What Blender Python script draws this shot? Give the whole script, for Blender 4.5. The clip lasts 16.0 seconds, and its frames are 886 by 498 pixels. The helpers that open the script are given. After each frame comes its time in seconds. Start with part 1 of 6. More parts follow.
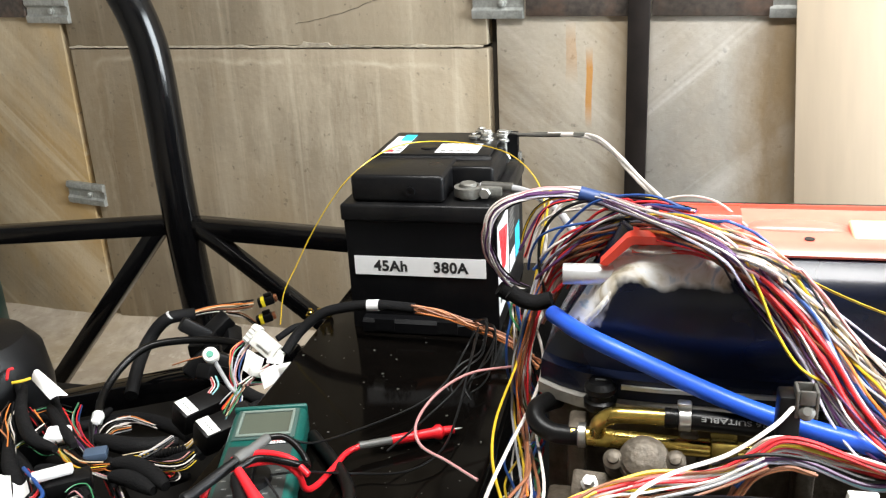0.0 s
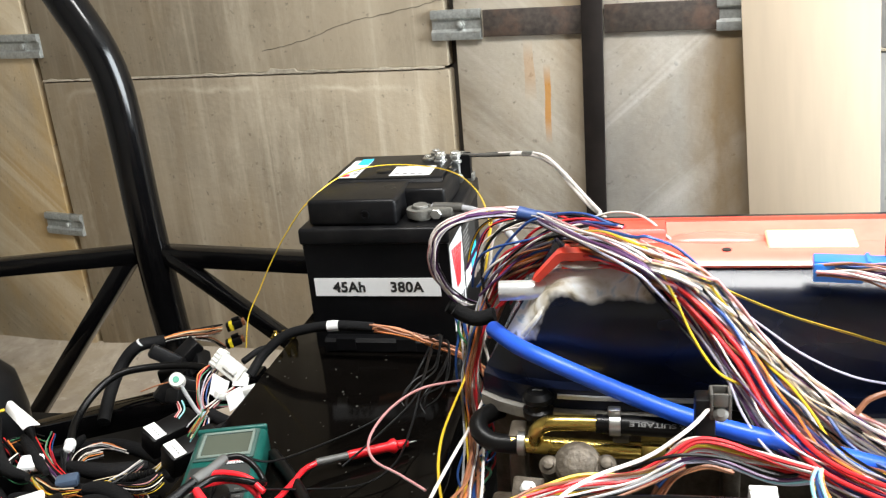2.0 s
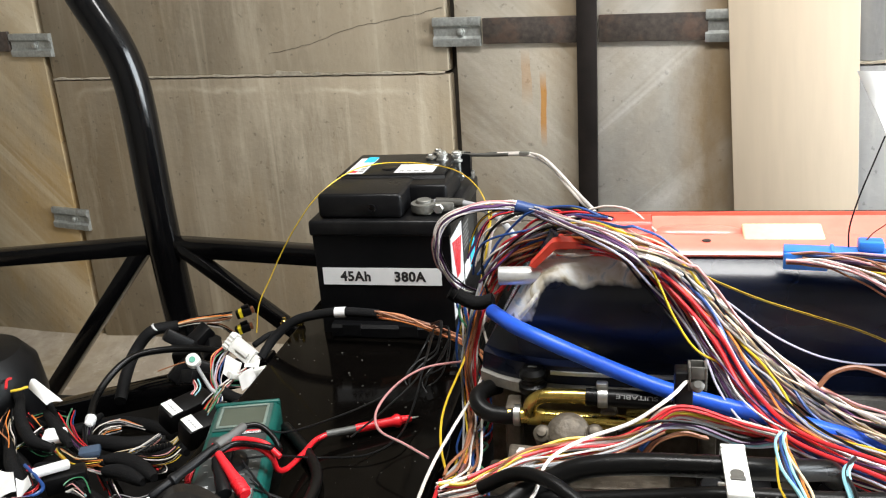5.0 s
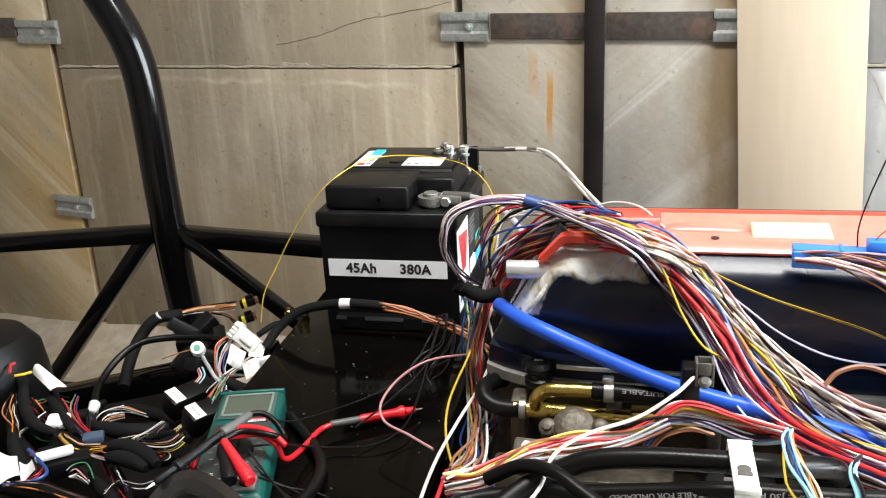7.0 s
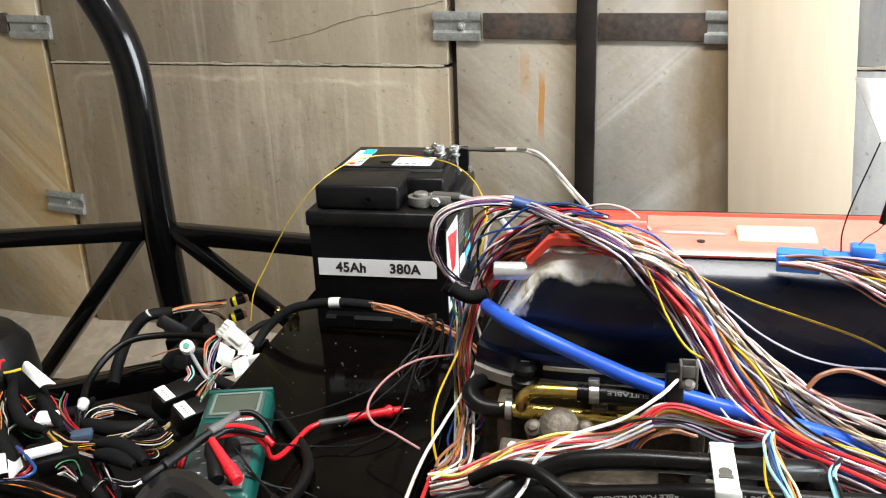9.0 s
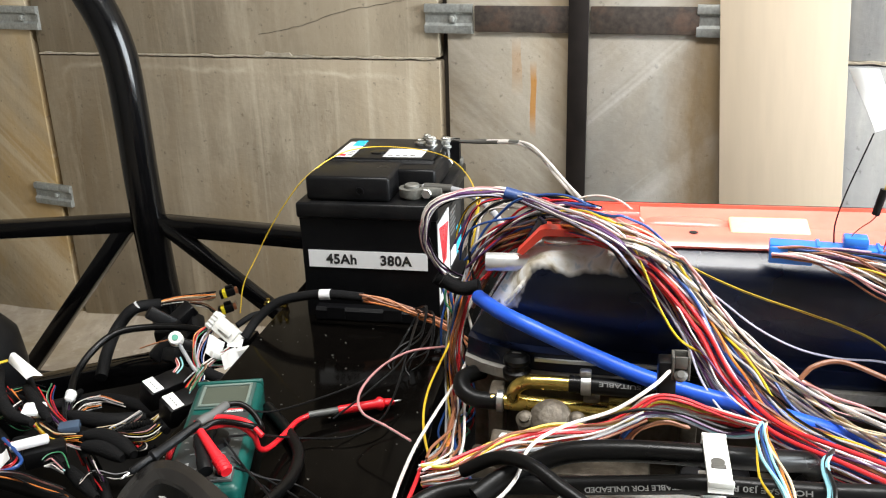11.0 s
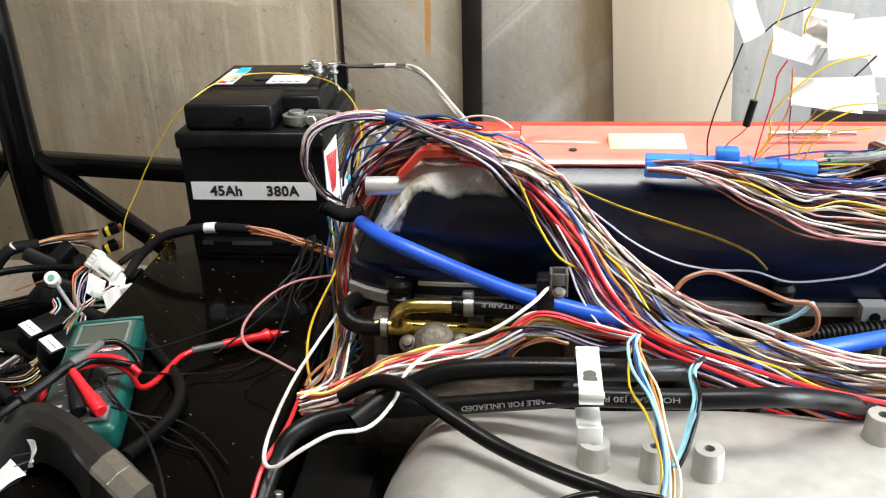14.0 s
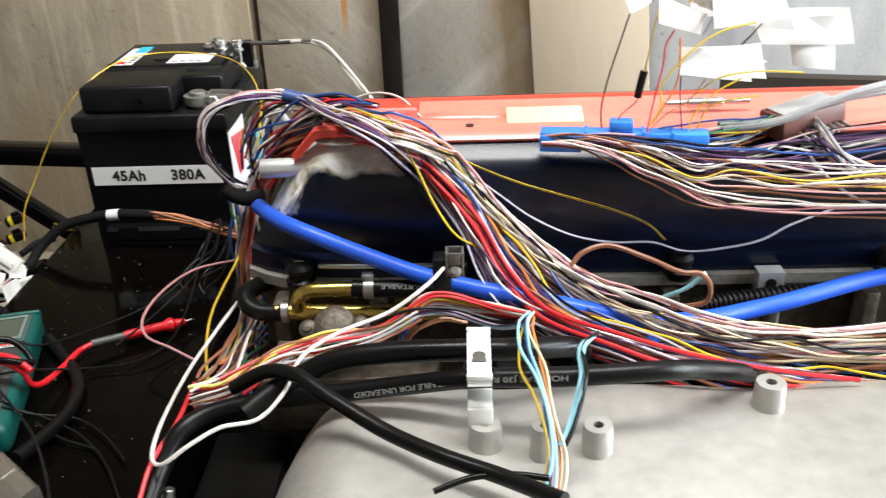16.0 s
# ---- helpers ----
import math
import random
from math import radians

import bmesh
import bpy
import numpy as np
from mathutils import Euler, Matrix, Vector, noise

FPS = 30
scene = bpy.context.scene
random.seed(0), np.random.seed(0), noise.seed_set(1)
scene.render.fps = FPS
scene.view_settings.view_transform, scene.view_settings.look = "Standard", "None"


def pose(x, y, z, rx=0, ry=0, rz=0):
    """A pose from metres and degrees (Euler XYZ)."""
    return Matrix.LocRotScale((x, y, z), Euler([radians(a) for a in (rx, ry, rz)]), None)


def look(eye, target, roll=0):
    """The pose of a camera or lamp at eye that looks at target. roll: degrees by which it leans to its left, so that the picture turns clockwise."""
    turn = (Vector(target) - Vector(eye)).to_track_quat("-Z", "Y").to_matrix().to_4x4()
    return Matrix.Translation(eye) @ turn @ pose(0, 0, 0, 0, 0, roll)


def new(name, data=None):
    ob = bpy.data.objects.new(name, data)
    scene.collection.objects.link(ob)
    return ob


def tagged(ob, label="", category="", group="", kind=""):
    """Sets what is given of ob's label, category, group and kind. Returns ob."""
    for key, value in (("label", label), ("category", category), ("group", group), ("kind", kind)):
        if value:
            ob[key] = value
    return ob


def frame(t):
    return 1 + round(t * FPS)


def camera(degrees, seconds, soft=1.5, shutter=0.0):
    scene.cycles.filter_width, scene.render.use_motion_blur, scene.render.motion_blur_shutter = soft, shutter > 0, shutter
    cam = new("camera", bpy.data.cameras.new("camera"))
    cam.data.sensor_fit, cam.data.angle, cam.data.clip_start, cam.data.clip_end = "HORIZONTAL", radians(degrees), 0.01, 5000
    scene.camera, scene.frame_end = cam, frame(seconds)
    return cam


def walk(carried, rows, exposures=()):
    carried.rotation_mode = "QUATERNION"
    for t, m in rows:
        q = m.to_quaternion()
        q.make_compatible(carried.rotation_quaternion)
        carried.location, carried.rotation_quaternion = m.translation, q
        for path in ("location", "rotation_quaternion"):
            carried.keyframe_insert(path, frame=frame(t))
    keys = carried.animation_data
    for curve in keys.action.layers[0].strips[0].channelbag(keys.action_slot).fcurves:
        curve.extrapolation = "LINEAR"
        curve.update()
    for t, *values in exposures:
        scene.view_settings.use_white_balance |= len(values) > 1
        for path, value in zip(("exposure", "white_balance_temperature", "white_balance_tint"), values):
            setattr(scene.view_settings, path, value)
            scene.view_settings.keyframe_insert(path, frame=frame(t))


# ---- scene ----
cam = camera(52.5, 16.0, soft=1.15, shutter=0.5)
PATH = [
    (0, (-0.028, -0.0257, 0.984), (-0.4728, 1.7966, 0.289), -3.0),
    (0.5, (-0.0215, -0.0292, 0.987), (-0.4419, 1.8023, 0.303), -3.0),
    (1, (-0.0141, -0.0328, 0.989), (-0.441, 1.797, 0.303), -3.6),
    (1.5, (-0.0038, -0.037, 0.992), (-0.4403, 1.7907, 0.308), -4.2),
    (2, (0.0222, -0.0497, 1.002), (-0.4045, 1.7861, 0.332), -5.0),
    (2.5, (0.0362, -0.0752, 1.009), (-0.3634, 1.7774, 0.37), -5.1),
    (3, (0.0421, -0.0907, 1.013), (-0.3211, 1.7745, 0.39), -4.7),
    (3.5, (0.0354, -0.1077, 1.014), (-0.3147, 1.766, 0.407), -4.0),
    (4, (0.0279, -0.1235, 1.013), (-0.3545, 1.7377, 0.39), -4.1),
    (4.5, (0.0262, -0.1221, 1.01), (-0.3803, 1.7268, 0.364), -4.0),
    (5, (0.0252, -0.1219, 1.01), (-0.3833, 1.7223, 0.352), -3.9),
    (7.5, (0.0159, -0.1271, 1.007), (-0.3881, 1.7141, 0.339), -2.6),
    (8, (0.0173, -0.1253, 1.007), (-0.3842, 1.7133, 0.33), -2.6),
    (8.5, (0.0228, -0.1285, 1.013), (-0.3752, 1.7124, 0.341), -2.4),
    (11, (0.0205, -0.125, 1.006), (-0.3494, 1.7182, 0.324), -1.8),
    (11.5, (0.0289, -0.1237, 1.002), (-0.3226, 1.7145, 0.296), -1.8),
    (12, (0.0428, -0.1113, 0.993), (-0.2123, 1.7187, 0.226), -1.4),
    (12.5, (0.0426, -0.1123, 0.993), (-0.1955, 1.711, 0.206), -1.7),
    (13, (0.0436, -0.1125, 0.992), (-0.1779, 1.7073, 0.193), -1.6),
    (13.5, (0.045, -0.1108, 0.989), (-0.1623, 1.704, 0.174), -1.6),
    (14, (0.0505, -0.1089, 0.99), (-0.1324, 1.7048, 0.169), -1.6),
    (14.5, (0.055, -0.1068, 0.986), (-0.1109, 1.7053, 0.155), -1.6),
    (15, (0.0609, -0.1029, 0.987), (-0.0746, 1.7027, 0.137), -1.7),
    (15.5, (0.0721, -0.1032, 0.988), (-0.0448, 1.7035, 0.138), -1.8),
    (16, (0.0919, -0.0921, 0.992), (0.024, 1.7002, 0.106), -2.2),
]
walk(cam, [(t, look(eye, target, roll)) for t, eye, target, roll in PATH], [(0.0, 0.30), (2.0, 0.2), (3.0, 0.03), (4.5, -0.05), (8.0, 0.06), (11.0, 0.02), (13.0, -0.05), (15.0, -0.2), (16.0, -0.24)])

# ---- light: daylight from an open garage door to the right, a ceiling tube, and the sky outside ----
world = bpy.data.worlds.new("world")
scene.world = world
world.use_nodes = True
wn = world.node_tree
sky = wn.nodes.new("ShaderNodeTexSky")
sky.sky_type, sky.sun_disc = "NISHITA", False
sky.sun_elevation, sky.sun_rotation = radians(38), radians(110)
wn.links.new(sky.outputs[0], wn.nodes["Background"].inputs[0])
wn.nodes["Background"].inputs[1].default_value = 0.10


def area(name, m, sx, sy, watts, color):
    d = bpy.data.lights.new(name, "AREA")
    d.shape, d.size, d.size_y, d.energy, d.color = "RECTANGLE", sx, sy, watts, color
    ob = new(name, d)
    ob.matrix_world = m
    return ob


WALL = pose(0, 0, 0, 0, 0, -12)          # the garage is turned a little against the car
area("door_daylight", look((2.55, 0.45, 1.35), (0.0, 0.7, 0.6)), 2.2, 1.7, 290, (0.895, 0.97, 1.02))
area("strip_light", WALL @ look((0.15, 0.42, 2.32), (0.15, 0.421, 0)), 1.5, 0.34, 64, (0.97, 0.965, 0.945))


# ---- materials ----
def mat(name, base, rough=0.5, metal=0.0, var=0.12, scale=30.0, bump=0.0, bscale=200.0, dust=0.0, coat=0.0, spec=0.5, stretch=(1, 1, 1), spots=None):
    """A surface with two scales of colour change, fine relief, uneven gloss and, where asked, pale dust."""
    m = bpy.data.materials.new(name)
    m.use_nodes = True
    n, l = m.node_tree.nodes, m.node_tree.links
    b = n["Principled BSDF"]
    b.inputs["Metallic"].default_value = metal
    b.inputs["Specular IOR Level"].default_value = spec
    b.inputs["Coat Weight"].default_value = coat
    b.inputs["Coat Roughness"].default_value = 0.08
    co = n.new("ShaderNodeTexCoord")
    big, fine = n.new("ShaderNodeTexNoise"), n.new("ShaderNodeTexNoise")
    big.inputs["Scale"].default_value, big.inputs["Detail"].default_value = scale * 0.25, 5
    fine.inputs["Scale"].default_value, fine.inputs["Detail"].default_value = scale * 4, 4
    lay = n.new("ShaderNodeMapping")
    lay.inputs["Scale"].default_value = stretch
    l.new(co.outputs["Object"], lay.inputs[0])
    for q in (big, fine):
        l.new(lay.outputs[0], q.inputs["Vector"])
    add = n.new("ShaderNodeMath")
    add.operation = "ADD"
    l.new(big.outputs[0], add.inputs[0]), l.new(fine.outputs[0], add.inputs[1])
    ramp = n.new("ShaderNodeMapRange")
    ramp.inputs[1].default_value, ramp.inputs[2].default_value = 0.6, 1.4
    ramp.inputs[3].default_value, ramp.inputs[4].default_value = 1 - var, 1 + var
    l.new(add.outputs[0], ramp.inputs[0])
    mul = n.new("ShaderNodeVectorMath")
    mul.operation = "SCALE"
    mul.inputs[0].default_value = base
    l.new(ramp.outputs[0], mul.inputs["Scale"])
    col = mul.outputs[0]
    if spots:
        # patches of a second colour: (colour, scale, from, to, amount)
        pn, pr, pm = n.new("ShaderNodeTexNoise"), n.new("ShaderNodeMapRange"), n.new("ShaderNodeMix")
        pn.inputs["Scale"].default_value, pn.inputs["Detail"].default_value, pn.inputs["Roughness"].default_value = spots[1], 7, 0.65
        pr.inputs[1].default_value, pr.inputs[2].default_value, pr.inputs[4].default_value = spots[2], spots[3], spots[4]
        pm.data_type = "RGBA"
        pm.inputs[7].default_value = (*spots[0], 1)
        l.new(co.outputs["Object"], pn.inputs["Vector"]), l.new(pn.outputs[0], pr.inputs[0])
        l.new(pr.outputs[0], pm.inputs[0]), l.new(col, pm.inputs[6])
        col = pm.outputs[2]
    rr = n.new("ShaderNodeMapRange")
    rr.inputs[1].default_value, rr.inputs[2].default_value = 0.3, 0.7
    rr.inputs[3].default_value, rr.inputs[4].default_value = max(0.02, rough * 0.8), min(1, rough * 1.25)
    l.new(big.outputs[0], rr.inputs[0])
    rough_out = rr.outputs[0]
    if dust:
        dn = n.new("ShaderNodeTexNoise")
        dn.inputs["Scale"].default_value, dn.inputs["Detail"].default_value, dn.inputs["Roughness"].default_value = 14, 9, 0.75
        l.new(co.outputs["Object"], dn.inputs["Vector"])
        sp = n.new("ShaderNodeTexVoronoi")
        sp.inputs["Scale"].default_value = 160
        l.new(co.outputs["Object"], sp.inputs["Vector"])
        lt = n.new("ShaderNodeMapRange")
        lt.inputs[1].default_value, lt.inputs[2].default_value, lt.inputs[3].default_value, lt.inputs[4].default_value = 0.06, 0.12, 0.55, 0
        l.new(sp.outputs["Distance"], lt.inputs[0])
        dm = n.new("ShaderNodeMapRange")
        dm.inputs[1].default_value, dm.inputs[2].default_value, dm.inputs[3].default_value, dm.inputs[4].default_value = 0.5, 0.78, 0, dust
        l.new(dn.outputs[0], dm.inputs[0])
        pick = n.new("ShaderNodeMath")
        pick.operation = "MULTIPLY_ADD"
        l.new(lt.outputs[0], pick.inputs[0]), l.new(dm.outputs[0], pick.inputs[1]), l.new(dm.outputs[0], pick.inputs[2])
        mix = n.new("ShaderNodeMix")
        mix.data_type = "RGBA"
        mix.inputs[7].default_value = (0.34, 0.31, 0.27, 1)
        l.new(pick.outputs[0], mix.inputs[0]), l.new(col, mix.inputs[6])
        col = mix.outputs[2]
    l.new(col, b.inputs["Base Color"]), l.new(rough_out, b.inputs["Roughness"])
    if bump:
        bn = n.new("ShaderNodeTexNoise")
        bn.inputs["Scale"].default_value, bn.inputs["Detail"].default_value = bscale, 5
        l.new(co.outputs["Object"], bn.inputs["Vector"])
        bp = n.new("ShaderNodeBump")
        bp.inputs["Strength"].default_value, bp.inputs["Distance"].default_value = bump, 0.002
        l.new(bn.outputs[0], bp.inputs["Height"]), l.new(bp.outputs[0], b.inputs["Normal"])
    return m


def concrete(name, base, streak, diagonal=0.0, pale=(0.62, 0.6, 0.55), warm=(0.36, 0.28, 0.16), wear=0.5, stain=(), outline=None, bands=()):
    """Cast panel: blotches, pale lime runs along the streak direction, pits and ochre stains."""
    m = bpy.data.materials.new(name)
    m.use_nodes = True
    n, l = m.node_tree.nodes, m.node_tree.links
    b = n["Principled BSDF"]
    b.inputs["Specular IOR Level"].default_value = 0.25
    co = n.new("ShaderNodeTexCoord")

    def tex(scale, detail, stretch, turn=0.0, rough=0.6):
        mp = n.new("ShaderNodeMapping")
        mp.vector_type = "TEXTURE"
        mp.inputs["Scale"].default_value = tuple(1 / v for v in stretch)
        mp.inputs["Rotation"].default_value = (0, turn, 0)
        q = n.new("ShaderNodeTexNoise")
        q.inputs["Scale"].default_value, q.inputs["Detail"].default_value, q.inputs["Roughness"].default_value = scale, detail, rough
        l.new(co.outputs["Object"], mp.inputs[0]), l.new(mp.outputs[0], q.inputs[0])
        return q.outputs[0]

    def span(v, a, c, d=0.0, e=1.0):
        q = n.new("ShaderNodeMapRange")
        q.inputs[1].default_value, q.inputs[2].default_value, q.inputs[3].default_value, q.inputs[4].default_value = a, c, d, e
        l.new(v, q.inputs[0])
        return q.outputs[0]

    def blend(f, a, c):
        q = n.new("ShaderNodeMix")
        q.data_type = "RGBA"
        l.new(f, q.inputs[0])
        if isinstance(a, tuple):
            q.inputs[6].default_value = (*a, 1)
        else:
            l.new(a, q.inputs[6])
        q.inputs[7].default_value = (*c, 1)
        return q.outputs[2]

    dark = tuple(v * 0.6 for v in base)
    c = blend(span(tex(3.0, 8, (1, 1, 0.8)), 0.36, 0.66), base, dark)
    c = blend(span(tex(2.4, 6, (1, 1, 0.5)), 0.5, 0.68, 0, wear), c, warm)
    c = blend(span(tex(streak, 6, (1, 1, 0.06), diagonal), 0.46, 0.74, 0, 0.62), c, pale)
    c = blend(span(tex(streak * 0.45, 8, (1, 1, 0.22), diagonal * 1.15, 0.75), 0.54, 0.74, 0, 0.75), c, pale)
    c = blend(span(tex(streak * 1.7, 4, (1, 1, 0.05), diagonal), 0.56, 0.72, 0, 0.45), c, dark)
    c = blend(span(tex(60, 3, (1, 1, 1)), 0.64, 0.72, 0, 0.6), c, tuple(v * 0.4 for v in base))
    c = blend(span(tex(streak * 2.6, 3, (1, 1, 0.035), diagonal), 0.6, 0.72, 0, 0.5), c, pale)

    def calc(op, a, d):
        q = n.new("ShaderNodeMath")
        q.operation = op
        for k, v in enumerate((a, d)):
            if isinstance(v, (int, float)):
                q.inputs[k].default_value = v
            else:
                l.new(v, q.inputs[k])
        return q.outputs[0]

    if outline:
        # a pale lime line left by the mould, along a rounded rectangle
        ox, oz, hx, hz, rad = outline
        so = n.new("ShaderNodeSeparateXYZ")
        l.new(co.outputs["Object"], so.inputs[0])
        ax = calc("MAXIMUM", calc("SUBTRACT", calc("ABSOLUTE", calc("SUBTRACT", so.outputs["X"], ox), 0), hx - rad), 0)
        az = calc("MAXIMUM", calc("SUBTRACT", calc("ABSOLUTE", calc("SUBTRACT", so.outputs["Z"], oz), 0), hz - rad), 0)
        away = calc("SUBTRACT", calc("SQRT", calc("ADD", calc("MULTIPLY", ax, ax), calc("MULTIPLY", az, az)), 0), rad)
        away = calc("ADD", away, calc("MULTIPLY", calc("SUBTRACT", tex(14, 4, (1, 1, 1)), 0.5), 0.045))
        line_m = span(calc("ABSOLUTE", away, 0), 0.001, 0.009, 1, 0)
        c = blend(calc("MULTIPLY", line_m, span(tex(9, 3, (1, 1, 1)), 0.4, 0.65, 0.1, 0.6)), c, pale)
    # damp brown discolouring with a ragged upright border: (from x, to x, amount, colour)
    for bx0, bx1, amount, tint in bands:
        sb = n.new("ShaderNodeSeparateXYZ")
        l.new(co.outputs["Object"], sb.inputs[0])
        ragged = calc("ADD", sb.outputs["X"], calc("MULTIPLY", calc("SUBTRACT", tex(7, 6, (1, 1, 0.35)), 0.5), 0.11))
        c = blend(calc("MULTIPLY", span(ragged, bx0, bx1), span(tex(16, 5, (1, 1, 0.4)), 0.25, 0.6, amount * 0.6, amount)), c, tint)
    if stain:
        sp = n.new("ShaderNodeSeparateXYZ")
        l.new(co.outputs["Object"], sp.inputs[0])
        for sx0, wide, z0, z1, amount in stain:
            wob = n.new("ShaderNodeMath")
            wob.operation = "MULTIPLY_ADD"
            l.new(tex(25, 4, (1, 1, 0.3)), wob.inputs[0])
            wob.inputs[1].default_value = wide * 1.6
            l.new(sp.outputs["X"], wob.inputs[2])
            dist = n.new("ShaderNodeMath")
            dist.operation = "COMPARE"
            l.new(wob.outputs[0], dist.inputs[0])
            dist.inputs[1].default_value, dist.inputs[2].default_value = sx0 + wide * 0.8, wide
            low, high = span(sp.outputs["Z"], z0 - 0.02, z0 + 0.03), span(sp.outputs["Z"], z1 - 0.04, z1, 1.0, 0.0)
            both = n.new("ShaderNodeMath")
            both.operation = "MULTIPLY"
            l.new(low, both.inputs[0]), l.new(high, both.inputs[1])
            full = n.new("ShaderNodeMath")
            full.operation = "MULTIPLY"
            l.new(both.outputs[0], full.inputs[0]), l.new(dist.outputs[0], full.inputs[1])
            c = blend(span(full.outputs[0], 0, 1, 0, amount), c, (0.5, 0.22, 0.035))
    l.new(c, b.inputs["Base Color"])
    l.new(span(tex(12, 5, (1, 1, 1)), 0.3, 0.7, 0.7, 0.95), b.inputs["Roughness"])
    bp = n.new("ShaderNodeBump")
    bp.inputs["Strength"].default_value, bp.inputs["Distance"].default_value = 0.5, 0.003
    l.new(tex(45, 9, (1, 1, 1)), bp.inputs["Height"]), l.new(bp.outputs[0], b.inputs["Normal"])
    return m


CONC = concrete("panel_concrete", (0.335, 0.276, 0.197), 11, 0.0, (0.5, 0.43, 0.325), (0.27, 0.195, 0.105), 0.6, (), (-1.208, 0.33, 0.479, 0.381, 0.06))
CONC_W = concrete("brushed_concrete", (0.43, 0.375, 0.295), 7, -0.85, (0.67, 0.61, 0.52), (0.3, 0.2, 0.09), 0.6, ((-0.478, 0.006, 0.62, 0.752, 0.85), (-0.512, 0.010, 0.70, 0.80, 0.3)), None, ((-0.455, -0.395, 0.55, (0.26, 0.17, 0.07)),))
CONC_V = concrete("pale_brushed_concrete", (0.53, 0.495, 0.44), 7, 0.85, (0.8, 0.77, 0.73), (0.36, 0.27, 0.16), 0.5, (), None, ((-0.235, -0.165, 0.8, (0.25, 0.16, 0.065)),))
CONC_Y = concrete("yellowed_concrete", (0.42, 0.335, 0.22), 7, -0.85, (0.6, 0.51, 0.37), (0.36, 0.23, 0.085), 0.85)
CONC_G = concrete("grey_concrete", (0.42, 0.42, 0.42), 7)
FLOORM = concrete("floor_concrete", (0.48, 0.4, 0.31), 12, 0.3, (0.62, 0.54, 0.44))
MORTAR = mat("mortar", (0.4, 0.35, 0.27), 0.95, bump=0.8, bscale=90, var=0.35)
GAP = mat("dark_sealant", (0.035, 0.028, 0.02), 0.8, var=0.3)
PLASTER = mat("painted_plaster", (0.3, 0.28, 0.25), 0.9, bump=0.2, var=0.08, scale=6)
GALV = mat("galvanised_steel", (0.42, 0.43, 0.41), 0.45, 0.7, var=0.35, scale=40, bump=0.25, bscale=80, spots=((0.17, 0.16, 0.13), 30, 0.5, 0.72, 0.7))
RUST = mat("rusty_steel", (0.055, 0.043, 0.035), 0.75, 0.1, var=0.7, scale=22, bump=0.4, bscale=120, spots=((0.15, 0.08, 0.05), 13, 0.52, 0.7, 0.5))
POSTM = mat("painted_post", (0.014, 0.0105, 0.009), 0.55, 0.0, var=0.45, scale=8, bump=0.15, spec=0.3)
PLY = mat("birch_plywood", (0.56, 0.455, 0.335), 0.75, var=0.07, scale=6, bump=0.1, bscale=60, stretch=(3, 3, 0.3))
CAGE = mat("black_powder_coat", (0.0025, 0.0025, 0.0028), 0.13, 0.0, var=0.3, scale=20, dust=0.005, spec=0.3)
DECKM = mat("dusty_black_gloss", (0.0022, 0.0018, 0.0015), 0.1, 0.0, var=0.3, scale=12, dust=0.006, spec=0.05)
BATM = mat("battery_plastic", (0.0035, 0.0035, 0.004), 0.4, var=0.25, scale=40, bump=0.12, bscale=500, dust=0.008, spec=0.16)
BATL = mat("battery_lid_plastic", (0.005, 0.005, 0.0055), 0.33, var=0.3, scale=40, bump=0.12, bscale=400, dust=0.03, spec=0.2)
WHITE = mat("white_label", (0.7, 0.7, 0.7), 0.45, var=0.04, scale=30)
INK = mat("black_ink", (0.012, 0.012, 0.012), 0.5)
REDINK = mat("red_ink", (0.6, 0.03, 0.04), 0.5)
CYAN = mat("cyan_ink", (0.02, 0.42, 0.62), 0.5)
LEAD = mat("lead", (0.19, 0.185, 0.165), 0.55, 0.6, var=0.3, scale=80, bump=0.3, bscale=300)
CHROME = mat("bright_zinc", (0.55, 0.55, 0.53), 0.34, 1.0, var=0.15, scale=60)
BRASS = mat("passivated_brass", (0.62, 0.46, 0.12), 0.24, 1.0, var=0.3, scale=40, bump=0.05)
COVER = mat("black_rocker_paint", (0.0022, 0.004, 0.013), 0.26, 0.0, var=0.4, scale=15, coat=0.06, bump=0.03, bscale=60, dust=0.004, spec=0.35)
BARE = mat("bare_welded_aluminium", (0.6, 0.58, 0.53), 0.6, 0.4, var=0.45, scale=30, bump=0.6, bscale=90)
# the paint on the cam cover is ground away and smeared round the welded corner
n, l = COVER.node_tree.nodes, COVER.node_tree.links
pb = n["Principled BSDF"]
pos = n.new("ShaderNodeTexCoord")
sx = n.new("ShaderNodeSeparateXYZ")
l.new(pos.outputs["Object"], sx.inputs[0])
nz = n.new("ShaderNodeTexNoise")
nz.inputs["Scale"].default_value, nz.inputs["Detail"].default_value, nz.inputs["Roughness"].default_value = 30, 3, 0.5
l.new(pos.outputs["Object"], nz.inputs["Vector"])


def math_node(op, a, b, c=None):
    q = n.new("ShaderNodeMath")
    q.operation = op
    for k, v in enumerate((a, b, c)):
        if v is None:
            continue
        if isinstance(v, (int, float)):
            q.inputs[k].default_value = v
        else:
            l.new(v, q.inputs[k])
    return q.outputs[0]


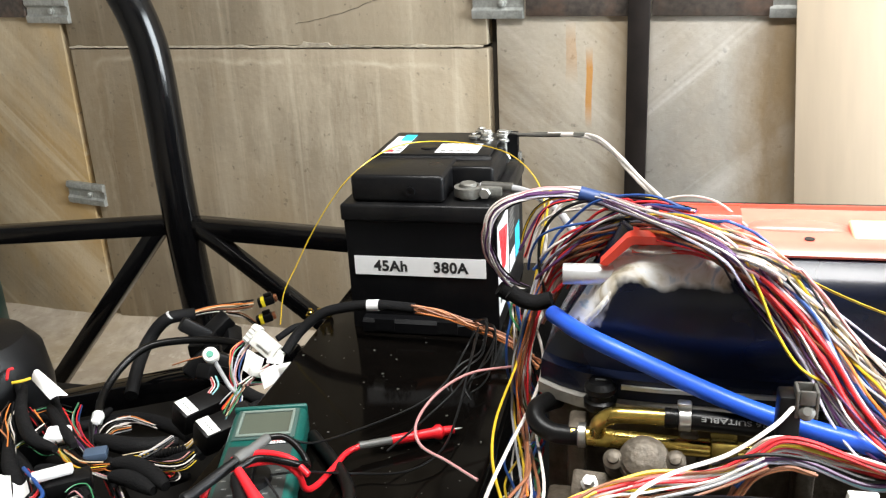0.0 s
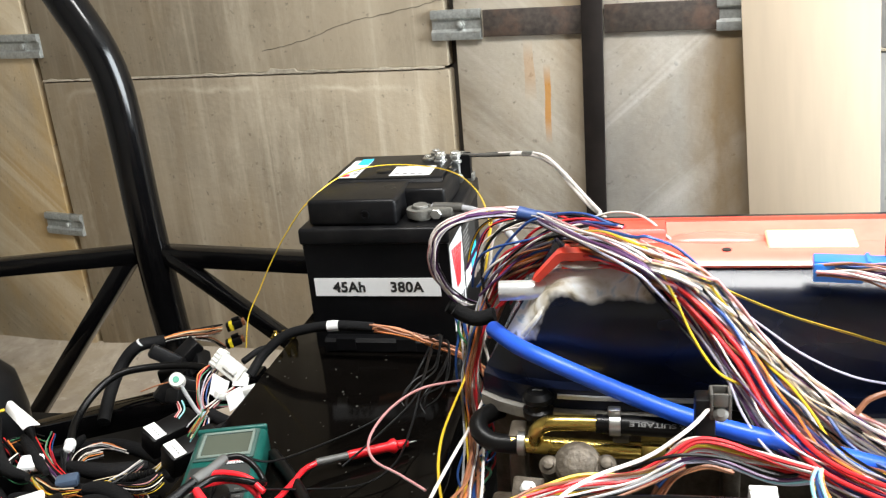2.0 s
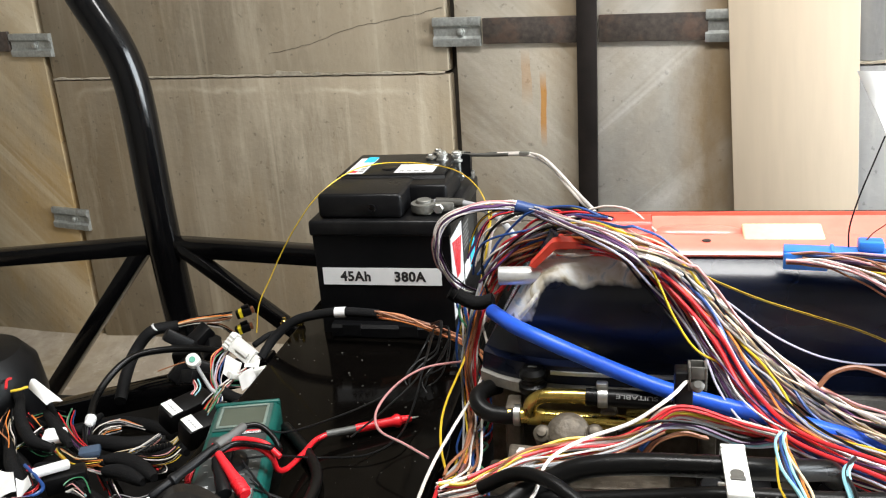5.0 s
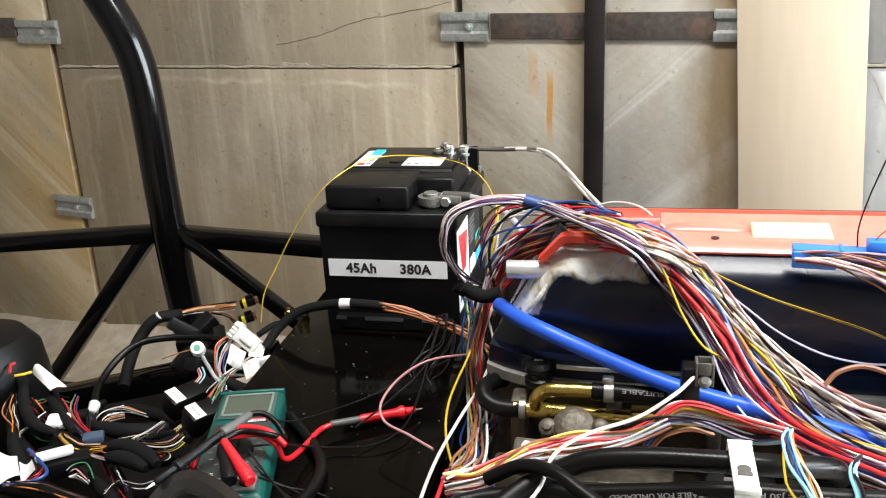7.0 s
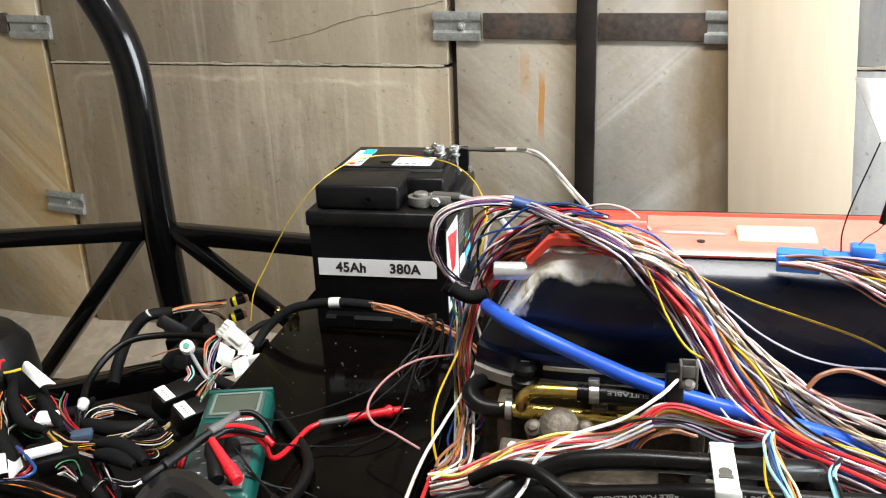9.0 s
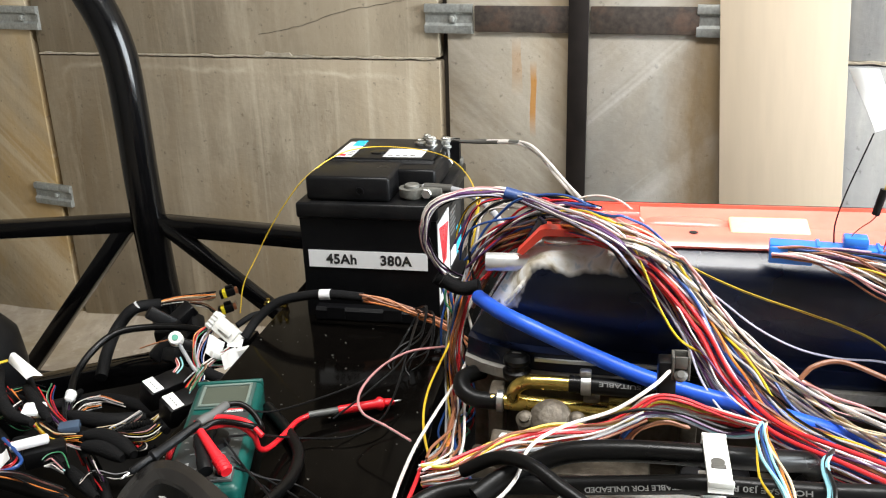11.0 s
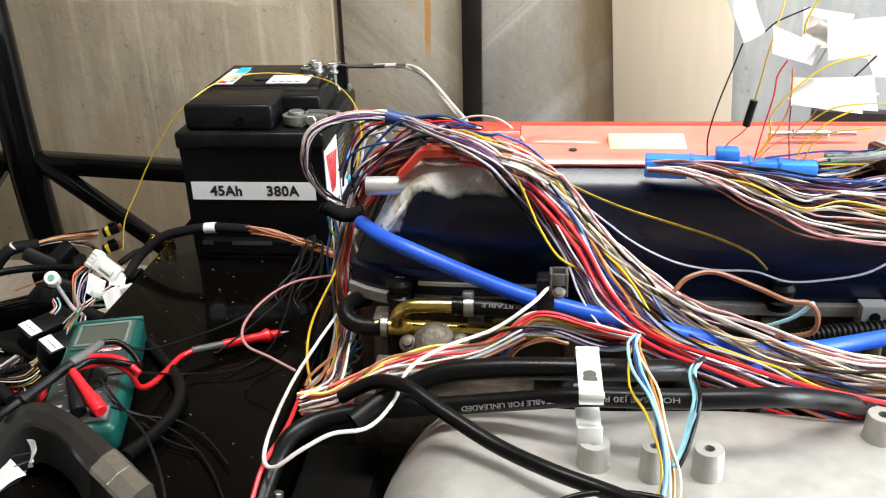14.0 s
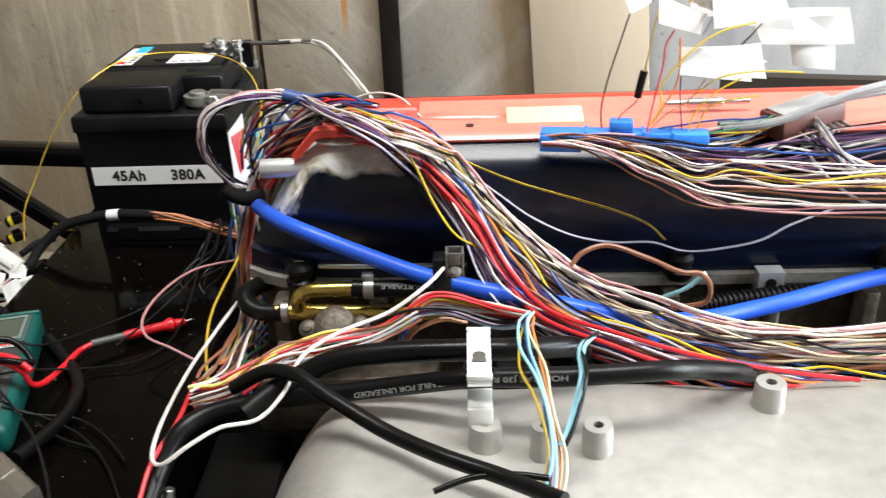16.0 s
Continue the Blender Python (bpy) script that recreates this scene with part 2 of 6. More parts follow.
wander = math_node("SUBTRACT", nz.outputs[0], 0.5)
end_strip = math_node("MINIMUM", math_node("SUBTRACT", math_node("MULTIPLY_ADD", sx.outputs["Z"], 0.6, math_node("MULTIPLY_ADD", wander, 0.05, -0.413)), sx.outputs["X"]), math_node("MULTIPLY_ADD", wander, 0.08, math_node("SUBTRACT", sx.outputs["Z"], 0.566)))
plate = math_node("MINIMUM", math_node("MULTIPLY_ADD", wander, 0.03, math_node("SUBTRACT", sx.outputs["Z"], 0.6065)), math_node("SUBTRACT", math_node("MULTIPLY_ADD", wander, 0.06, 0.042), sx.outputs["X"]))
edge_v = math_node("MINIMUM", math_node("MAXIMUM", end_strip, plate), math_node("SUBTRACT", 0.662, sx.outputs["Y"]))
bare_m = n.new("ShaderNodeMapRange")
bare_m.inputs[1].default_value, bare_m.inputs[2].default_value = 0.0, 0.006
l.new(edge_v, bare_m.inputs[0])
mix = n.new("ShaderNodeMix")
mix.data_type = "RGBA"
tone = n.new("ShaderNodeTexNoise")
tone.inputs["Scale"].default_value, tone.inputs["Detail"].default_value, tone.inputs["Distortion"].default_value = 30, 5, 2.2
l.new(pos.outputs["Object"], tone.inputs["Vector"])
shade = n.new("ShaderNodeValToRGB")
for at_k, rgb in ((0.24, (0.17, 0.135, 0.08, 1)), (0.34, (0.5, 0.45, 0.35, 1)), (0.43, (0.68, 0.66, 0.61, 1)), (0.57, (0.78, 0.79, 0.79, 1)), (0.66, (0.42, 0.55, 0.66, 1))):
    stop = shade.color_ramp.elements.new(at_k)
    stop.color = rgb
shade.color_ramp.elements.remove(shade.color_ramp.elements[0])
shade.color_ramp.elements.remove(shade.color_ramp.elements[-1])
l.new(tone.outputs[0], shade.inputs[0])
l.new(shade.outputs[0], mix.inputs[7])
l.new(bare_m.outputs[0], mix.inputs[0])
l.new(pb.inputs["Base Color"].links[0].from_socket, mix.inputs[6])
l.new(mix.outputs[2], pb.inputs["Base Color"])
l.new(math_node("MULTIPLY", bare_m.outputs[0], 0.2), pb.inputs["Metallic"])
l.new(math_node("MULTIPLY_ADD", bare_m.outputs[0], -0.06, 0.06), pb.inputs["Coat Weight"])
l.new(math_node("MULTIPLY_ADD", bare_m.outputs[0], 0.3, pb.inputs["Roughness"].links[0].from_socket), pb.inputs["Roughness"])
PIPE = mat("turned_aluminium", (0.75, 0.76, 0.77), 0.33, 0.7, var=0.1, scale=50)
MACH = mat("machined_gasket_edge", (0.3, 0.285, 0.255), 0.5, 0.6, var=0.35, scale=40, dust=0.03)
HEAD = mat("cast_head", (0.1, 0.083, 0.062), 0.5, 0.45, var=0.5, scale=30, bump=0.5, bscale=150, dust=0.07, spots=((0.045, 0.032, 0.02), 45, 0.48, 0.66, 0.8))
PLEN = mat("silver_painted_casting", (0.40, 0.385, 0.355), 0.42, 0.35, var=0.18, scale=16, bump=0.2, bscale=350)
REDP = mat("red_plastic", (0.74, 0.055, 0.028), 0.34, var=0.1, scale=16, coat=0.15, dust=0.05)
# paler, pinker red for the cover's right-hand flange, sloping face and hump
REDF = mat("pale_red_plastic", (0.80, 0.185, 0.135), 0.3, var=0.12, scale=14, coat=0.3, dust=0.12)
TAPE = mat("masking_tape", (0.66, 0.54, 0.33), 0.7, var=0.08, scale=50)
PAPER = mat("tag_paper", (0.84, 0.84, 0.83), 0.8, var=0.04, scale=40)
RUB = mat("black_rubber", (0.0038, 0.0037, 0.0037), 0.32, var=0.3, scale=50, bump=0.08, bscale=300, dust=0.004, spec=0.2)
MATT = mat("matt_black_plastic", (0.004, 0.004, 0.0045), 0.42, var=0.25, scale=40, bump=0.1, bscale=300, dust=0.01, spec=0.22)
DARK = mat("grimy_black_steel", (0.006, 0.0055, 0.005), 0.6, 0.0, var=0.4, scale=30, dust=0.012, spec=0.15)
CLOTHT = mat("cloth_loom_tape", (0.005, 0.005, 0.0055), 0.75, var=0.3, scale=80, bump=0.5, bscale=500, spec=0.2)
BLUEH = mat("blue_silicone", (0.02, 0.1, 0.62), 0.35, var=0.08, scale=30, bump=0.05, bscale=200)
BLUEP = mat("blue_connector_plastic", (0.03, 0.21, 0.74), 0.4, var=0.06, scale=50)
BROWNP = mat("brown_connector_plastic", (0.13, 0.045, 0.035), 0.45, var=0.15, scale=50)
WPLAS = mat("white_nylon", (0.76, 0.76, 0.72), 0.42, var=0.04, scale=50)
SOCK = mat("dark_grey_plastic", (0.07, 0.066, 0.058), 0.5, var=0.25, scale=50, dust=0.05)
GREYP = mat("grey_plastic", (0.16, 0.16, 0.155), 0.5, var=0.12, scale=50)
GREEN = mat("meter_green_plastic", (0.004, 0.075, 0.062), 0.34, var=0.08, scale=40, bump=0.05)
FACE = mat("meter_face", (0.035, 0.04, 0.04), 0.4, var=0.1, scale=40)
LCD = mat("lcd_grey", (0.075, 0.088, 0.068), 0.25, var=0.06, scale=10)
LCDL = mat("display_frame_plastic", (0.15, 0.19, 0.165), 0.4, var=0.08, scale=60)
LCDF = mat("lcd_bezel", (0.045, 0.085, 0.075), 0.4, var=0.05)
REDR = mat("red_silicone_lead", (0.7, 0.012, 0.02), 0.38, var=0.08, scale=60)
YELP = mat("yellow_seal", (0.75, 0.6, 0.02), 0.5)
TRIM = mat("grained_trim", (0.012, 0.011, 0.0105), 0.27, var=0.2, scale=50, bump=0.04, bscale=900, dust=0.02, spec=0.8)
SATIN = mat("satin_grey_trim", (0.36, 0.33, 0.28), 0.3, 0.8, var=0.2, scale=40, dust=0.03)
WIRE = {}
for key, rgb in dict(white=(0.64, 0.59, 0.55), cream=(0.62, 0.5, 0.33), brown=(0.22, 0.085, 0.04), red=(0.6, 0.022, 0.028), blue=(0.018, 0.065, 0.24),
                     purple=(0.085, 0.03, 0.10), pink=(0.55, 0.26, 0.26), yellow=(0.62, 0.42, 0.025), black=(0.006, 0.006, 0.0065), green=(0.04, 0.2, 0.09),
                     grey=(0.33, 0.33, 0.34), orange=(0.65, 0.2, 0.04), skyblue=(0.25, 0.52, 0.6), copper=(0.5, 0.2, 0.09), lilac=(0.46, 0.44, 0.55)).items():
    WIRE[key] = mat("insulation_" + key, rgb, 0.38, var=0.12, scale=60, spec=0.2 if key == "black" else 0.45)


# ---- building blocks ----
def part(name, bm, material, parent=None, label="", smooth=True):
    me = bpy.data.meshes.new(name)
    bmesh.ops.recalc_face_normals(bm, faces=bm.faces)
    bm.to_mesh(me)
    bm.free()
    for q in (material if isinstance(material, (list, tuple)) else [material]):
        me.materials.append(q)
    if smooth:
        me.polygons.foreach_set("use_smooth", [True] * len(me.polygons))
        me.set_sharp_from_angle(angle=radians(38))
    ob = new(name, me)
    ob.parent = parent
    if label:
        tagged(ob, label)
    return ob


def thing(name, label, category, m=None, group="", kind=""):
    ob = new(name)
    ob.empty_display_size = 0.02
    ob.matrix_world = m if m is not None else Matrix()
    return tagged(ob, label, category, group, kind)


def box(x0, x1, y0, y1, z0, z1, bevel=0.0, seg=2, bm=None, m=None):
    own = bmesh.new()
    bmesh.ops.create_cube(own, size=1)
    for v in own.verts:
        v.co = Vector(((x0 + x1) / 2 + v.co.x * (x1 - x0), (y0 + y1) / 2 + v.co.y * (y1 - y0), (z0 + z1) / 2 + v.co.z * (z1 - z0)))
    if bevel:
        bmesh.ops.bevel(own, geom=own.edges[:], offset=bevel, segments=seg, profile=0.5, affect="EDGES")
    return join(bm, own, m)


def join(bm, own, m=None):
    if m is not None:
        own.transform(m)
    if bm is None:
        return own
    me = bpy.data.meshes.new("temp")
    own.to_mesh(me)
    own.free()
    bm.from_mesh(me)
    bpy.data.meshes.remove(me)
    return bm


def lathe(profile, m=None, seg=24, bm=None):
    """Turned round z: a list of (radius, height)."""
    own = bmesh.new()
    rings = []
    for r, z in profile:
        rings.append([own.verts.new((r * math.cos(2 * math.pi * k / seg), r * math.sin(2 * math.pi * k / seg), z)) for k in range(seg)])
    for a, b in zip(rings, rings[1:]):
        for k in range(seg):
            own.faces.new((a[k], a[(k + 1) % seg], b[(k + 1) % seg], b[k]))
    own.faces.new(rings[0][::-1]), own.faces.new(rings[-1])
    return join(bm, own, m)


def rod(a, b, r, seg=16, bm=None, bev=0.0):
    a, b = Vector(a), Vector(b)
    h = (b - a).length
    m = Matrix.Translation(a) @ (b - a).to_track_quat("Z", "Y").to_matrix().to_4x4()
    e = min(bev or r * 0.12, h * 0.3)
    return lathe([(r - e, 0), (r, e), (r, h - e), (r - e, h)], m, seg, bm)


def prism(outline, x0, x1, bevel=0.0, bm=None, m=None, cuts=0):
    """An outline in (y, z), drawn out along x."""
    own = bmesh.new()
    rings = [[own.verts.new((x0 + (x1 - x0) * k / (cuts + 1), y, z)) for y, z in outline] for k in range(cuts + 2)]
    n = len(outline)
    for a, b in zip(rings, rings[1:]):
        for k in range(n):
            own.faces.new((a[k], a[(k + 1) % n], b[(k + 1) % n], b[k]))
    own.faces.new(rings[0][::-1]), own.faces.new(rings[-1])
    if bevel:
        sharp = [e for e in own.edges if len(e.link_faces) == 2 and e.calc_face_angle(0) > 0.5]
        bmesh.ops.bevel(own, geom=sharp, offset=bevel, segments=3, profile=0.5, affect="EDGES")
    return join(bm, own, m)


def spline(points, per=10):
    """A smooth line through the points."""
    p = [np.array(q, float) for q in points]
    p = [2 * p[0] - p[1]] + p + [2 * p[-1] - p[-2]]
    out = []
    for a, b, c, d in zip(p, p[1:], p[2:], p[3:]):
        for k in range(per):
            t = k / per
            out.append(0.5 * (2 * b + (c - a) * t + (2 * a - 5 * b + 4 * c - d) * t * t + (3 * b - a - 3 * c + d) * t ** 3))
    out.append(p[-2])
    return np.array(out)


def frames_of(line):
    tan = np.gradient(line, axis=0)
    tan /= np.linalg.norm(tan, axis=1)[:, None] + 1e-9
    up = np.array((0.0, 0.0, 1.0)) if abs(tan[0][2]) < 0.9 else np.array((1.0, 0.0, 0.0))
    us, vs = [], []
    u = up - tan[0] * up.dot(tan[0])
    for t in tan:
        u = u - t * u.dot(t)
        u /= np.linalg.norm(u) + 1e-9
        us.append(u), vs.append(np.cross(t, u))
    return tan, np.array(us), np.array(vs)


def sweep(line, radius, sides=8):
    """A round tube along a line; radius may change along it. Returns a bmesh."""
    n = len(line)
    radius = np.broadcast_to(np.asarray(radius, float), (n,))
    _, u, v = frames_of(line)
    bm = bmesh.new()
    rings = []
    for k in range(n):
        rings.append([bm.verts.new(line[k] + radius[k] * (u[k] * math.cos(2 * math.pi * s / sides) + v[k] * math.sin(2 * math.pi * s / sides))) for s in range(sides)])
    for a, b in zip(rings, rings[1:]):
        for s in range(sides):
            bm.faces.new((a[s], a[(s + 1) % sides], b[(s + 1) % sides], b[s]))
    bm.faces.new(rings[0][::-1]), bm.faces.new(rings[-1])
    return bm


def tube(name, points, r, material, parent=None, label="", sides=10, per=10):
    return part(name, sweep(spline(points, per), r, sides), material, parent, label)


def strand(line, r, sides=6, stripe=False):
    bm = sweep(line, r, sides)
    if stripe:
        for k, f in enumerate(bm.faces):
            f.material_index = 1 if k % sides in (1, 4) and len(f.verts) == 4 else 0
    return bm


def loom(thing_ob, points, colors, spread, r=0.0011, seed=1, flat=1.0, per=9, stray=1.0, lag=0.0):
    """Many wires that run together along one line, each with a place of its own in the bundle that wanders."""
    rng = random.Random(seed)
    line = spline(points, per)
    n = len(line)
    spread = np.interp(np.linspace(0, 1, n), np.linspace(0, 1, len(spread)), spread)
    _, u, v = frames_of(line)
    s = np.linspace(0, 1, n)
    size = float(np.linalg.norm(np.diff(line, axis=0), axis=1).sum())
    for k, c in enumerate(colors):
        a, q = rng.uniform(0, 2 * math.pi), math.sqrt(rng.uniform(0.02, 1))
        turn, ph = rng.uniform(-1.5, 1.5) * min(1.0, size / 0.4), rng.uniform(0, 6.28)
        f1, f2 = rng.uniform(1.5, 4.5) * size / 0.55, rng.uniform(2.5, 7) * size / 0.55
        ang = a + turn * s
        ru = spread * (q * np.cos(ang) + 0.3 * stray * np.sin(f1 * 6.28 * s + ph))
        rv = spread * flat * (q * np.sin(ang) + 0.26 * stray * np.cos(f2 * 6.28 * s + ph * 1.7))
        f3, kink = rng.uniform(7, 12) * size / 0.55, r * 0.4
        ru = ru + kink * np.sin(f3 * 6.28 * s + ph * 2.3)
        rv = rv + kink * np.cos(f3 * 5.1 * s + ph)
        i0 = int(rng.uniform(0, lag) * n)
        i1 = n - int(rng.uniform(0, lag) * n)
        path = (line + u * ru[:, None] + v * rv[:, None])[i0:i1]
        two = "/" in c
        cols = [WIRE[w] for w in c.split("/")]
        part("wire", strand(path, r * rng.uniform(0.85, 1.2), 6, two), cols, thing_ob)


def mixed(n, seed, **weights):
    rng = random.Random(seed)
    keys = list(weights)
    out = []
    for _ in range(n):
        c = rng.choices(keys, [weights[k] for k in keys])[0]
        if rng.random() < 0.14:
            d = rng.choice(keys)
            c = c + "/" + d if d != c else c
        out.append(c)
    return out


def text(name, body, size, material, m, parent=None, spacing=1.0, bold=0.016):
    cu = bpy.data.curves.new(name, "FONT")
    cu.body, cu.size, cu.extrude, cu.align_x, cu.align_y, cu.space_character = body, size, 0.00012, "CENTER", "CENTER", spacing
    cu.offset = size * bold
    tmp = bpy.data.objects.new("temp", cu)
    me = bpy.data.meshes.new_from_object(tmp)
    bpy.data.objects.remove(tmp)
    me.materials.clear()
    me.materials.append(material)
    ob = new(name, me)
    ob.parent = parent
    ob.matrix_basis = m
    return ob


# ---- the garage ----
def slab(name, parent, x0, x1, z0, z1, material, y0=1.564, deep=0.07):
    ob = part(name, box(x0, x1, y0, y0 + deep, z0, z1, 0.004, 2), material, parent)
    return ob


wall = tagged(new("wall_north"), "sectional garage wall of grey-brown cast concrete panels", "wall", kind="structure")
wall.matrix_world = WALL
slab("panel", wall, -3.0, -1.765, 0.0, 2.4, CONC_Y)
SLOPE = 0.0138                        # the level joint of the wide bay runs up a little
for low in (True, False):
    ob = slab("panel", wall, -1.747, -0.675, 0.0 if low else 0.7365, 0.7305 if low else 2.4, CONC)
    for v in ob.data.vertices:
        if 0.6 < v.co.z < 0.8:
            v.co.z += SLOPE * (v.co.x + 1.747)
slab("panel", wall, -0.657, -0.381, 0.0, 2.4, CONC_W)
slab("panel", wall, -0.379, -0.10, 0.0, 2.4, CONC_V)
slab("panel", wall, -0.098, 1.2, 0.0, 0.759, CONC_G)
slab("panel", wall, -0.098, 1.2, 0.765, 2.4, CONC_G)
slab("panel", wall, 1.202, 2.6, 0.0, 2.4, CONC)
part("backing", box(-3.0, 2.6, 1.59, 1.68, 0, 2.4), GAP, wall)
# ragged mortar along the level joint, a crack above it, lime outlines below it
rng = random.Random(5)
for x0, x1, base_z, rise in ((-1.745, -0.68, 0.7345, SLOPE), (0.0, 0.9, 0.7625, 0.0)):
    bm = bmesh.new()
    xs = np.arange(x0, x1, 0.006)
    up = [base_z + rise * (x - x0) + 0.002 + 0.0045 * noise.noise((x * 30, 0, 0)) + (0.006 if noise.noise((x * 9, 3, 0)) > 0.3 else 0) for x in xs]
    lo = [base_z + rise * (x - x0) - 0.0015 + 0.0025 * noise.noise((x * 40, 7, 0)) for x in xs]
    va = [bm.verts.new((x, 1.5625 - 0.0025 * abs(noise.noise((x * 60, 1, 2))), z)) for x, z in zip(xs, up)]
    vb = [bm.verts.new((x, 1.5625 - 0.002 * abs(noise.noise((x * 70, 4, 2))), z)) for x, z in zip(xs, lo)]
    vc = [bm.verts.new((x, 1.575, z + 0.003)) for x, z in zip(xs, up)]
    for k in range(len(xs) - 1):
        bm.faces.new((va[k], va[k + 1], vb[k + 1], vb[k])), bm.faces.new((va[k], vc[k], vc[k + 1], va[k + 1]))
    part("mortar_joint", bm, MORTAR, wall)
crack = [(-1.10, 1.563, 0.79), (-1.02, 1.563, 0.804), (-0.97, 1.563, 0.816), (-0.919, 1.563, 0.833), (-0.86, 1.563, 0.846), (-0.811, 1.563, 0.853), (-0.734, 1.563, 0.866), (-0.68, 1.563, 0.875)]
line = spline(crack, 12)
line[:, 2] += [0.004 * noise.noise((p[0] * 50, 2, 1)) for p in line]
part("crack", sweep(line, 0.0004, 5), GAP, wall)
floor = part("floor", box(-3.2, 3.2, -3.0, 1.9, -0.12, 0.0), FLOORM)
tagged(floor, "worn dusty concrete garage floor", "floor", kind="structure").matrix_world = WALL
kerb = part("trim", prism([(1.565, -0.01), (1.44, -0.01), (1.50, 0.012), (1.552, 0.032), (1.565, 0.05)], -3.0, 2.6, cuts=60), FLOORM)
tagged(kerb, "rough mortar fillet where floor meets wall", "trim", kind="structure").matrix_world = WALL
for v in kerb.data.vertices:
    v.co.z *= min(1.9, max(0.3, 0.3 + 1.5 * (v.co.x + 2.1))) if v.co.z > 0 else 1
    v.co += Vector((0, 0.012 * noise.noise(v.co * 9), 0.01 * noise.noise(v.co * 13))) if 0 < v.co.z < 0.045 else Vector((0, 0, 0))
for name, args in dict(wall_west=(-3.1, -3.0, -3.0, 1.7, 0, 2.4), wall_south=(-3.0, 2.6, -3.0, -2.9, 0, 2.4)).items():
    tagged(part(name, box(*args), PLASTER), "plain pale garage wall", "wall", kind="structure").matrix_world = WALL
east = tagged(new("wall_east"), "garage end wall with an open doorway", "wall", kind="structure")
east.matrix_world = WALL
part("pier", box(2.5, 2.6, -2.9, -0.9, 0, 2.4), PLASTER, east)
part("pier", box(2.5, 2.6, 1.45, 1.564, 0, 2.4), PLASTER, east)
part("lintel", box(2.5, 2.6, -0.9, 1.45, 2.1, 2.4), PLASTER, east)
tagged(part("ceiling", box(-3.1, 2.6, -3.0, 1.7, 2.4, 2.5), PLASTER), "plain pale garage ceiling", "ceiling", kind="structure").matrix_world = WALL
ground = tagged(part("ground", box(2.7, 60, -40, 40, -0.13, -0.01), FLOORM), "concrete yard outside the doorway", "ground", kind="structure")
ground.matrix_world = WALL


fit_l = thing("strip_fitting", "plain white batten light on the garage ceiling", "ceiling light", WALL @ pose(0.15, 0.42, 2.4))
part("batten", box(-0.76, 0.76, -0.17, 0.17, -0.05, 0.0, 0.004), WHITE, fit_l)


def clip(m, half):
    """A pressed galvanised panel clip with two folded ribs and a bolt."""
    t = thing("panel_clip", "dull galvanised pressed-steel panel clip bolted over a joint", "clip", WALL @ m, "panel clips on the wall")
    out = [(0, -0.028), (-0.010, -0.028), (-0.012, -0.022), (-0.012, -0.013), (-0.006, -0.008), (-0.006, 0.008), (-0.012, 0.013), (-0.012, 0.022), (-0.010, 0.028), (0, 0.028)]
    part("plate", prism(out, -half, half, 0.0012), GALV, t)
    part("bolt", lathe([(0.009, 0), (0.009, 0.003), (0.006, 0.0035), (0.006, 0.009), (0.004, 0.010)], pose(half * 0.42 - 0.012, -0.006, 0, 90), 6), GALV, t)
    return t


for x, z, half, lean in ((-0.650, 0.829, 0.050, 0.0), (-1.790, 0.8195, 0.066, 0.6), (-1.777, 0.371, 0.060, 1.5), (-0.124, 0.830, 0.050, 0.0)):
    clip(pose(x, 1.564, z, 0, lean, 0), half)
for x0, x1 in ((-0.595, -0.407), (-0.366, -0.170), (-2.4, -1.862)):
    bar = thing("steel_strap", "flat rust-brown steel strap on the concrete wall", "strap", WALL @ pose(0, 0, 0), "wall straps")
    part("strap", box(x0, x1, 1.5555, 1.5645, 0.805, 0.854, 0.0015), RUST, bar)
post = thing("steel_post", "dark painted upright angle-iron post on the wall", "post", WALL)
part("flange", box(-0.405, -0.367, 1.546, 1.552, 0.0, 2.4, 0.001), POSTM, post)
part("web", box(-0.405, -0.399, 1.5525, 1.5635, 0.0, 2.4, 0.001), POSTM, post)
board = thing("plywood_board", "pale birch plywood offcut leaning on the wall", "board", WALL @ pose(0.026, 1.53, 0.0, -1.0, -3.9, 0))
bm = box(-0.102, 0.104, -0.006, 0.006, 0.0, 1.55, 0.0008)
part("sheet", bm, PLY, board)
jar = thing("green_drum", "dark green painted container beside the wall", "container", WALL @ pose(-2.1, 1.36, 0))
part("body", lathe([(0.10, 0), (0.115, 0.01), (0.115, 0.30), (0.108, 0.32), (0.06, 0.36), (0.03, 0.40), (0.03, 0.44)], None, 28), mat("dark_green_paint", (0.01, 0.03, 0.025), 0.4, var=0.2), jar)

# ---- the car's frame and deck ----
hoop = thing("roll_hoop", "glossy black steel roll-cage tube and square side rails", "roll cage")
line = spline([(x, 1.155, z) for x, z in ((-0.700, 0.0), (-0.710, 0.3), (-0.7205, 0.48), (-0.7265, 0.62), (-0.728, 0.72), (-0.730, 0.79), (-0.736, 0.84), (-0.752, 0.89),
                (-0.783, 0.95), (-0.808, 1.0), (-0.85, 1.08), (-0.92, 1.2), (-0.99, 1.3))], 10)
part("tube", sweep(line, 0.0275, 28), CAGE, hoop)


def square_bar(a, b, w, parent, name="rail"):
    a, b = Vector(a), Vector(b)
    m = Matrix.Translation(a) @ (b - a).to_track_quat("X", "Z").to_matrix().to_4x4()
    return part(name, box(0, (b - a).length, -w / 2, w / 2, -w / 2, w / 2, 0.003, 2, None, m), CAGE, parent)


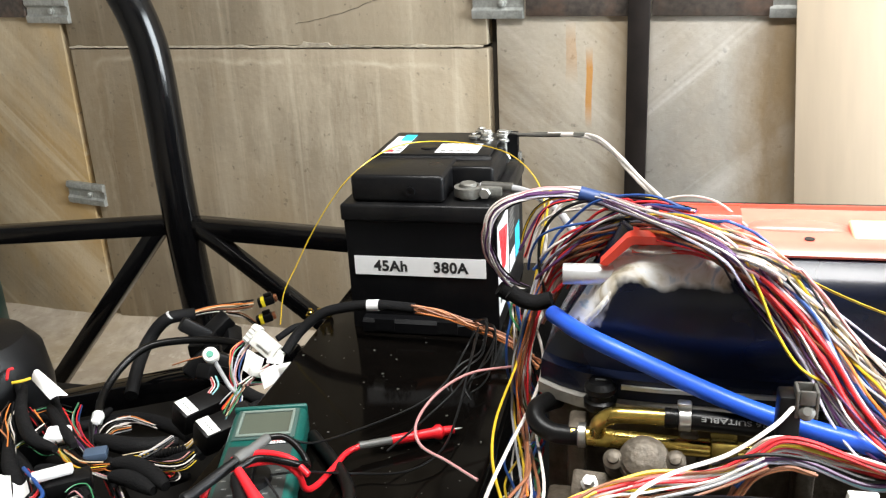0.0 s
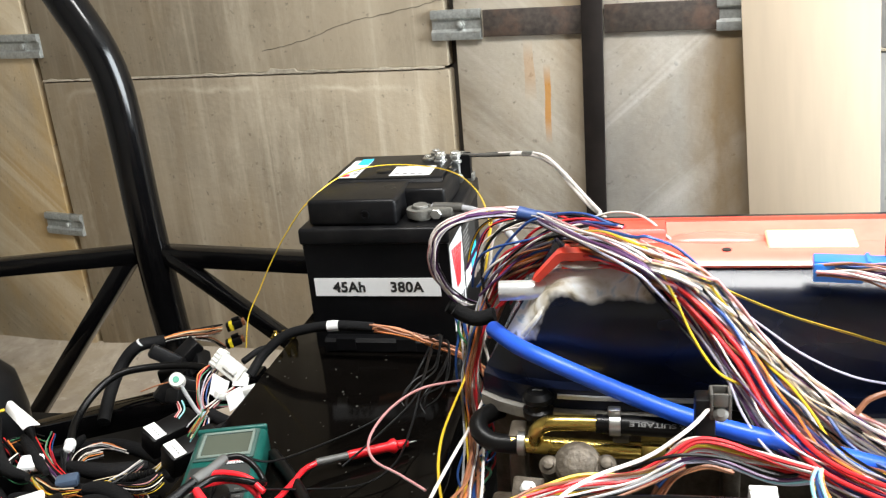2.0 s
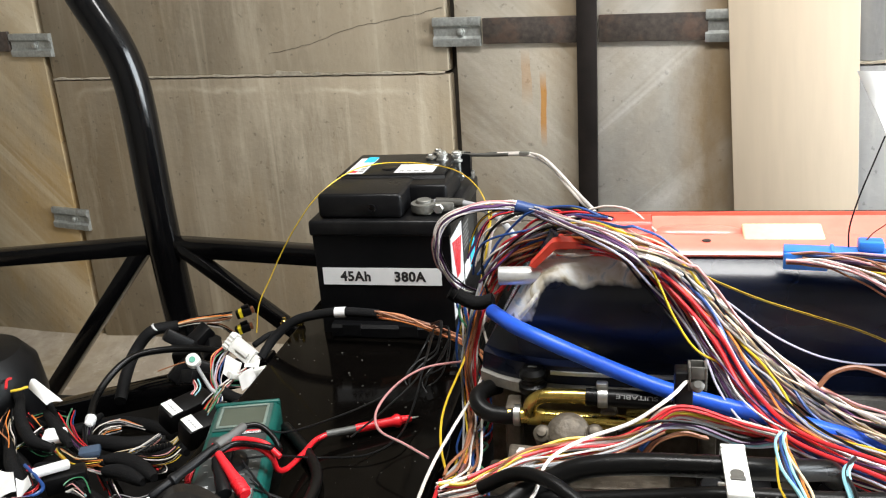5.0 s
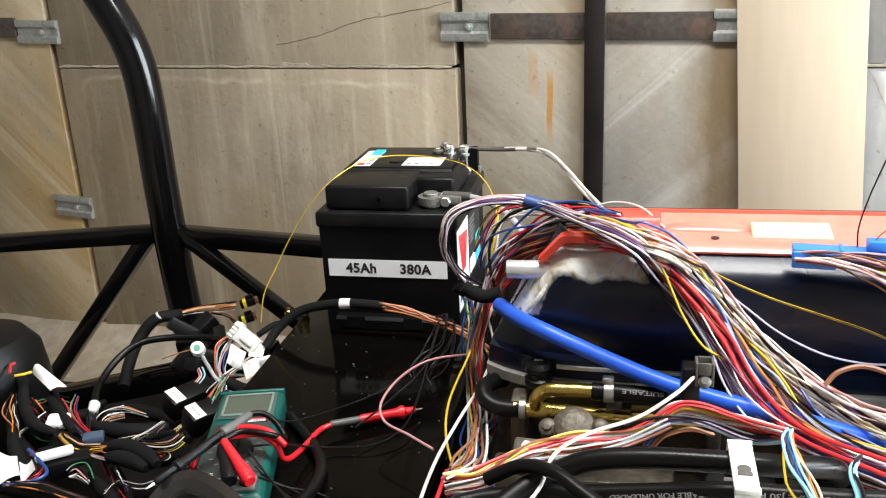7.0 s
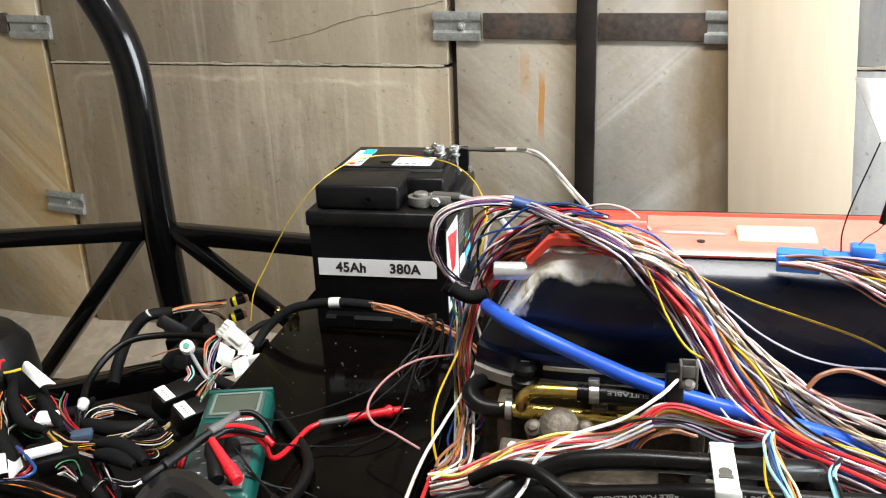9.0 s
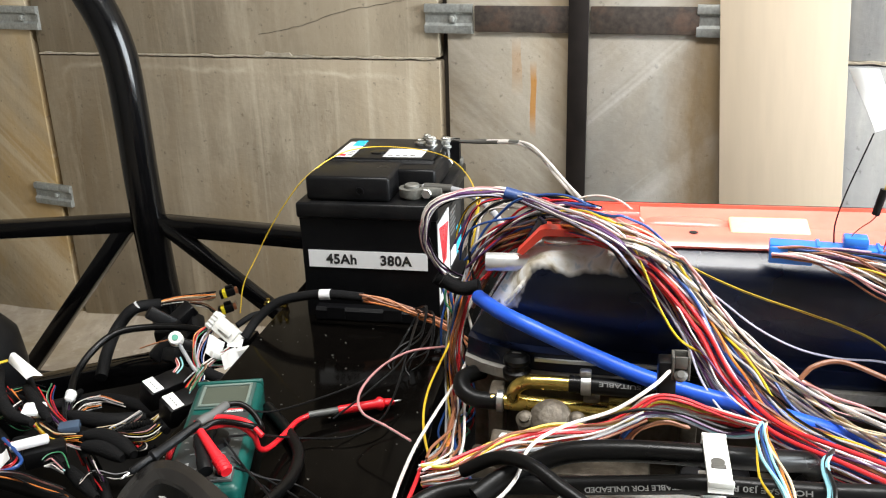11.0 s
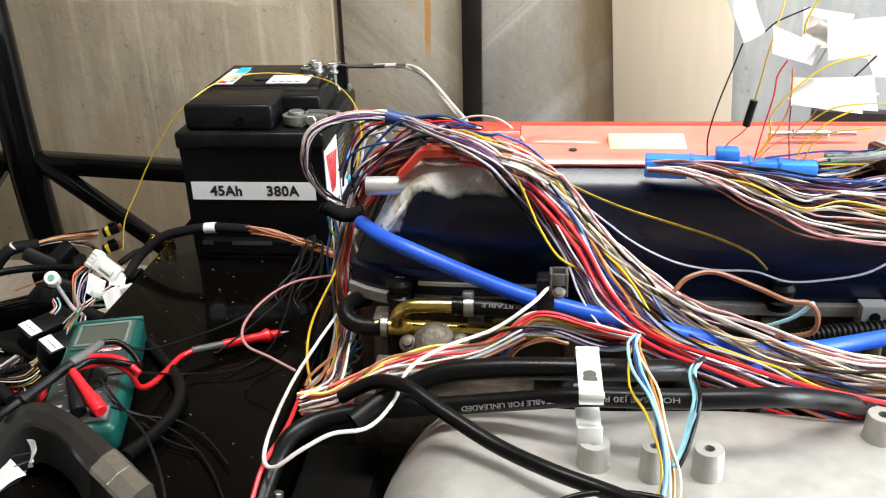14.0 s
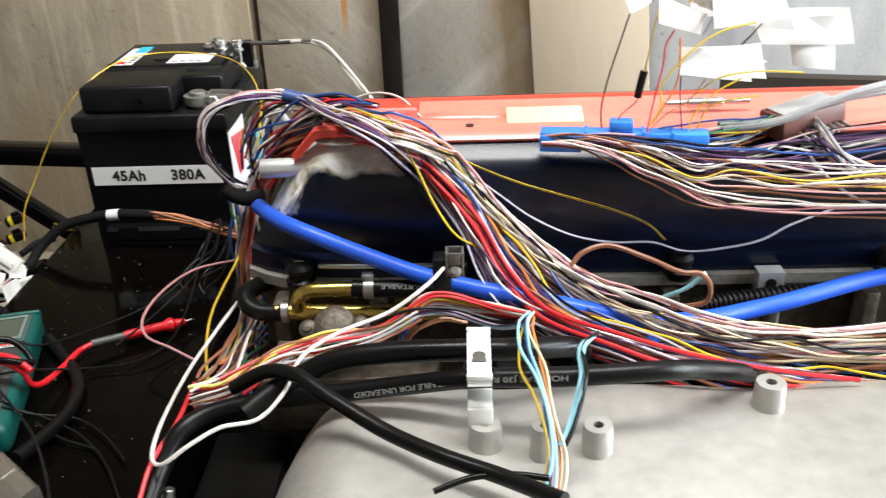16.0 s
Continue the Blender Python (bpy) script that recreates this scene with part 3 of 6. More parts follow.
square_bar((-0.705, 1.155, 0.557), (-0.2, 1.16, 0.526), 0.030, hoop)
square_bar((-0.748, 1.155, 0.559), (-1.35, 1.15, 0.512), 0.028, hoop)
square_bar((-0.762, 1.155, 0.556), (-1.082, 1.155, 0.178), 0.027, hoop, "strut")
square_bar((-0.702, 1.152, 0.562), (-0.45, 1.12, 0.384), 0.022, hoop, "strut")
square_bar((-1.200, 0.870, 0.294), (-0.430, 0.870, 0.494), 0.032, hoop)
square_bar((-1.1, 1.15, 0.20), (-0.43, 1.08, 0.41), 0.026, hoop)

deck = thing("scuttle_deck", "glossy black steel scuttle deck, dusty and scratched", "panel")
bm = box(-0.412, -0.160, 0.18, 1.13, 0.512, 0.528, 0.003, 3)
part("top_plate", bm, DECKM, deck)
part("side_flange", box(-0.164, -0.160, 0.18, 1.13, 0.33, 0.5115, 0.001), DECKM, deck)
part("side_flange", box(-0.412, -0.408, 0.18, 1.13, 0.33, 0.5115, 0.001), DECKM, deck)
bracket = part("terminal_strip", box(-0.436, -0.404, 0.915, 0.925, 0.5285, 0.533, 0.001), BRASS, deck, "tarnished brass terminal strip")
for k in range(3):
    part("terminal_screw", lathe([(0.0042, 0), (0.0042, 0.003), (0.0025, 0.0045), (0.0025, 0.007)], pose(-0.43 + 0.011 * k, 0.918 + 0.002 * (k % 2), 0.533), 8), BRASS, bracket)
sill = thing("chassis_tray", "grimy black chassis floor under the wiring", "panel")
# sheet carried back behind the rail to hide the pale floor there
part("sheet", box(-1.3, -0.414, 0.1, 0.985, 0.36, 0.37, 0.002), DARK, sill)
part("engine_bay_floor", box(-0.159, 0.9, -0.3, 1.25, 0.10, 0.11), DARK, sill)
part("bay_back", box(-0.43, 0.9, 1.18, 1.19, 0.0, 0.50), DARK, sill)
# added block, no seen part: keeps the gap beside the intake dark
part("gap_block", box(-0.158, -0.085, 0.15, 0.60, 0.111, 0.46, 0.006), DARK, sill)
part("leg", box(-0.30, -0.27, 0.5, 0.53, 0.0, 0.511), DARK, sill)
part("leg", box(-1.1, -1.07, 0.5, 0.53, 0.0, 0.359), DARK, sill)
part("leg", box(0.5, 0.53, 0.5, 0.53, 0.0, 0.099), DARK, sill)

grit = bmesh.new()
gr = random.Random(17)
for k in range(120):
    x, y = gr.uniform(-0.405, -0.165), gr.uniform(0.35, 0.89)
    d = gr.choice((0.0003, 0.0004, 0.0005, 0.0007, 0.0011))
    join(grit, box(-d, d, -d * 0.6, d * 0.6, 0, d * 0.8, 0, 2, None, pose(x, y, 0.5281, 0, 0, gr.uniform(0, 180))))
tagged(part("swarf", grit, LEAD, None, "", False), "pale specks of swarf and dust scattered on the deck", "debris", kind="stuff")

# ---- the battery ----
bat = thing("car_battery", "black car battery with white 45Ah 380A label on deck", "battery", pose(-0.28, 0.897, 0.528))
part("case", prism([(0.004, 0), (0.003, 0.10), (0.0, 0.135), (0.207, 0.135), (0.204, 0.10), (0.203, 0)], -0.088, 0.088, 0.003), BATM, bat)
part("rim", box(-0.091, 0.091, -0.004, 0.211, 0.1353, 0.156, 0.004, 3), BATL, bat)
part("foot", prism([(0.0035, 0.002), (-0.012, 0.002), (-0.012, 0.014), (-0.008, 0.018), (0.0035, 0.018)], -0.072, 0.072, 0.001), BATM, bat)
for x in (-0.045, 0.03):
    part("notch", prism([(-0.0125, 0.004), (-0.0125, 0.0185), (-0.005, 0.0185), (-0.005, 0.004)], x - 0.012, x + 0.012, 0.001), BATL, bat)
bm = bmesh.new()
join(bm, box(-0.078, 0.030, 0.004, 0.201, 0.1563, 0.188, 0.005, 3))
join(bm, box(0.025, 0.078, 0.052, 0.150, 0.1563, 0.186, 0.005, 3))
part("lid", bm, BATL, bat)
part("lid_plate", box(-0.074, 0.068, 0.085, 0.198, 0.1875, 0.1915, 0.002, 2), BATL, bat)
part("lid_ridge", prism([(0.080, 0.1862), (0.084, 0.1895), (0.0862, 0.1895), (0.0862, 0.1862)], -0.076, 0.070, 0.0006), BATL, bat)
part("fill_plug", lathe([(0.010, 0), (0.010, 0.0016), (0.0085, 0.0022), (0.0015, 0.0016)], pose(-0.012, 0.115, 0.1914), 24), BATL, bat)
part("carry_handle", prism([(0.168, 0.165), (0.168, 0.196), (0.174, 0.199), (0.180, 0.196), (0.180, 0.165)], 0.074, 0.089, 0.002), BATM, bat)
part("vent", lathe([(0.0055, 0), (0.0055, 0.003), (0.003, 0.003), (0.003, 0.0015)], pose(-0.008, 0.0045, 0.170, 90), 16), BATM, bat)


def terminal(y, name):
    p = part(name, lathe([(0.0105, 0), (0.0095, 0.017), (0.0085, 0.018)], pose(0.053, y, 0.1563), 20), LEAD, bat)
    part("clamp_ring", lathe([(0.016, 0), (0.0165, 0.003), (0.0165, 0.010), (0.0108, 0.0105), (0.0108, 0.0)], pose(0.053, y, 0.160), 24), LEAD, p)
    part("clamp_ear", box(0.066, 0.092, y - 0.007, y + 0.007, 0.160, 0.171, 0.002), LEAD, p)
    part("bolt", rod((0.074, y - 0.014, 0.166), (0.074, y + 0.014, 0.166), 0.004, 6), CHROME, p)
    part("nut", rod((0.074, y - 0.016, 0.166), (0.074, y - 0.010, 0.166), 0.0065, 6), CHROME, p)
    return p


terminal(0.028, "terminal_post")
tp = terminal(0.178, "terminal_post")
for k, (x, y, z) in enumerate(((0.035, 0.165, 0.185), (0.052, 0.16, 0.19), (0.07, 0.17, 0.187), (0.04, 0.19, 0.186), (0.075, 0.188, 0.182))):
    part("terminal_nut", rod((x, y, z - 0.022), (x, y, z + 0.014), 0.0048 + 0.001 * (k % 3), 6), CHROME, tp)
    part("terminal_washer", lathe([(0.006, -0.002), (0.0088, 0), (0.0088, 0.003), (0.0065, 0.004), (0.0065, 0.007), (0.0078, 0.008), (0.0078, 0.010), (0.005, 0.011)], pose(x, y, z), 14), CHROME, tp)
lab = part("front_label", box(-0.080, 0.075, -0.0008, -0.0002, 0.069, 0.092), WHITE, bat, "white capacity label with black lettering")
lab.location.y = 0.0022
for b, x in (("45Ah", -0.0365), ("380A", 0.034)):
    text("lettering", b, 0.0178, INK, pose(x, 0.0012, 0.080, 90), bat, 1.06, 0.034)
# labels on the side and on the lid
part("side_label", box(0.0883, 0.0889, 0.004, 0.078, 0.022, 0.130), WHITE, bat, "white side label with a red emblem")
bm = bmesh.new()
for k in range(5):
    y = 0.012 + 0.0125 * k
    join(bm, prism([(y, 0.122 - 0.002 * k), (y + 0.0095, 0.121 - 0.002 * k), (0.0345 + 0.0044 * k, 0.068), (0.031 + 0.0044 * k, 0.068)], 0.0889, 0.0893))
part("emblem", bm, REDINK, bat)
bm = bmesh.new()
for k in range(5):
    join(bm, box(0.0889, 0.0892, 0.012 + 0.0125 * k, 0.020 + 0.0125 * k, 0.034, 0.050))
part("lettering_bars", bm, INK, bat)
part("spec_label", box(0.0883, 0.0889, 0.080, 0.168, 0.040, 0.127), INK, bat)
bm = bmesh.new()
for k in range(6):
    join(bm, box(0.0889, 0.0892, 0.085, 0.127 - 0.005 * (k % 3), 0.116 - 0.006 * k, 0.1185 - 0.006 * k))
part("small_print", bm, GREYP, bat)
part("cyan_panel", box(0.0889, 0.0892, 0.130, 0.166, 0.046, 0.085), CYAN, bat)
part("white_panel", box(0.0889, 0.0892, 0.084, 0.125, 0.045, 0.066), WHITE, bat)
part("lid_sticker", box(0.000, 0.052, 0.092, 0.135, 0.1917, 0.1922), WHITE, bat)
part("lid_sticker", box(-0.066, -0.042, 0.088, 0.172, 0.1917, 0.1922), WHITE, bat)
part("sticker_corner", box(-0.057, -0.042, 0.148, 0.178, 0.1923, 0.1926), CYAN, bat)
part("sticker_mark", box(-0.063, -0.052, 0.092, 0.102, 0.1923, 0.1926), REDINK, bat)
for k in range(4):
    part("print_mark", box(0.006 + 0.01 * k, 0.012 + 0.01 * k, 0.097, 0.101, 0.1923, 0.1926), GREYP, bat)
    part("print_mark", box(-0.050, -0.044, 0.098 + 0.008 * k, 0.101 + 0.008 * k, 0.1923, 0.1926), GREYP, bat)

# ---- the engine ----
eng = thing("engine", "car engine with black cam cover and bare welded end", "engine", pose(0, 0, 0.1))
sec = [(0.79, 0.52), (0.79, 0.615), (0.76, 0.637), (0.664, 0.6400), (0.657, 0.6390), (0.650, 0.6352), (0.640, 0.6282), (0.6300, 0.6208), (0.6235, 0.6145), (0.6200, 0.6065), (0.6185, 0.597), (0.6182, 0.57), (0.6185, 0.5385), (0.607, 0.5375), (0.607, 0.52)]


def rounded_end(bm):
    """Leans the left end back and rounds its front corner."""
    for v in bm.verts:
        rise = max(0.0, v.co.z - 0.535)
        if v.co.x < 0.03:
            k = max(0.0, (0.03 - v.co.x) / 0.142)
            v.co.x += rise * 0.60 * k ** 1.5
            v.co.y += 0.03 * k ** 4 * (1 if v.co.y < 0.7 else -1)
    return bm


bm = rounded_end(prism(sec, -0.112, 0.75, cuts=50))
part("cam_cover", bm, COVER, eng, "black painted cam cover with bare welded corner")
bead = spline([(-0.040, 0.655, 0.622), (-0.046, 0.642, 0.612), (-0.055, 0.634, 0.600), (-0.064, 0.630, 0.588), (-0.074, 0.631, 0.576)], 20)
rad = 0.0022 + 0.0003 * np.abs(np.sin(np.arange(len(bead)) * 0.5))
part("weld_bead", sweep(bead, rad, 10), BARE, eng, "lumpy grey weld bead")
part("welded_plug", lathe([(0.030, 0), (0.029, 0.002), (0.022, 0.003), (0.015, 0.0025), (0.006, 0.003)], pose(-0.022, 0.646, 0.6352, 22) @ Matrix.Diagonal((0.72, 0.28, 0.7, 1)), 30), BARE, eng, "ground-back aluminium patch")
part("stub_pipe", lathe([(0.006, 0.012), (0.006, 0.0), (0.0082, 0.0), (0.0086, 0.0008), (0.0086, 0.056), (0.006, 0.057)], pose(-0.094, 0.646, 0.610, 0, 90, 3), 28), PIPE, eng, "bare turned aluminium stub pipe")
part("gasket", rounded_end(prism([(0.600, 0.510), (0.600, 0.5195), (0.78, 0.5195), (0.78, 0.510)], -0.113, 0.75, cuts=50)), MACH, eng, "bright machined gasket edge")
part("lip_edge", rounded_end(prism([(0.6035, 0.5305), (0.6035, 0.5335), (0.6065, 0.5335), (0.6065, 0.5305)], -0.045, 0.115, cuts=20)), PIPE, eng, "paint worn to bright metal along the lip")
part("cylinder_head", rounded_end(prism([(0.612, 0.5095), (0.78, 0.5095), (0.78, 0.2), (0.60, 0.2), (0.602, 0.40), (0.614, 0.47)], -0.105, 0.75, cuts=50)), HEAD, eng, "grimy grey cast cylinder head")
for k in range(9):
    x = -0.085 + 0.085 * k
    part("head_rib", box(x, x + 0.014, 0.585, 0.6115, 0.40, 0.507, 0.003), HEAD, eng)
part("mounting_pad", box(-0.10, 0.06, 0.545, 0.5845, 0.40, 0.455, 0.005), HEAD, eng)


def grommet(x, y, z):
    g = part("grommet", lathe([(0.011, 0), (0.013, 0.003), (0.013, 0.008), (0.0105, 0.010), (0.0105, 0.014), (0.0125, 0.016), (0.0125, 0.020), (0.009, 0.024), (0.004, 0.0245)], pose(x, y, z), 24), RUB, eng)
    part("bolt_head", box(-0.004, 0.004, -0.0008, 0.0008, 0, 0.0008, 0, 2, None, pose(x, y, z + 0.0247)), GREYP, g)


grommet(-0.061, 0.606, 0.513), grommet(0.098, 0.606, 0.515), grommet(0.27, 0.606, 0.515), grommet(0.45, 0.606, 0.515)
# coolant plumbing under the cover
plumb = thing("coolant_pipe", "gold passivated steel coolant pipes with black rubber hoses", "pipe", pose(0, 0, 0.1))
tube("brass_pipe", [(-0.082, 0.588, 0.498), (-0.04, 0.587, 0.497), (0.02, 0.586, 0.496), (0.09, 0.584, 0.496)], 0.0075, BRASS, plumb, sides=16)
tube("brass_branch", [(-0.062, 0.585, 0.503), (-0.060, 0.580, 0.515), (-0.05, 0.577, 0.524), (-0.03, 0.576, 0.526), (-0.008, 0.576, 0.526)], 0.0062, BRASS, plumb, sides=16)
tube("branch_hose", [(-0.012, 0.576, 0.526), (0.02, 0.575, 0.526), (0.06, 0.572, 0.526), (0.12, 0.57, 0.525), (0.2, 0.58, 0.52)], 0.0078, RUB, plumb, sides=18)
part("hose_clamp", lathe([(0.0079, 0), (0.0092, 0.0005), (0.0092, 0.0085), (0.0079, 0.009)], pose(-0.002, 0.576, 0.526, 0, 90, 0), 24), CHROME, plumb)
part("clamp_screw", box(-0.003, 0.007, 0.572, 0.580, 0.5345, 0.5405, 0.0015), CHROME, plumb)
tube("elbow_hose", [(-0.070, 0.588, 0.498), (-0.086, 0.588, 0.497), (-0.100, 0.590, 0.498), (-0.110, 0.597, 0.502), (-0.112, 0.608, 0.506), (-0.104, 0.622, 0.506), (-0.095, 0.640, 0.500)], 0.0080, RUB, plumb, sides=18)
part("elbow_clamp", lathe([(0.0087, 0), (0.0098, 0.0005), (0.0098, 0.006), (0.0087, 0.0065)], pose(-0.077, 0.588, 0.498, 0, 90, 0), 24), CHROME, plumb)
part("pipe_bracket", box(0.022, 0.042, 0.575, 0.590, 0.480, 0.508, 0.0015), BRASS, plumb)
valve = thing("idle_valve", "grimy round cast idle valve with cross-head screws", "valve", pose(-0.026, 0.553, 0.602, 38, 0, -6) @ Matrix.Scale(0.86, 4))
part("body", lathe([(0.018, -0.04), (0.022, 0.002), (0.0205, 0.006), (0.018, 0.007), (0.018, 0.011), (0.012, 0.014), (0.008, 0.0145)], None, 32), HEAD, valve)
part("connector", box(-0.010, 0.012, -0.030, -0.016, -0.02, 0.004, 0.002), MATT, valve)
for x, y in ((-0.025, -0.004), (0.026, 0.002)):
    s = part("lug", lathe([(0.009, -0.02), (0.009, 0.006), (0.006, 0.008)], pose(x, y, 0), 16), HEAD, valve)
    part("screw", lathe([(0.0055, 0), (0.005, 0.0025), (0.003, 0.003)], pose(x, y, 0.008), 12), HEAD, s)
part("stud", lathe([(0.008, 0), (0.008, 0.006), (0.005, 0.0065), (0.005, 0.016)], pose(-0.045, -0.022, -0.02), 6), CHROME, valve)
part("stud_plate", box(-0.062, -0.025, -0.036, -0.008, -0.05, -0.02, 0.003), HEAD, valve)

# fuel rail side and intake plenum
bay = thing("injector_rail", "dark injectors, rail and sockets below the cam cover", "fuel rail", pose(0, 0, 0.1))
part("rail", box(0.08, 0.75, 0.535, 0.555, 0.455, 0.48, 0.004), DARK, bay)
for k in range(7):
    x = 0.09 + 0.088 * k
    part("injector", rod((x, 0.53, 0.42), (x, 0.515, 0.485), 0.010, 14), MATT, bay)
    part("socket", box(x + 0.018, x + 0.044, 0.505, 0.53, 0.45, 0.49, 0.003), MATT, bay)
    part("terminal", rod((x + 0.056, 0.515, 0.44), (x + 0.056, 0.515, 0.488), 0.006, 12), HEAD, bay)
part("manifold_face", box(0.0, 0.75, 0.47, 0.60, 0.36, 0.44, 0.006), HEAD, bay)
lug = part("lifting_lug", prism([(0.590, 0.46), (0.605, 0.46), (0.605, 0.525), (0.590, 0.525)], 0.335, 0.357, 0.004), PIPE, bay, "bare alloy lifting lug")
part("lug_hole", rod((0.346, 0.5892, 0.515), (0.346, 0.595, 0.515), 0.0048, 16), DARK, lug)

plen = thing("intake_plenum", "pale silver cast intake plenum with threaded bosses", "intake manifold", pose(0, 0, 0.1))
bm = bmesh.new()
prof = [(0.02, 0.22), (0.02, 0.42), (0.06, 0.470), (0.14, 0.500), (0.26, 0.512), (0.36, 0.514), (0.43, 0.512), (0.463, 0.501), (0.479, 0.478), (0.483, 0.42), (0.483, 0.22)]
n = 40
rings = []
for k in range(n):
    t = k / (n - 1)
    x = -0.075 + 0.865 * t ** 1.5
    s = min(1.0, math.sqrt(max(0.0, 1 - (1 - min(1, (x + 0.077) / 0.09)) ** 2)))
    dip = 0.0015 * math.sin((x + 0.02) * 36)
    rings.append([bm.verts.new((x, 0.25 + (y - 0.25) * (0.35 + 0.65 * s), 0.22 + (z - 0.22) * (0.4 + 0.6 * s) + (dip * (z > 0.47) if x > 0.03 else 0))) for y, z in prof])
for a, b in zip(rings, rings[1:]):
    for k in range(len(prof) - 1):
        bm.faces.new((a[k], a[k + 1], b[k + 1], b[k]))
bm.faces.new(rings[0][::-1])
bmesh.ops.subdivide_edges(bm, edges=bm.edges[:], cuts=1, use_grid_fill=True, smooth=0.8)
part("casting", bm, PLEN, plen)
for x, y, h, r in ((0.134, 0.371, 0.537, 0.0082), (0.169, 0.373, 0.535, 0.0096), (0.294, 0.424, 0.530, 0.0105), (0.097, 0.383, 0.530, 0.0105), (0.47, 0.40, 0.532, 0.0105)):
    b = part("boss", lathe([(r * 1.35, 0.49), (r * 1.2, 0.508), (r * 1.06, 0.514), (r, h - 0.002), (r * 0.94, h), (r * 0.36, h), (r * 0.36, h - 0.006)], pose(x, y, 0), 28), PLEN, plen)
    part("thread", lathe([(r * 0.36, h - 0.012), (r * 0.35, h - 0.004)], pose(x, y, 0), 14), DARK, b)

# red cover on the engine
tray = thing("red_cover", "bright red plastic cover lying on top of the engine", "cover", pose(0, 0, 0.1))
lap = [(0.6425, 0.6310), (0.6410, 0.6335), (0.6465, 0.6385), (0.655, 0.6408), (0.6755, 0.6412), (0.6755, 0.6375), (0.655, 0.6375)]
part("flange", prism(lap, -0.04, 0.0445), REDP, tray)
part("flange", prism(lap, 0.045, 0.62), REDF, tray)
part("back_edge", prism([(0.7122, 0.637), (0.7122, 0.6472), (0.7145, 0.6488), (0.7185, 0.6488), (0.7185, 0.637)], -0.02, 0.62, 0.0008), REDP, tray)
part("sloped_back", prism([(0.676, 0.637), (0.676, 0.640), (0.690, 0.6435), (0.700, 0.6465), (0.712, 0.647), (0.712, 0.637)], 0.045, 0.62, 0.0012), REDF, tray, "paler red sloping face")
bm = bmesh.new()
lip = [(-0.0645, 0.6225), (-0.0440, 0.6448), (-0.0400, 0.6462), (0.050, 0.6462), (0.058, 0.6425), (0.058, 0.6395), (-0.0370, 0.6395), (-0.0405, 0.6385), (-0.0590, 0.6205)]
rows_l = [[bm.verts.new((x, y, z)) for x, z in lip] for y in (0.6385, 0.6530)]
for k in range(len(lip)):
    bm.faces.new((rows_l[0][k], rows_l[0][(k + 1) % len(lip)], rows_l[1][(k + 1) % len(lip)], rows_l[1][k]))
bm.faces.new(rows_l[0]), bm.faces.new(rows_l[1][::-1])
part("front_lip", bm, REDP, tray, "turned-down red edge strip")
part("raised_end", prism([(0.676, 0.637), (0.681, 0.6405), (0.684, 0.645), (0.688, 0.6488), (0.7118, 0.6488), (0.7118, 0.637)], -0.02, 0.0443, 0.0015), REDP, tray)
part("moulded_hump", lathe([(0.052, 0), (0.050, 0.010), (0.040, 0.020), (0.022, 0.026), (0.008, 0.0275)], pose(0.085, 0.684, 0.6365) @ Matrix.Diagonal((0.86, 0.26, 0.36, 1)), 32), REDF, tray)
part("tape_patch", box(-0.034, 0.034, -0.0150, 0.0125, 0.0, 0.0045, 0.0022, 3, None, pose(0.157, 0.676, 0.6405, 14)), TAPE, tray, "cream masking tape stuck on the cover")
for x in (0.091, 0.385):
    part("hole", lathe([(0.0038, 0), (0.0038, 0.0006)], pose(x, 0.657, 0.6411), 16), INK, tray)

# ---- hoses ----
def hose(label, points, r, material=RUB, sides=18):
    t = thing("hose", label, "hose")
    tube("tube", points, r, material, t, sides=sides)
    return t


fuel = hose("black rubber fuel hose with pale printed lettering", [(-0.13, 0.36, 0.577), (-0.125, 0.39, 0.592), (-0.115, 0.41, 0.606), (-0.095, 0.425, 0.611), (-0.056, 0.43, 0.617), (-0.006, 0.425, 0.626), (0.05, 0.415, 0.639), (0.091, 0.405, 0.65), (0.152, 0.395, 0.657), (0.214, 0.4, 0.657), (0.252, 0.425, 0.64), (0.291, 0.455, 0.615), (0.327, 0.485, 0.582)], 0.0068)
hose("thick black rubber hose above the intake", [(-0.07, 0.415, 0.616), (-0.052, 0.43, 0.624), (-0.032, 0.44, 0.631), (-0.007, 0.442, 0.642), (0.033, 0.438, 0.65), (0.088, 0.432, 0.655), (0.128, 0.44, 0.65), (0.161, 0.46, 0.638), (0.171, 0.475, 0.622)], 0.0080)
hose("slim black rubber hose hanging across the intake", [(-0.083, 0.44, 0.621), (-0.056, 0.435, 0.638), (-0.031, 0.42, 0.644), (-0.005, 0.4, 0.639), (0.032, 0.375, 0.631), (0.068, 0.35, 0.631), (0.105, 0.33, 0.631), (0.14, 0.3, 0.638)], 0.0052)
hose("bright blue silicone vacuum hose across the cam cover", [(-0.104, 0.66, 0.668), (-0.08, 0.625, 0.67), (-0.051, 0.603, 0.667), (-0.001, 0.588, 0.652), (0.048, 0.57, 0.641), (0.094, 0.55, 0.638), (0.138, 0.535, 0.636), (0.183, 0.53, 0.627), (0.228, 0.53, 0.616), (0.273, 0.535, 0.614), (0.317, 0.55, 0.613), (0.355, 0.56, 0.616), (0.42, 0.58, 0.622), (0.475, 0.59, 0.625), (0.555, 0.6, 0.628)], 0.0070, BLUEH, 20)
hose("short blue silicone hose stub under the looms", [(0.23, 0.505, 0.62), (0.225, 0.5, 0.605), (0.22, 0.49, 0.591)], 0.006, BLUEH)
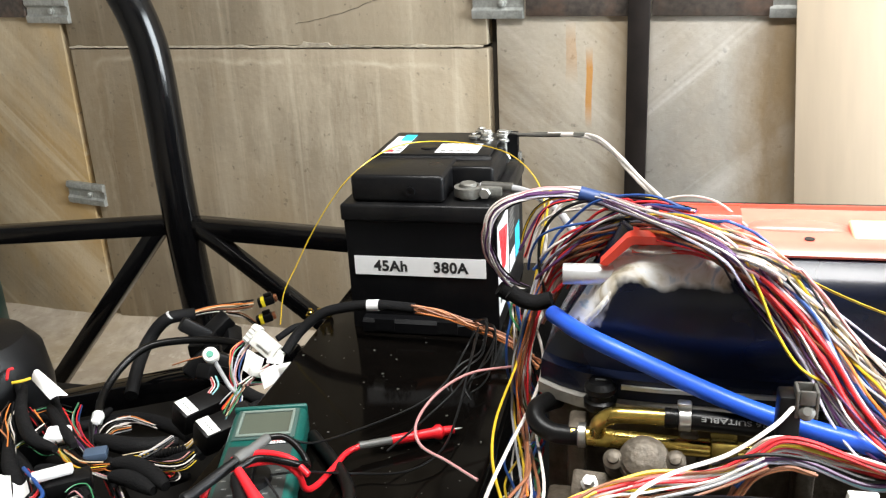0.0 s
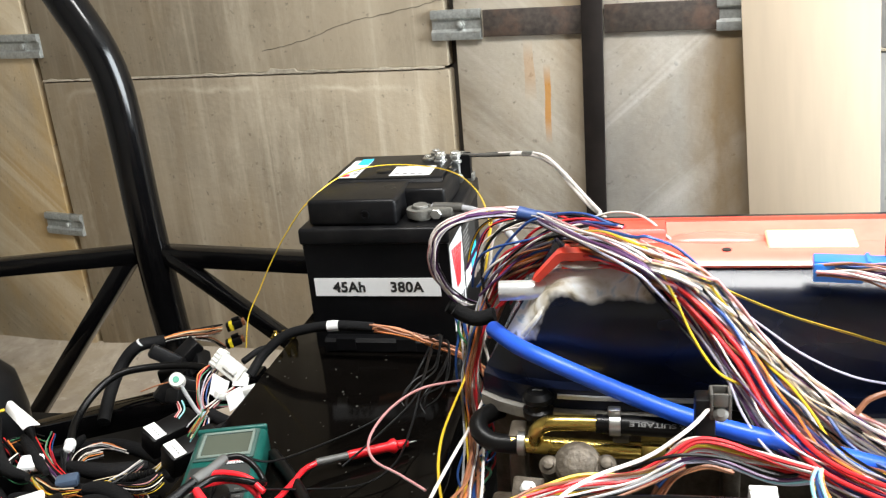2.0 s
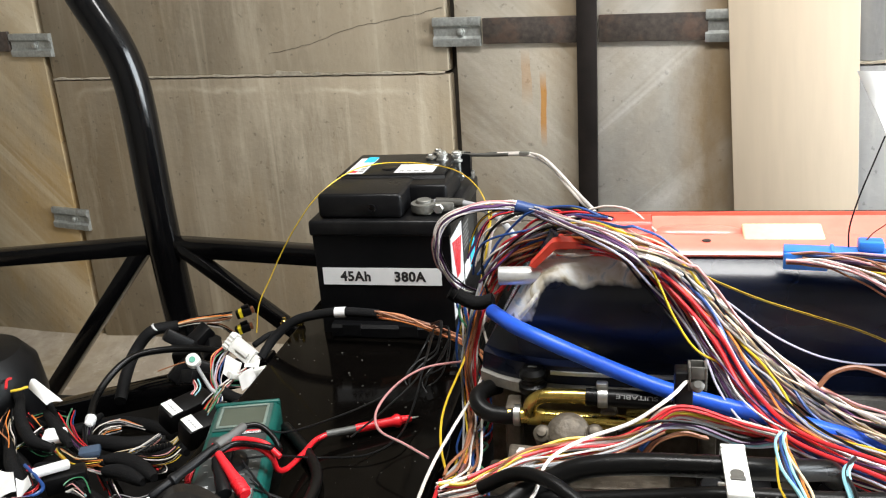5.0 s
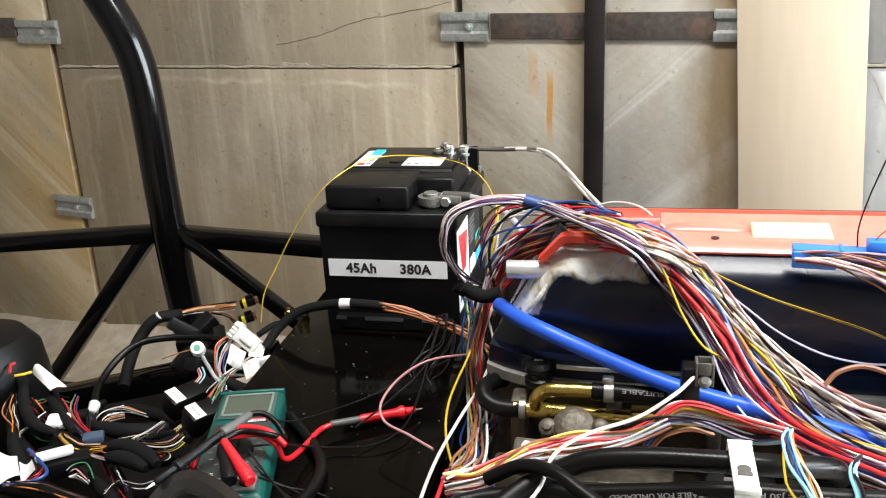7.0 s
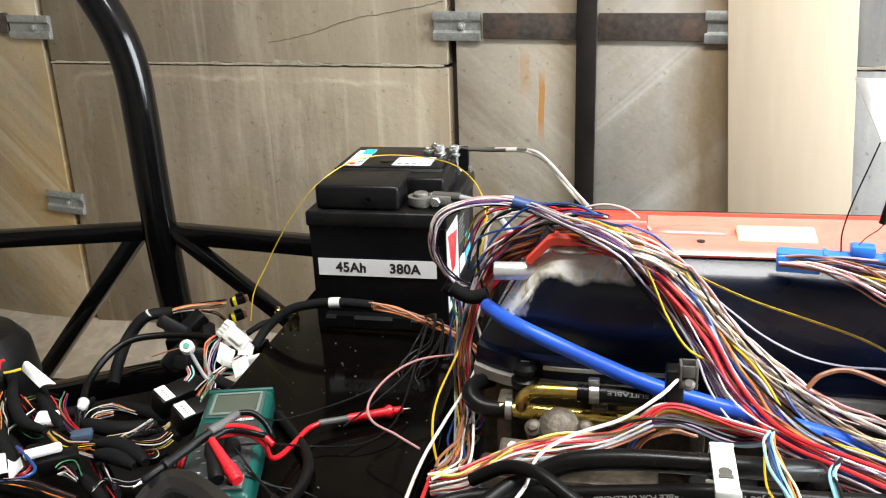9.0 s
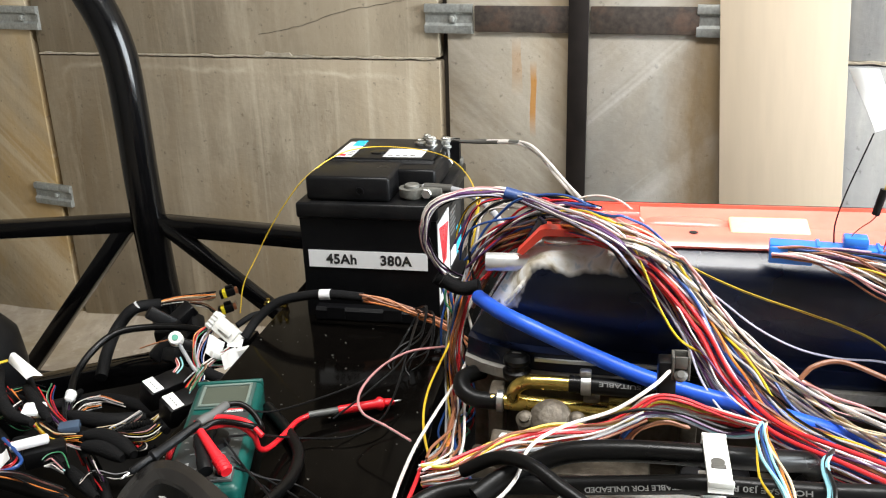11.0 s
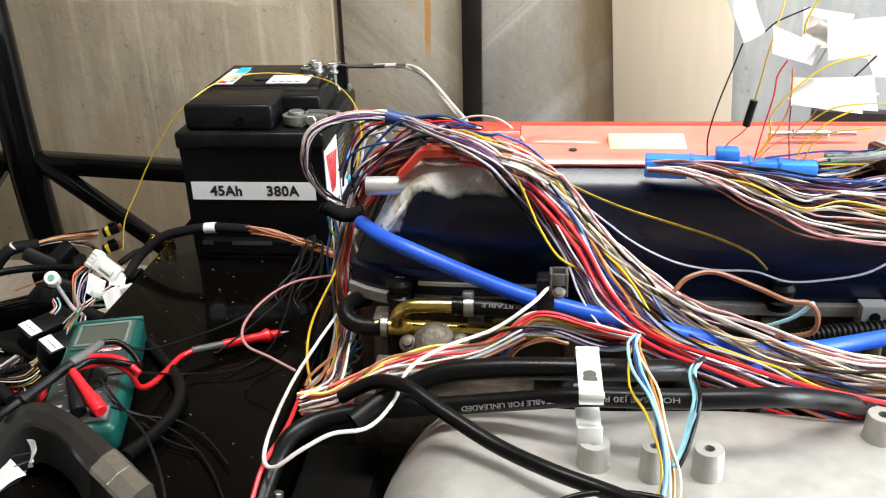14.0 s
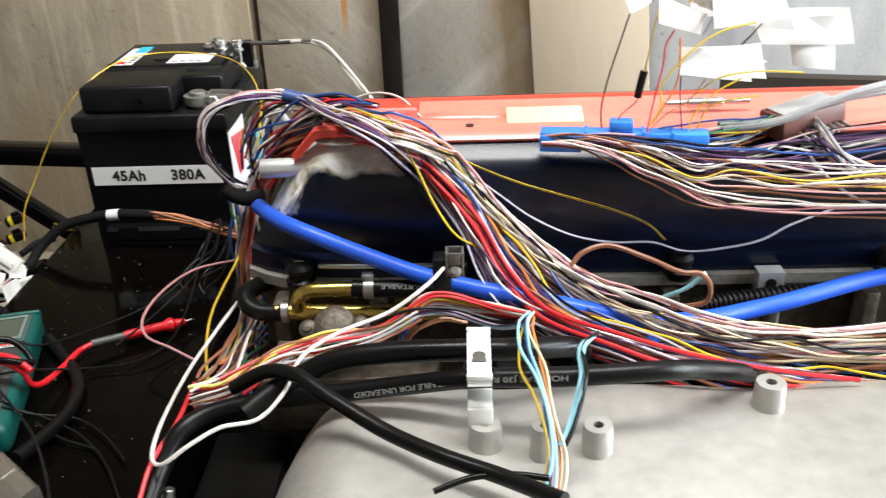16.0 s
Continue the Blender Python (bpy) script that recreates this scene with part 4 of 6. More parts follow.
hose("thin black hose curling on the deck", [(-0.328, 0.652, 0.535), (-0.291, 0.609, 0.536), (-0.265, 0.569, 0.537), (-0.258, 0.529, 0.537), (-0.263, 0.491, 0.54), (-0.27, 0.458, 0.545)], 0.0058)
hose("thin black cable across the intake casting", [(0.065, 0.324, 0.625), (0.088, 0.33, 0.63), (0.113, 0.33, 0.632), (0.134, 0.325, 0.633)], 0.002)
for owner, body, a in ((fuel, "SUITABLE FOR UNLEADED", [(0.008, 0.416, 0.63), (0.078, 0.404, 0.648)]), (fuel, "HOSE SAE J30 R6", [(0.1, 0.397, 0.654), (0.151, 0.389, 0.66)]), (plumb, "R6 SUITABLE", [(0.014, 0.5688, 0.631), (0.060, 0.5665, 0.631)])):
    p, q = Vector(a[0]), Vector(a[1])
    mid, along = (p + q) / 2, (q - p).normalized()
    out = Vector((0.0, -0.82, 0.57))
    out = (out - along * out.dot(along)).normalized()
    right = -along
    m = Matrix((right, out.cross(right), out)).transposed().to_4x4()
    t = text("lettering", body, 0.0050, GREYP, Matrix.Translation(mid + out * 0.0016 - owner.location) @ m, owner)
    wide = t.dimensions.x
    t.matrix_basis = t.matrix_basis @ Matrix.Diagonal(((q - p).length / max(wide, 0.001), 1, 1, 1))
band = thing("worm_clip", "zinc worm-drive clip on the fuel hose", "hose clip", pose(-0.133, 0.378, 0.565))
part("band", lathe([(0.0085, 0), (0.0098, 0.0005), (0.0098, 0.009), (0.0085, 0.0095)], pose(0, 0, 0, 20, 25, 0), 24), CHROME, band)
part("screw", rod((0.012, -0.004, -0.004), (0.014, 0.002, 0.016), 0.004, 10), CHROME, band)
holder = thing("hose_holder", "white nylon twin hose holder screwed to a boss", "hose clip", pose(0.094, 0, 0.1))
part("bridge", prism([(0.444, 0.556), (0.440, 0.5655), (0.432, 0.5685), (0.400, 0.567), (0.384, 0.5655), (0.381, 0.560), (0.384, 0.558), (0.387, 0.562), (0.400, 0.5635), (0.431, 0.565), (0.437, 0.562), (0.440, 0.555)], -0.0078, 0.0078, 0.0006), WPLAS, holder)
part("foot", box(-0.0082, 0.0082, 0.381, 0.385, 0.518, 0.542, 0.001), WPLAS, holder)
part("base", box(-0.0082, 0.0082, 0.3855, 0.442, 0.533, 0.537, 0.001), WPLAS, holder)
part("hole", lathe([(0.0046, 0), (0.0046, 0.0007)], pose(0, 0.406, 0.5668, 3), 20), SOCK, holder)
for y, z in ((0.4365, 0.5655), (0.3835, 0.5635)):
    part("end_rib", box(-0.0082, 0.0082, y - 0.002, y + 0.002, z, z + 0.0042, 0.0008), WPLAS, holder)
part("slot", box(-0.0048, 0.0048, 0.3985, 0.4025, 0.5662, 0.5680, 0.0004), SOCK, holder)

# ---- looms and single wires ----
main = thing("engine_loom", "thick bundle of multicoloured wires draped over the engine", "wiring loom")
run = [(-0.113, 0.455, 0.605), (-0.103, 0.51, 0.601), (-0.137, 0.703, 0.536), (-0.14, 0.708, 0.586), (-0.131, 0.72, 0.631), (-0.115, 0.74, 0.67), (-0.082, 0.725, 0.707), (-0.037, 0.7, 0.732), (0.014, 0.608, 0.758), (0.046, 0.628, 0.733), (0.073, 0.608, 0.712), (0.1, 0.598, 0.68), (0.125, 0.568, 0.65), (0.156, 0.528, 0.63), (0.208, 0.495, 0.618), (0.267, 0.475, 0.607), (0.327, 0.47, 0.596), (0.381, 0.47, 0.589), (0.5, 0.46, 0.57)]
loom(main, run, ["brown", "brown", "white", "brown", "grey", "blue", "yellow", "brown", "pink", "white"], [.013, .014, .013, .011, .011, .013, .015, .016, .017, .018, .018, .018, .018, .018, .017, .016, .018, .02], 0.00115, 2, 0.75, stray=0.6)
loom(main, run[2:], mixed(9, 14, red=5, blue=4, white=2, orange=2, black=2), [.009, .008, .008, .012, .015, .016, .017, .018, .018, .018, .018, .018, .017, .016, .018, .02], 0.0011, 3, 0.75, stray=0.6)
loom(main, run[4:], mixed(26, 15, red=4, blue=6, purple=9, pink=5, white=5, black=4, brown=4, lilac=3), [.005, .011, .015, .016, .017, .018, .018, .018, .018, .018, .017, .016, .018, .02], 0.00105, 4, 0.75, stray=0.6)
loom(main, [(-0.125, 0.73, 0.627), (-0.1, 0.74, 0.685), (-0.062, 0.725, 0.717), (-0.012, 0.69, 0.735), (0.033, 0.581, 0.76), (0.066, 0.618, 0.726), (0.094, 0.602, 0.7), (0.123, 0.594, 0.669), (0.155, 0.57, 0.647), (0.189, 0.545, 0.632), (0.229, 0.52, 0.625), (0.276, 0.5, 0.62), (0.33, 0.49, 0.617), (0.384, 0.49, 0.613), (0.5, 0.49, 0.62)],
     mixed(30, 12, white=8, brown=9, cream=7, yellow=2, pink=4, blue=2, grey=2, purple=5, black=2), [.005, .010, .014, .016, .017, .017, .017, .017, .018, .020, .021, .019, .018, .02], 0.00105, 5, 0.7, stray=0.6)
for k, off in enumerate(((0, 0), (7, 9))):
    tube("wire", [(-0.062, 0.7, 0.708), (-0.01, 0.66, 0.734), (0.037, 0.612, 0.736), (0.07, 0.59, 0.717), (0.099, 0.578, 0.684), (0.121, 0.55, 0.654), (0.149, 0.51, 0.64), (0.198, 0.475, 0.639), (0.25, 0.455, 0.632), (0.315, 0.45, 0.62), (0.367, 0.45, 0.612)] if k == 0 else [(-0.069, 0.71, 0.702), (-0.005, 0.66, 0.73), (0.04, 0.61, 0.729), (0.068, 0.588, 0.71), (0.094, 0.576, 0.68), (0.114, 0.55, 0.651), (0.143, 0.51, 0.634), (0.191, 0.475, 0.63), (0.244, 0.455, 0.62), (0.32, 0.455, 0.604), (0.383, 0.46, 0.594), (0.5, 0.47, 0.585)], 0.0018, WIRE["red"], main, "thick red supply wire", 8)
tube("wire", [(0.046, 0.62, 0.743), (0.087, 0.592, 0.708), (0.108, 0.58, 0.673), (0.135, 0.55, 0.647), (0.171, 0.515, 0.633), (0.232, 0.49, 0.617), (0.325, 0.47, 0.607)], 0.0016, WIRE["blue"], main, "", 8)
loop = thing("looped_loom", "loop of white and purple wires beside the battery", "wiring loom")
loom(loop, [(-0.143, 0.788, 0.632), (-0.162, 0.775, 0.648), (-0.173, 0.755, 0.678), (-0.174, 0.745, 0.707), (-0.164, 0.745, 0.731), (-0.137, 0.75, 0.744), (-0.101, 0.755, 0.747), (-0.073, 0.752, 0.742), (-0.02, 0.617, 0.768), (0.021, 0.567, 0.768), (0.047, 0.612, 0.726), (0.075, 0.594, 0.692), (0.099, 0.576, 0.659), (0.125, 0.54, 0.636), (0.171, 0.505, 0.624), (0.23, 0.48, 0.613)],
     ["white", "lilac", "purple/white", "white", "purple", "lilac/white", "purple", "pink/white", "black", "white", "purple"], [.006, .006, .006, .006, .006, .006, .006, .0055, .008, .010, .012, .012, .012, .014, .014, .014], 0.00095, 3, 1.0, stray=0.7)
tape = thing("loom_tape", "black cloth tape wrapped round the loom", "tape")
tube("wrap", [(-0.168, 0.77, 0.642), (-0.154, 0.772, 0.633), (-0.135, 0.77, 0.636), (-0.118, 0.765, 0.648)], 0.0075, CLOTHT, tape, sides=14)
tube("wrap", [(-0.147, 0.705, 0.667), (-0.137, 0.705, 0.660), (-0.125, 0.705, 0.657), (-0.110, 0.705, 0.661)], 0.0072, CLOTHT, tape, sides=14)
btape = thing("loom_tape", "dark blue insulating tape round the wires", "tape")
tube("wrap", [(-0.089, 0.752, 0.745), (-0.072, 0.75, 0.741), (-0.053, 0.748, 0.738)], 0.0068, mat("blue_tape", (0.02, 0.05, 0.16), 0.4), btape, sides=14)
back = thing("crossing_loom", "dark red and black wires passing behind the engine corner", "wiring loom")
loom(back, [(-0.12, 0.734, 0.669), (-0.1, 0.73, 0.698), (-0.069, 0.72, 0.721), (-0.029, 0.71, 0.74), (0.009, 0.69, 0.744)], mixed(16, 4, red=4, black=4, purple=3, white=3, blue=2, yellow=1), [.02, .024, .022, .016, .012], 0.0012, 7)
loom(back, [(-0.138, 0.8, 0.664), (-0.12, 0.8, 0.702), (-0.091, 0.79, 0.722), (-0.046, 0.76, 0.735), (-0.01, 0.73, 0.732)], ["black", "purple", "white", "black/yellow", "red/black", "white"], [.016, .018, .014, .01, .01], 0.0012, 8)
low = thing("injector_loom", "bundle of red, yellow and white wires below the blue hose", "wiring loom")
loom(low, [(-0.094, 0.447, 0.622), (-0.067, 0.465, 0.627), (-0.026, 0.485, 0.633), (0.013, 0.496, 0.634), (0.040, 0.502, 0.645), (0.061, 0.507, 0.659), (0.096, 0.497, 0.656), (0.130, 0.476, 0.657)], ["red", "orange", "yellow", "red", "white"], [.006, .006, .006, .005, .005, .005, .005, .004], 0.0015, 91, stray=0.4)
loom(low, [(-0.115, 0.44, 0.613), (-0.094, 0.45, 0.614), (-0.067, 0.47, 0.619), (-0.026, 0.49, 0.625), (0.013, 0.5, 0.626), (0.04, 0.505, 0.636), (0.061, 0.51, 0.65), (0.096, 0.5, 0.649), (0.132, 0.478, 0.653)],
     ["red", "red", "yellow", "white", "orange", "white", "red/white", "black", "pink", "white", "yellow"], [.012, .012, .012, .011, .010, .008, .008, .006, .005], 0.00125, 9, stray=0.6)
loom(low, [(-0.115, 0.44, 0.613), (-0.086, 0.445, 0.617), (-0.052, 0.46, 0.633), (-0.02, 0.48, 0.628), (0.018, 0.492, 0.633), (0.049, 0.5, 0.646)], ["brown", "brown", "copper", "brown", "white", "grey", "grey", "yellow"], [.008, .008, .010, .012, .010, .008], 0.0010, 10, stray=0.7)
loom(low, [(0.018, 0.5, 0.636), (0.049, 0.5, 0.647), (0.074, 0.5, 0.649), (0.108, 0.49, 0.643), (0.132, 0.48, 0.65)], ["skyblue", "lilac", "purple", "black"], [.004, .005, .006, .006, .004], 0.0012, 12)
loom(low, [(0.031, 0.51, 0.62), (0.044, 0.515, 0.633), (0.055, 0.52, 0.64)], ["blue"] * 4, [.005, .005, .004], 0.0017, 12)
loom(low, [(0.031, 0.5, 0.611), (0.044, 0.51, 0.627), (0.066, 0.52, 0.632), (0.086, 0.52, 0.626)], ["brown", "copper", "brown"], [.004, .006, .006, .004], 0.0015, 13)
drop = thing("sensor_wires", "light blue, yellow and purple wires hanging in front", "wires")
loom(drop, [(0.133, 0.475, 0.657), (0.126, 0.44, 0.666), (0.127, 0.405, 0.667), (0.133, 0.375, 0.666), (0.138, 0.35, 0.65), (0.138, 0.335, 0.636), (0.132, 0.315, 0.619)], ["skyblue", "yellow", "purple/pink", "skyblue", "cream", "blue", "skyblue", "orange"], [.003, .007, .008, .007, .007, .007, .009], 0.00098, 14)
loom(drop, [(0.18, 0.47, 0.642), (0.164, 0.42, 0.663), (0.159, 0.377, 0.669), (0.153, 0.36, 0.655), (0.142, 0.345, 0.641)], ["skyblue", "skyblue", "black"], [.002, .003, .003, .003, .003], 0.0013, 15)
pocket = thing("bulkhead_loom", "mixed wires rising between deck and engine", "wiring loom")
loom(pocket, [(-0.097, 0.47, 0.601), (-0.135, 0.672, 0.507), (-0.132, 0.711, 0.525), (-0.14, 0.734, 0.56), (-0.145, 0.733, 0.607), (-0.15, 0.742, 0.641)], ["red", "red", "orange", "white", "blue", "blue", "yellow", "white", "black", "red", "green", "black", "cream", "blue"], [.02, .02, .018, .015, .013, .010], 0.0012, 16)
loom(pocket, [(-0.213, 0.86, 0.556), (-0.185, 0.82, 0.574), (-0.187, 0.78, 0.557), (-0.2, 0.75, 0.548), (-0.205, 0.74, 0.536)], ["black"] * 6, [.006, .01, .012, .014, .02], 0.0009, 17)


def wire(label, points, r, color, stripe=None, category="wire", name="wire", sides=8):
    t = thing(name, label, category)
    cols = [WIRE[color]] + ([WIRE[stripe]] if stripe else [])
    part("insulation", strand(spline(points, 12), r, sides, bool(stripe)), cols, t)
    return t


wire("thick white sensor cable looping over the deck edge", [(0.075, 0.535, 0.672), (0.068, 0.527, 0.669), (0.055, 0.515, 0.661), (0.027, 0.5, 0.647), (-0.011, 0.48, 0.641), (-0.034, 0.455, 0.637), (-0.042, 0.42, 0.63), (-0.057, 0.4, 0.623), (-0.08, 0.39, 0.624), (-0.1, 0.38, 0.617), (-0.118, 0.375, 0.606), (-0.128, 0.385, 0.605), (-0.132, 0.42, 0.606), (-0.133, 0.49, 0.602), (-0.128, 0.56, 0.598), (-0.119, 0.64, 0.596), (-0.117, 0.7, 0.603), (-0.132, 0.75, 0.619)], 0.0015, "white")
wire("pink and white wire lying across the deck", [(-0.147, 0.73, 0.579), (-0.186, 0.705, 0.582), (-0.211, 0.675, 0.576), (-0.221, 0.635, 0.569), (-0.212, 0.61, 0.562), (-0.183, 0.59, 0.561), (-0.155, 0.57, 0.56)], 0.0013, "pink", "white")
wire("red wire dropping over the deck edge", [(-0.118, 0.46, 0.612), (-0.121, 0.42, 0.606), (-0.129, 0.385, 0.6), (-0.132, 0.355, 0.586)], 0.0017, "red")
wire("thin yellow wire arched over the battery", [(-0.132, 0.82, 0.69), (-0.131, 0.83, 0.716), (-0.155, 0.9, 0.725), (-0.194, 0.97, 0.727), (-0.251, 1.021, 0.724), (-0.308, 1.023, 0.724), (-0.336, 0.969, 0.726), (-0.367, 0.93, 0.706), (-0.395, 0.92, 0.672), (-0.419, 0.915, 0.635), (-0.438, 0.91, 0.6), (-0.454, 0.9, 0.567), (-0.459, 0.89, 0.53)], 0.00075, "yellow")
wire("yellow wire hanging by the deck edge", [(-0.121, 0.8, 0.733), (-0.125, 0.78, 0.696), (-0.131, 0.76, 0.659), (-0.138, 0.73, 0.614), (-0.142, 0.7, 0.596), (-0.148, 0.62, 0.585), (-0.14, 0.56, 0.581), (-0.115, 0.48, 0.594), (-0.104, 0.46, 0.599)], 0.0012, "yellow")
wire("yellow and black wire arched over the red cover", [(-0.103, 0.76, 0.729), (-0.067, 0.75, 0.743), (-0.026, 0.74, 0.745), (0.009, 0.69, 0.746), (0.032, 0.6, 0.754), (0.047, 0.585, 0.731), (0.061, 0.58, 0.7), (0.078, 0.572, 0.676), (0.101, 0.575, 0.661)], 0.0011, "yellow")
wire("black wire curving round the loom", [(-0.113, 0.72, 0.647), (-0.123, 0.73, 0.677), (-0.122, 0.74, 0.709), (-0.1, 0.745, 0.734), (-0.055, 0.745, 0.745), (-0.02, 0.73, 0.746)], 0.0015, "black")
wire("thin black and yellow wire across the cam cover", [(0.037, 0.618, 0.746), (0.075, 0.612, 0.731), (0.104, 0.608, 0.718), (0.137, 0.606, 0.705), (0.18, 0.603, 0.692), (0.213, 0.602, 0.681), (0.24, 0.602, 0.668), (0.255, 0.6, 0.654)], 0.00095, "yellow", "black")
wire("thin light blue wire across the cam cover", [(0.075, 0.61, 0.727), (0.113, 0.603, 0.699), (0.143, 0.6, 0.677), (0.177, 0.6, 0.66), (0.21, 0.6, 0.653), (0.244, 0.6, 0.652), (0.273, 0.6, 0.643), (0.305, 0.6, 0.645), (0.336, 0.6, 0.652), (0.36, 0.6, 0.666), (0.399, 0.6, 0.682)], 0.00095, "lilac")
wire("brown cable loop beside the loom", [(0.168, 0.54, 0.662), (0.179, 0.545, 0.672), (0.199, 0.545, 0.677), (0.226, 0.53, 0.673), (0.247, 0.51, 0.671), (0.262, 0.506, 0.671), (0.271, 0.51, 0.657), (0.269, 0.515, 0.641), (0.245, 0.52, 0.634)], 0.002, "brown")
wire("light blue twisted pair into the brown loop", [(0.265, 0.507, 0.671), (0.254, 0.515, 0.654), (0.237, 0.525, 0.64)], 0.0016, "skyblue")
wire("thin white wire over the red cover", [(-0.027, 0.74, 0.741), (0.002, 0.73, 0.751), (0.027, 0.71, 0.752), (0.048, 0.68, 0.742)], 0.0011, "white")
for dx in (0, 7):
    lead = wire("white cable from the battery's rear terminal", [(-0.203, 1.07, 0.723), (-0.159, 1.06, 0.724), (-0.109, 1.03, 0.731), (-0.077, 1.0, 0.724), (-0.053, 0.95, 0.713), (-0.031, 0.9, 0.705), (-0.011, 0.85, 0.706)] if dx == 0 else [(-0.201, 1.08, 0.719), (-0.152, 1.06, 0.726), (-0.112, 1.035, 0.732), (-0.088, 1.01, 0.733), (-0.063, 0.97, 0.723), (-0.037, 0.92, 0.71), (-0.017, 0.86, 0.709)], 0.0021, "white")
    tube("heat_shrink", [(-0.203, 1.07, 0.7235), (-0.180, 1.065, 0.7237), (-0.159, 1.06, 0.7243), (-0.135, 1.046, 0.728)] if dx == 0 else [(-0.201, 1.08, 0.7195), (-0.176, 1.07, 0.7228), (-0.152, 1.06, 0.7265)], 0.0025, SOCK, lead, "dark twisted sleeve on the cable", 8)
    tube("crimp", [(-0.209, 1.072, 0.7235), (-0.200, 1.069, 0.7237)] if dx == 0 else [(-0.118, 1.038, 0.7305), (-0.104, 1.028, 0.7325)], 0.0034, LEAD, lead, "dull crimped ferrule", 8, 3)
earth = wire("grey sheathed earth cable from the battery post", [(-0.214, 0.93, 0.697), (-0.181, 0.925, 0.697), (-0.151, 0.91, 0.694), (-0.123, 0.88, 0.687), (-0.102, 0.84, 0.676), (-0.09, 0.8, 0.663)], 0.0042, "grey", sides=12)
tube("rubber_boot", [(-0.212, 0.93, 0.697), (-0.196, 0.928, 0.697), (-0.176, 0.924, 0.697)], 0.0058, SOCK, earth, "dark grey rubber boot", 12, 4)
wire("white wire behind the battery cable", [(-0.125, 0.78, 0.671), (-0.122, 0.8, 0.702), (-0.104, 0.8, 0.723), (-0.09, 0.79, 0.716)], 0.0015, "white")
brown = thing("heater_loom", "black-taped loom fanning into brown wires before the battery", "wiring loom")
tube("cloth_sleeve", [(-0.429, 0.83, 0.524), (-0.417, 0.85, 0.542), (-0.392, 0.862, 0.561), (-0.358, 0.865, 0.57), (-0.323, 0.862, 0.575), (-0.28, 0.86, 0.574)], 0.006, CLOTHT, brown, sides=14)
tube("marker", [(-0.336, 0.862, 0.574), (-0.322, 0.862, 0.575)], 0.0066, WHITE, brown, sides=14, per=3)
loom(brown, [(-0.284, 0.86, 0.575), (-0.244, 0.86, 0.568), (-0.205, 0.855, 0.557), (-0.166, 0.84, 0.549), (-0.138, 0.81, 0.543)], ["copper", "brown", "copper", "orange", "copper", "brown", "copper", "brown", "copper"], [.006, .010, .010, .009, .010], 0.0013, 18, 0.8)
for k, pts in enumerate(([(-0.33, 0.6, 0.565), (-0.312, 0.618, 0.55), (-0.282, 0.672, 0.536), (-0.243, 0.719, 0.536), (-0.221, 0.755, 0.545), (-0.21, 0.796, 0.56), (-0.202, 0.81, 0.575)],
        [(-0.318, 0.538, 0.57), (-0.3, 0.56, 0.56), (-0.273, 0.597, 0.536), (-0.227, 0.608, 0.535), (-0.201, 0.637, 0.54), (-0.196, 0.688, 0.55), (-0.195, 0.74, 0.57), (-0.198, 0.807, 0.58)],
        [(-0.306, 0.515, 0.565), (-0.284, 0.511, 0.55), (-0.251, 0.523, 0.535), (-0.218, 0.501, 0.534), (-0.188, 0.467, 0.534)],
        [(-0.3, 0.506, 0.56), (-0.276, 0.514, 0.545), (-0.238, 0.501, 0.534), (-0.203, 0.464, 0.534), (-0.173, 0.415, 0.534)],
        [(-0.321, 0.534, 0.57), (-0.29, 0.506, 0.56), (-0.24, 0.441, 0.58), (-0.207, 0.389, 0.585), (-0.189, 0.354, 0.585)],
        [(-0.217, 0.483, 0.533), (-0.25, 0.495, 0.535), (-0.278, 0.511, 0.54)],
        [(-0.197, 0.8, 0.576), (-0.197, 0.72, 0.566), (-0.221, 0.67, 0.553), (-0.246, 0.62, 0.546)])):
    wire("thin black wire trailing across the deck", pts, 0.00105, "black", name="trailing_wire")

# ---- connectors on the engine ----
ecu = thing("ecu_connector", "long bright blue plastic multi-way connector full of wires", "connector", look((0.148, 0.622, 0.737), (0.286, 0.612, 0.736)) @ pose(0, 0, 0, -90, 0, -90) @ pose(0, 0, 0))
ecu.matrix_world = pose(0.149, 0.617, 0.7385, 0, 0, -7)
part("shell", box(0, 0.135, -0.007, 0.011, 0.0, 0.0105, 0.0015), BLUEP, ecu)
part("skirt", box(0, 0.034, -0.0105, -0.0073, -0.005, 0.009, 0.001), BLUEP, ecu)
part("latch", box(0.056, 0.075, -0.005, 0.010, 0.0107, 0.0195, 0.002), BLUEP, ecu)
part("clip_tab", box(0.010, 0.028, -0.009, -0.0072, 0.0092, 0.0103, 0.0003), BLUEP, ecu)
for x in (0.036, 0.082, 0.105):
    part("rib", box(x, x + 0.003, -0.0075, 0.0115, 0.0005, 0.0118, 0.0005), BLUEP, ecu)
ecul = thing("ecu_loom", "fan of purple, white and brown wires from the blue connector", "wiring loom")
loom(ecul, [(0.15, 0.607, 0.742), (0.175, 0.598, 0.745), (0.205, 0.59, 0.739), (0.237, 0.585, 0.723), (0.273, 0.58, 0.705), (0.303, 0.575, 0.701), (0.344, 0.57, 0.699), (0.401, 0.57, 0.695), (0.55, 0.57, 0.69)], mixed(10, 41, white=4, cream=3, brown=3, pink=2, yellow=2), [.005, .006, .009, .012, .013, .011, .011, .014], 0.00092, 19, 0.6, stray=0.7)
